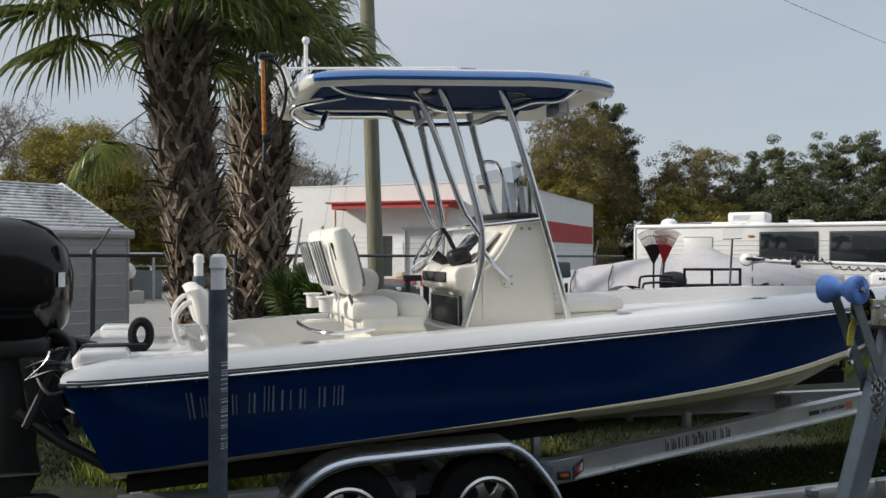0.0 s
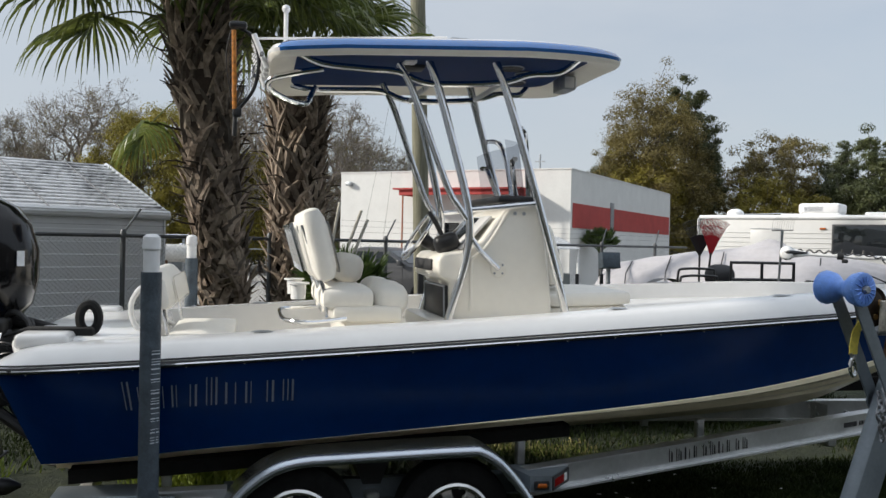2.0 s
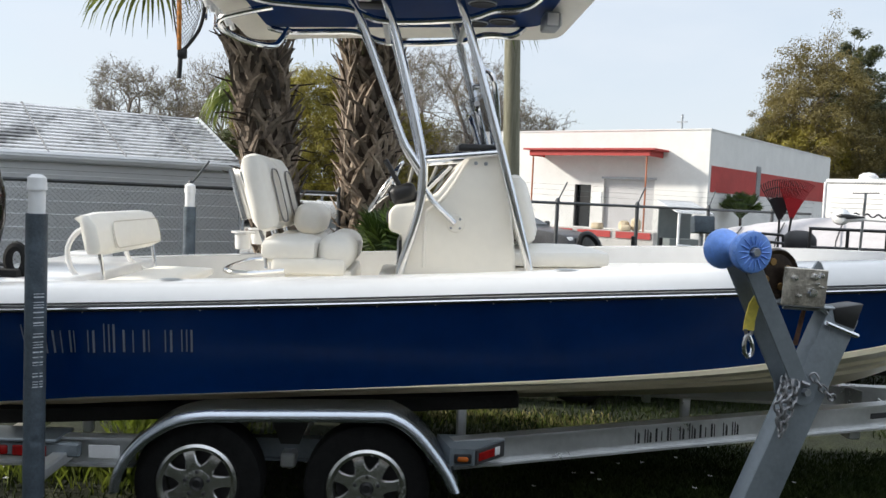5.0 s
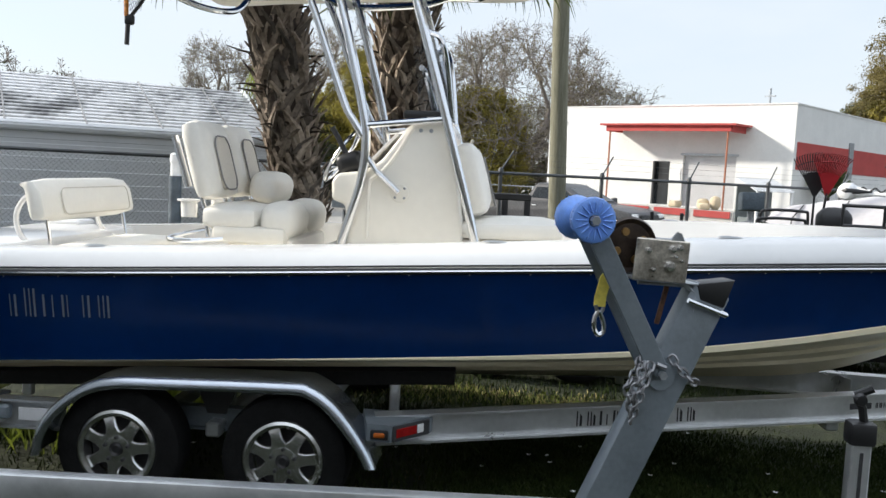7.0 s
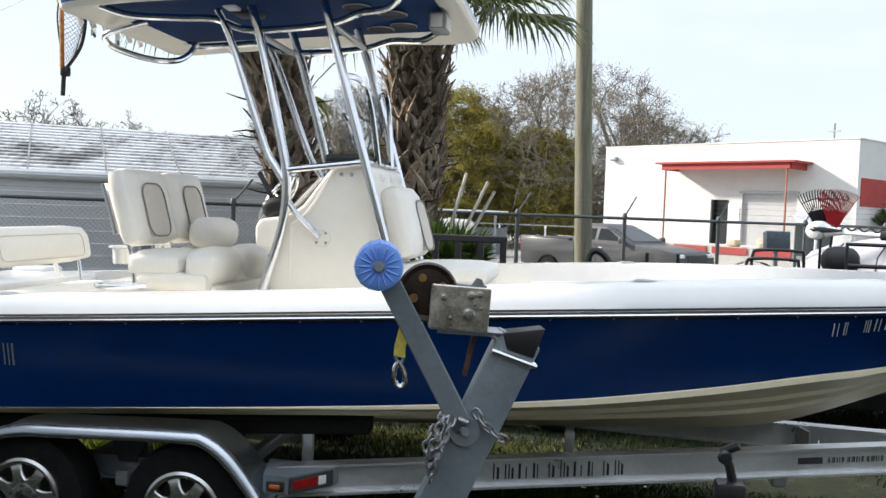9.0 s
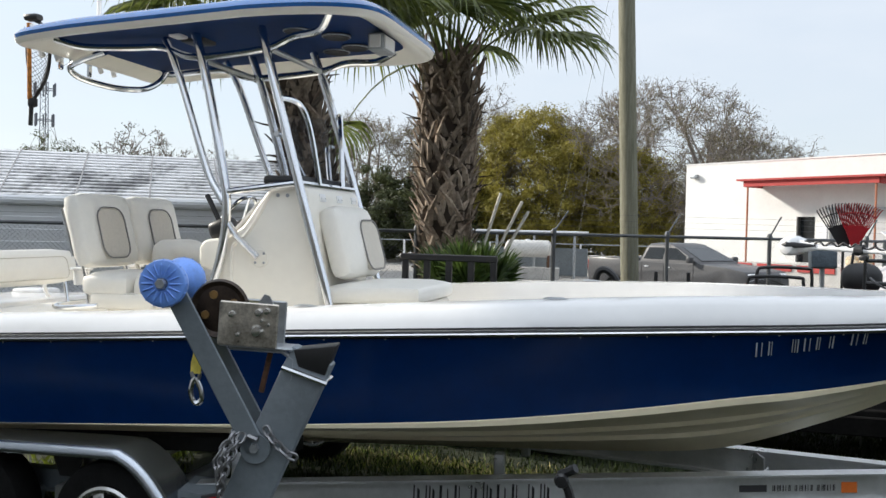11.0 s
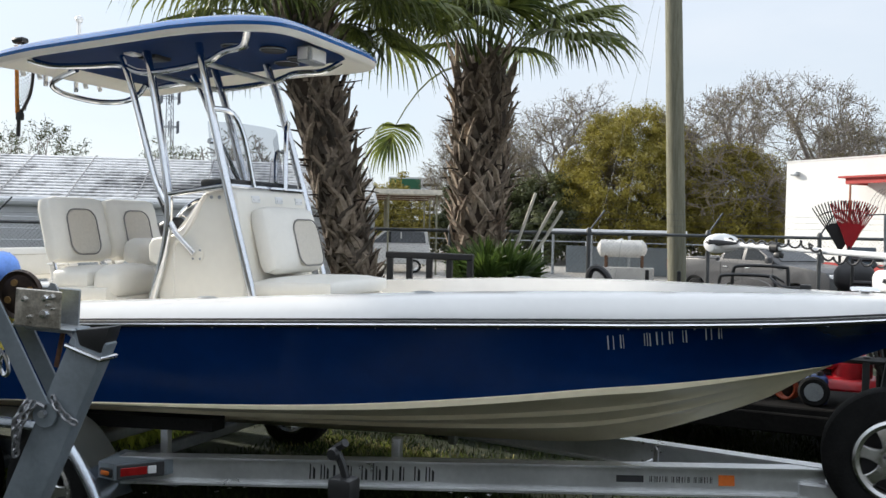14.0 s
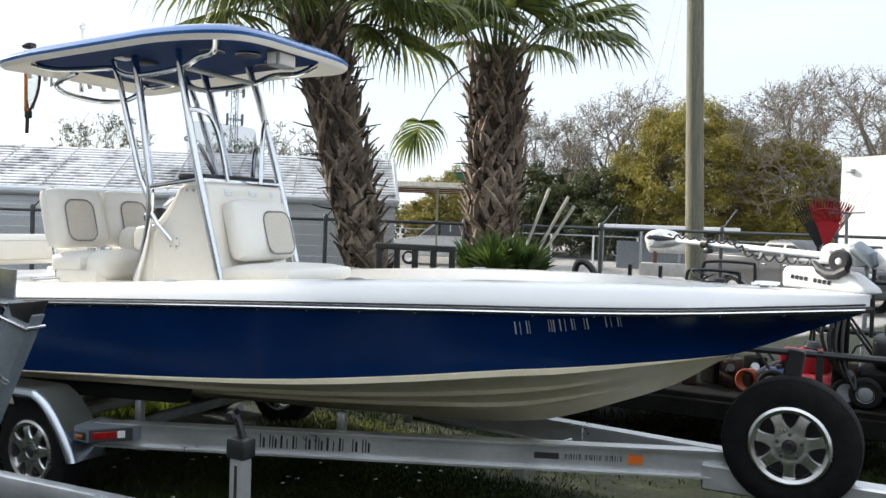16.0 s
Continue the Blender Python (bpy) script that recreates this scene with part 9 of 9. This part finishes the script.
def build_radio_tower():
    tw = empty("lattice_tower", (-75.5, 88, ground_z(-75.5, 88)))
    tagged(tw, "distant grey lattice radio tower", "tower")
    H = 19.8
    for k in range(3):
        a = 2.1 * k
        part("leg", bm_tube([(0.75 * math.cos(a), 0.75 * math.sin(a), 0), (0.5 * math.cos(a), 0.5 * math.sin(a), H)], 0.05, 5), M_TOWER, tw)
    for j in range(22):
        z = H * j / 22
        for k in range(3):
            a, b = 2.1 * k, 2.1 * ((k + 1) % 3)
            r0, r1 = 0.75 - 0.25 * z / H, 0.75 - 0.25 * (z + H / 22) / H
            part("brace", bm_tube([(r0 * math.cos(a), r0 * math.sin(a), z), (r1 * math.cos(b), r1 * math.sin(b), z + H / 22)], 0.03, 4, caps=False), M_TOWER, tw)
    for z, r in ((18.9, 1.3), (15.0, 1.15)):
        for k in range(6):
            a = 1.047 * k + 0.3
            part("antenna_panel", bm_box(0.22, 0.16, 1.6, (r * math.cos(a), r * math.sin(a), z), 0.03, 1, rot(0, 0, math.degrees(a))), M_TOWER, tw)
        part("antenna_ring", bm_tube([(r * math.cos(1.047 * k), r * math.sin(1.047 * k), z) for k in range(6)], 0.06, 5, closed=True), M_TOWER, tw)


build_radio_tower()

# ---- plants and poles by the fence ----


M_PALMETTO = leaf_material("palmetto_leaf", (0.022, 0.048, 0.012), (0.10, 0.15, 0.03), 0.4, 0.35, 3.0, 0.4)


def build_saw_palmetto(x, y, h, n, seed, zb=0.1, spread=(35, 85), name="palmetto_bush", label="low spiky green palmetto bush by the fence"):
    rnd = random.Random(seed)
    sp = empty(name, (x, y, ground_z(x, y)))
    tagged(sp, label, "bush")
    if zb > 0.3:
        part("trunk", bm_tube([(0, 0, -0.1), (0.02, 0, zb * 0.5), (0, 0, zb + 0.05)], 0.06, 8, radii=[0.07, 0.055, 0.06]), M_TRUNK, sp)
    for k in range(n):
        bm = bmesh.new()
        yaw = k * 2.39996
        frond(rnd, rnd.uniform(0.7, 1.0) * h, 0.25, bm, (0.04 * math.cos(yaw), 0.04 * math.sin(yaw), zb), yaw, math.radians(rnd.uniform(*spread)), None, h * 0.30)
        part("frond", bm, M_PALMETTO, sp)


build_saw_palmetto(0.10, 6.1, 1.5, 34, 3, 0.42, (60, 88))
build_saw_palmetto(13.6, 29.4, 1.25, 34, 11, 1.55 - ground_z(13.6, 29.4), (35, 85), "young_palm", "young green palm beside the warehouse wall")
for k, (a, b) in enumerate((((-0.12, 6.9, 0.9), (0.19, 7.6, 2.40)), ((-0.15, 6.8, 0.6), (0.52, 7.55, 2.28)), ((0.1, 6.9, 1.0), (0.62, 7.55, 2.14)))):
    tagged(part("pipe", bm_tube([a, b], 0.024, 10), M_PIPEW), "weathered pale pipe leaning on the fence", "pipe", group="pipes on the fence")


# overhead wires
for a, b in (((1.6, 9.9, 10.5), (-26, 30, 9.0)), ((1.6, 9.9, 10.2), (40, 26, 9.5)), ((1.58, 9.85, 6.2), (0.35, 9.0, 0.0)), ((1.58, 9.85, 5.6), (0.9, 9.2, 0.0))):
    tagged(part("overhead_wire", bm_tube([a, (Vector(a) + Vector(b)) / 2 - Vector((0, 0, 0.25)), b], 0.0024 if b[2] < 1 else 0.008, 5, smooth=6), M_FENCE), "thin dark cable from the wooden pole", "cable", group="pole cables")

# ---- grass ----
M_GRASS = mat("grass_blade", (0.011, 0.021, 0.004), 0.8, 0, 0.4, 2.0, color2=(0.034, 0.048, 0.010), rand=0.35, spec=0.15)
M_WEED = leaf_material("weed_blade", (0.085, 0.13, 0.016), (0.22, 0.26, 0.04), 0.6, 0.35, 2.0)
M_STRAW = mat("dry_grass", (0.10, 0.085, 0.035), 0.85, 0, 0.3, 3.0, rand=0.4)
grass_patch("grass", M_GRASS, 110000, (-3.6, -1.7, 6.2, 5.0), 0.02, 0.075, "short patchy green grass", 1)
grass_patch("grass", M_GRASS, 120000, (-7.0, -7.6, 8.0, -1.2), 0.02, 0.075, "short patchy green grass", 41)
grass_patch("weeds", M_WEED, 15000, (-3.3, -0.6, -1.1, 1.5), 0.05, 0.17, "lush sunlit weeds round the trailer's rear", 31)
grass_patch("weeds", M_WEED, 30000, (-2.6, 0.35, -0.6, 4.5), 0.04, 0.15, "taller weeds behind the trailer", 2)
grass_patch("dry_grass", M_STRAW, 6000, (-1.5, -1.2, 6.2, 5.0), 0.015, 0.045, "dry straw-coloured grass", 3)
# paler blades put the sunlit strip beyond the hull into the colour
M_SUNSTRIP = mat("sunlit_strip_grass", (0.16, 0.145, 0.05), 0.85, 0, 0.3, 3.0, color2=(0.36, 0.31, 0.13), rand=0.4)
grass_patch("weeds", M_WEED, 2500, (-0.2, 1.1, 1.9, 1.8), 0.02, 0.07, "yellow-green weeds colouring in the sunlit strip beyond the hull", 12)
grass_patch("dry_grass", M_SUNSTRIP, 8000, (-0.2, 1.15, 2.0, 1.85), 0.012, 0.05, "pale grass painting the sunlit strip beyond the hull", 13)
grass_patch("tall_grass", M_WEED, 22000, (5.2, 4.4, 9.2, 9.6), 0.08, 0.24, "tall sunlit yellow-green grass before the fence", 21)
# gapless dark blades stand in for the shade on this ground
grass_patch("dark_grass", M_GRASS, 110000, (0.6, -1.3, 6.0, 0.95), 0.015, 0.06, "fine dense dark grass standing in for shade beside the trailer tongue", 9, -9.0)
rndf = random.Random(5)
vf, ff = [], []
for _ in range(110):
    x, y = rndf.uniform(-3.2, 4.5), rndf.uniform(-1.6, 0.5)
    z = ground_z(x, y) + rndf.uniform(0.06, 0.12)
    for k in range(4):
        a = 1.57 * k + rndf.random()
        i = len(vf)
        vf += [(x, y, z), (x + 0.013 * math.cos(a - 0.5), y + 0.013 * math.sin(a - 0.5), z + 0.004), (x + 0.018 * math.cos(a), y + 0.018 * math.sin(a), z + 0.006), (x + 0.013 * math.cos(a + 0.5), y + 0.013 * math.sin(a + 0.5), z + 0.004)]
        ff.append((i, i + 1, i + 2, i + 3))
me = bpy.data.meshes.new("clover_flower")
me.from_pydata(vf, [], ff)
me.materials.append(M_PVC)
tagged(new("clover_flower", me), "tiny white clover flowers in the grass", "flower", kind="stuff")
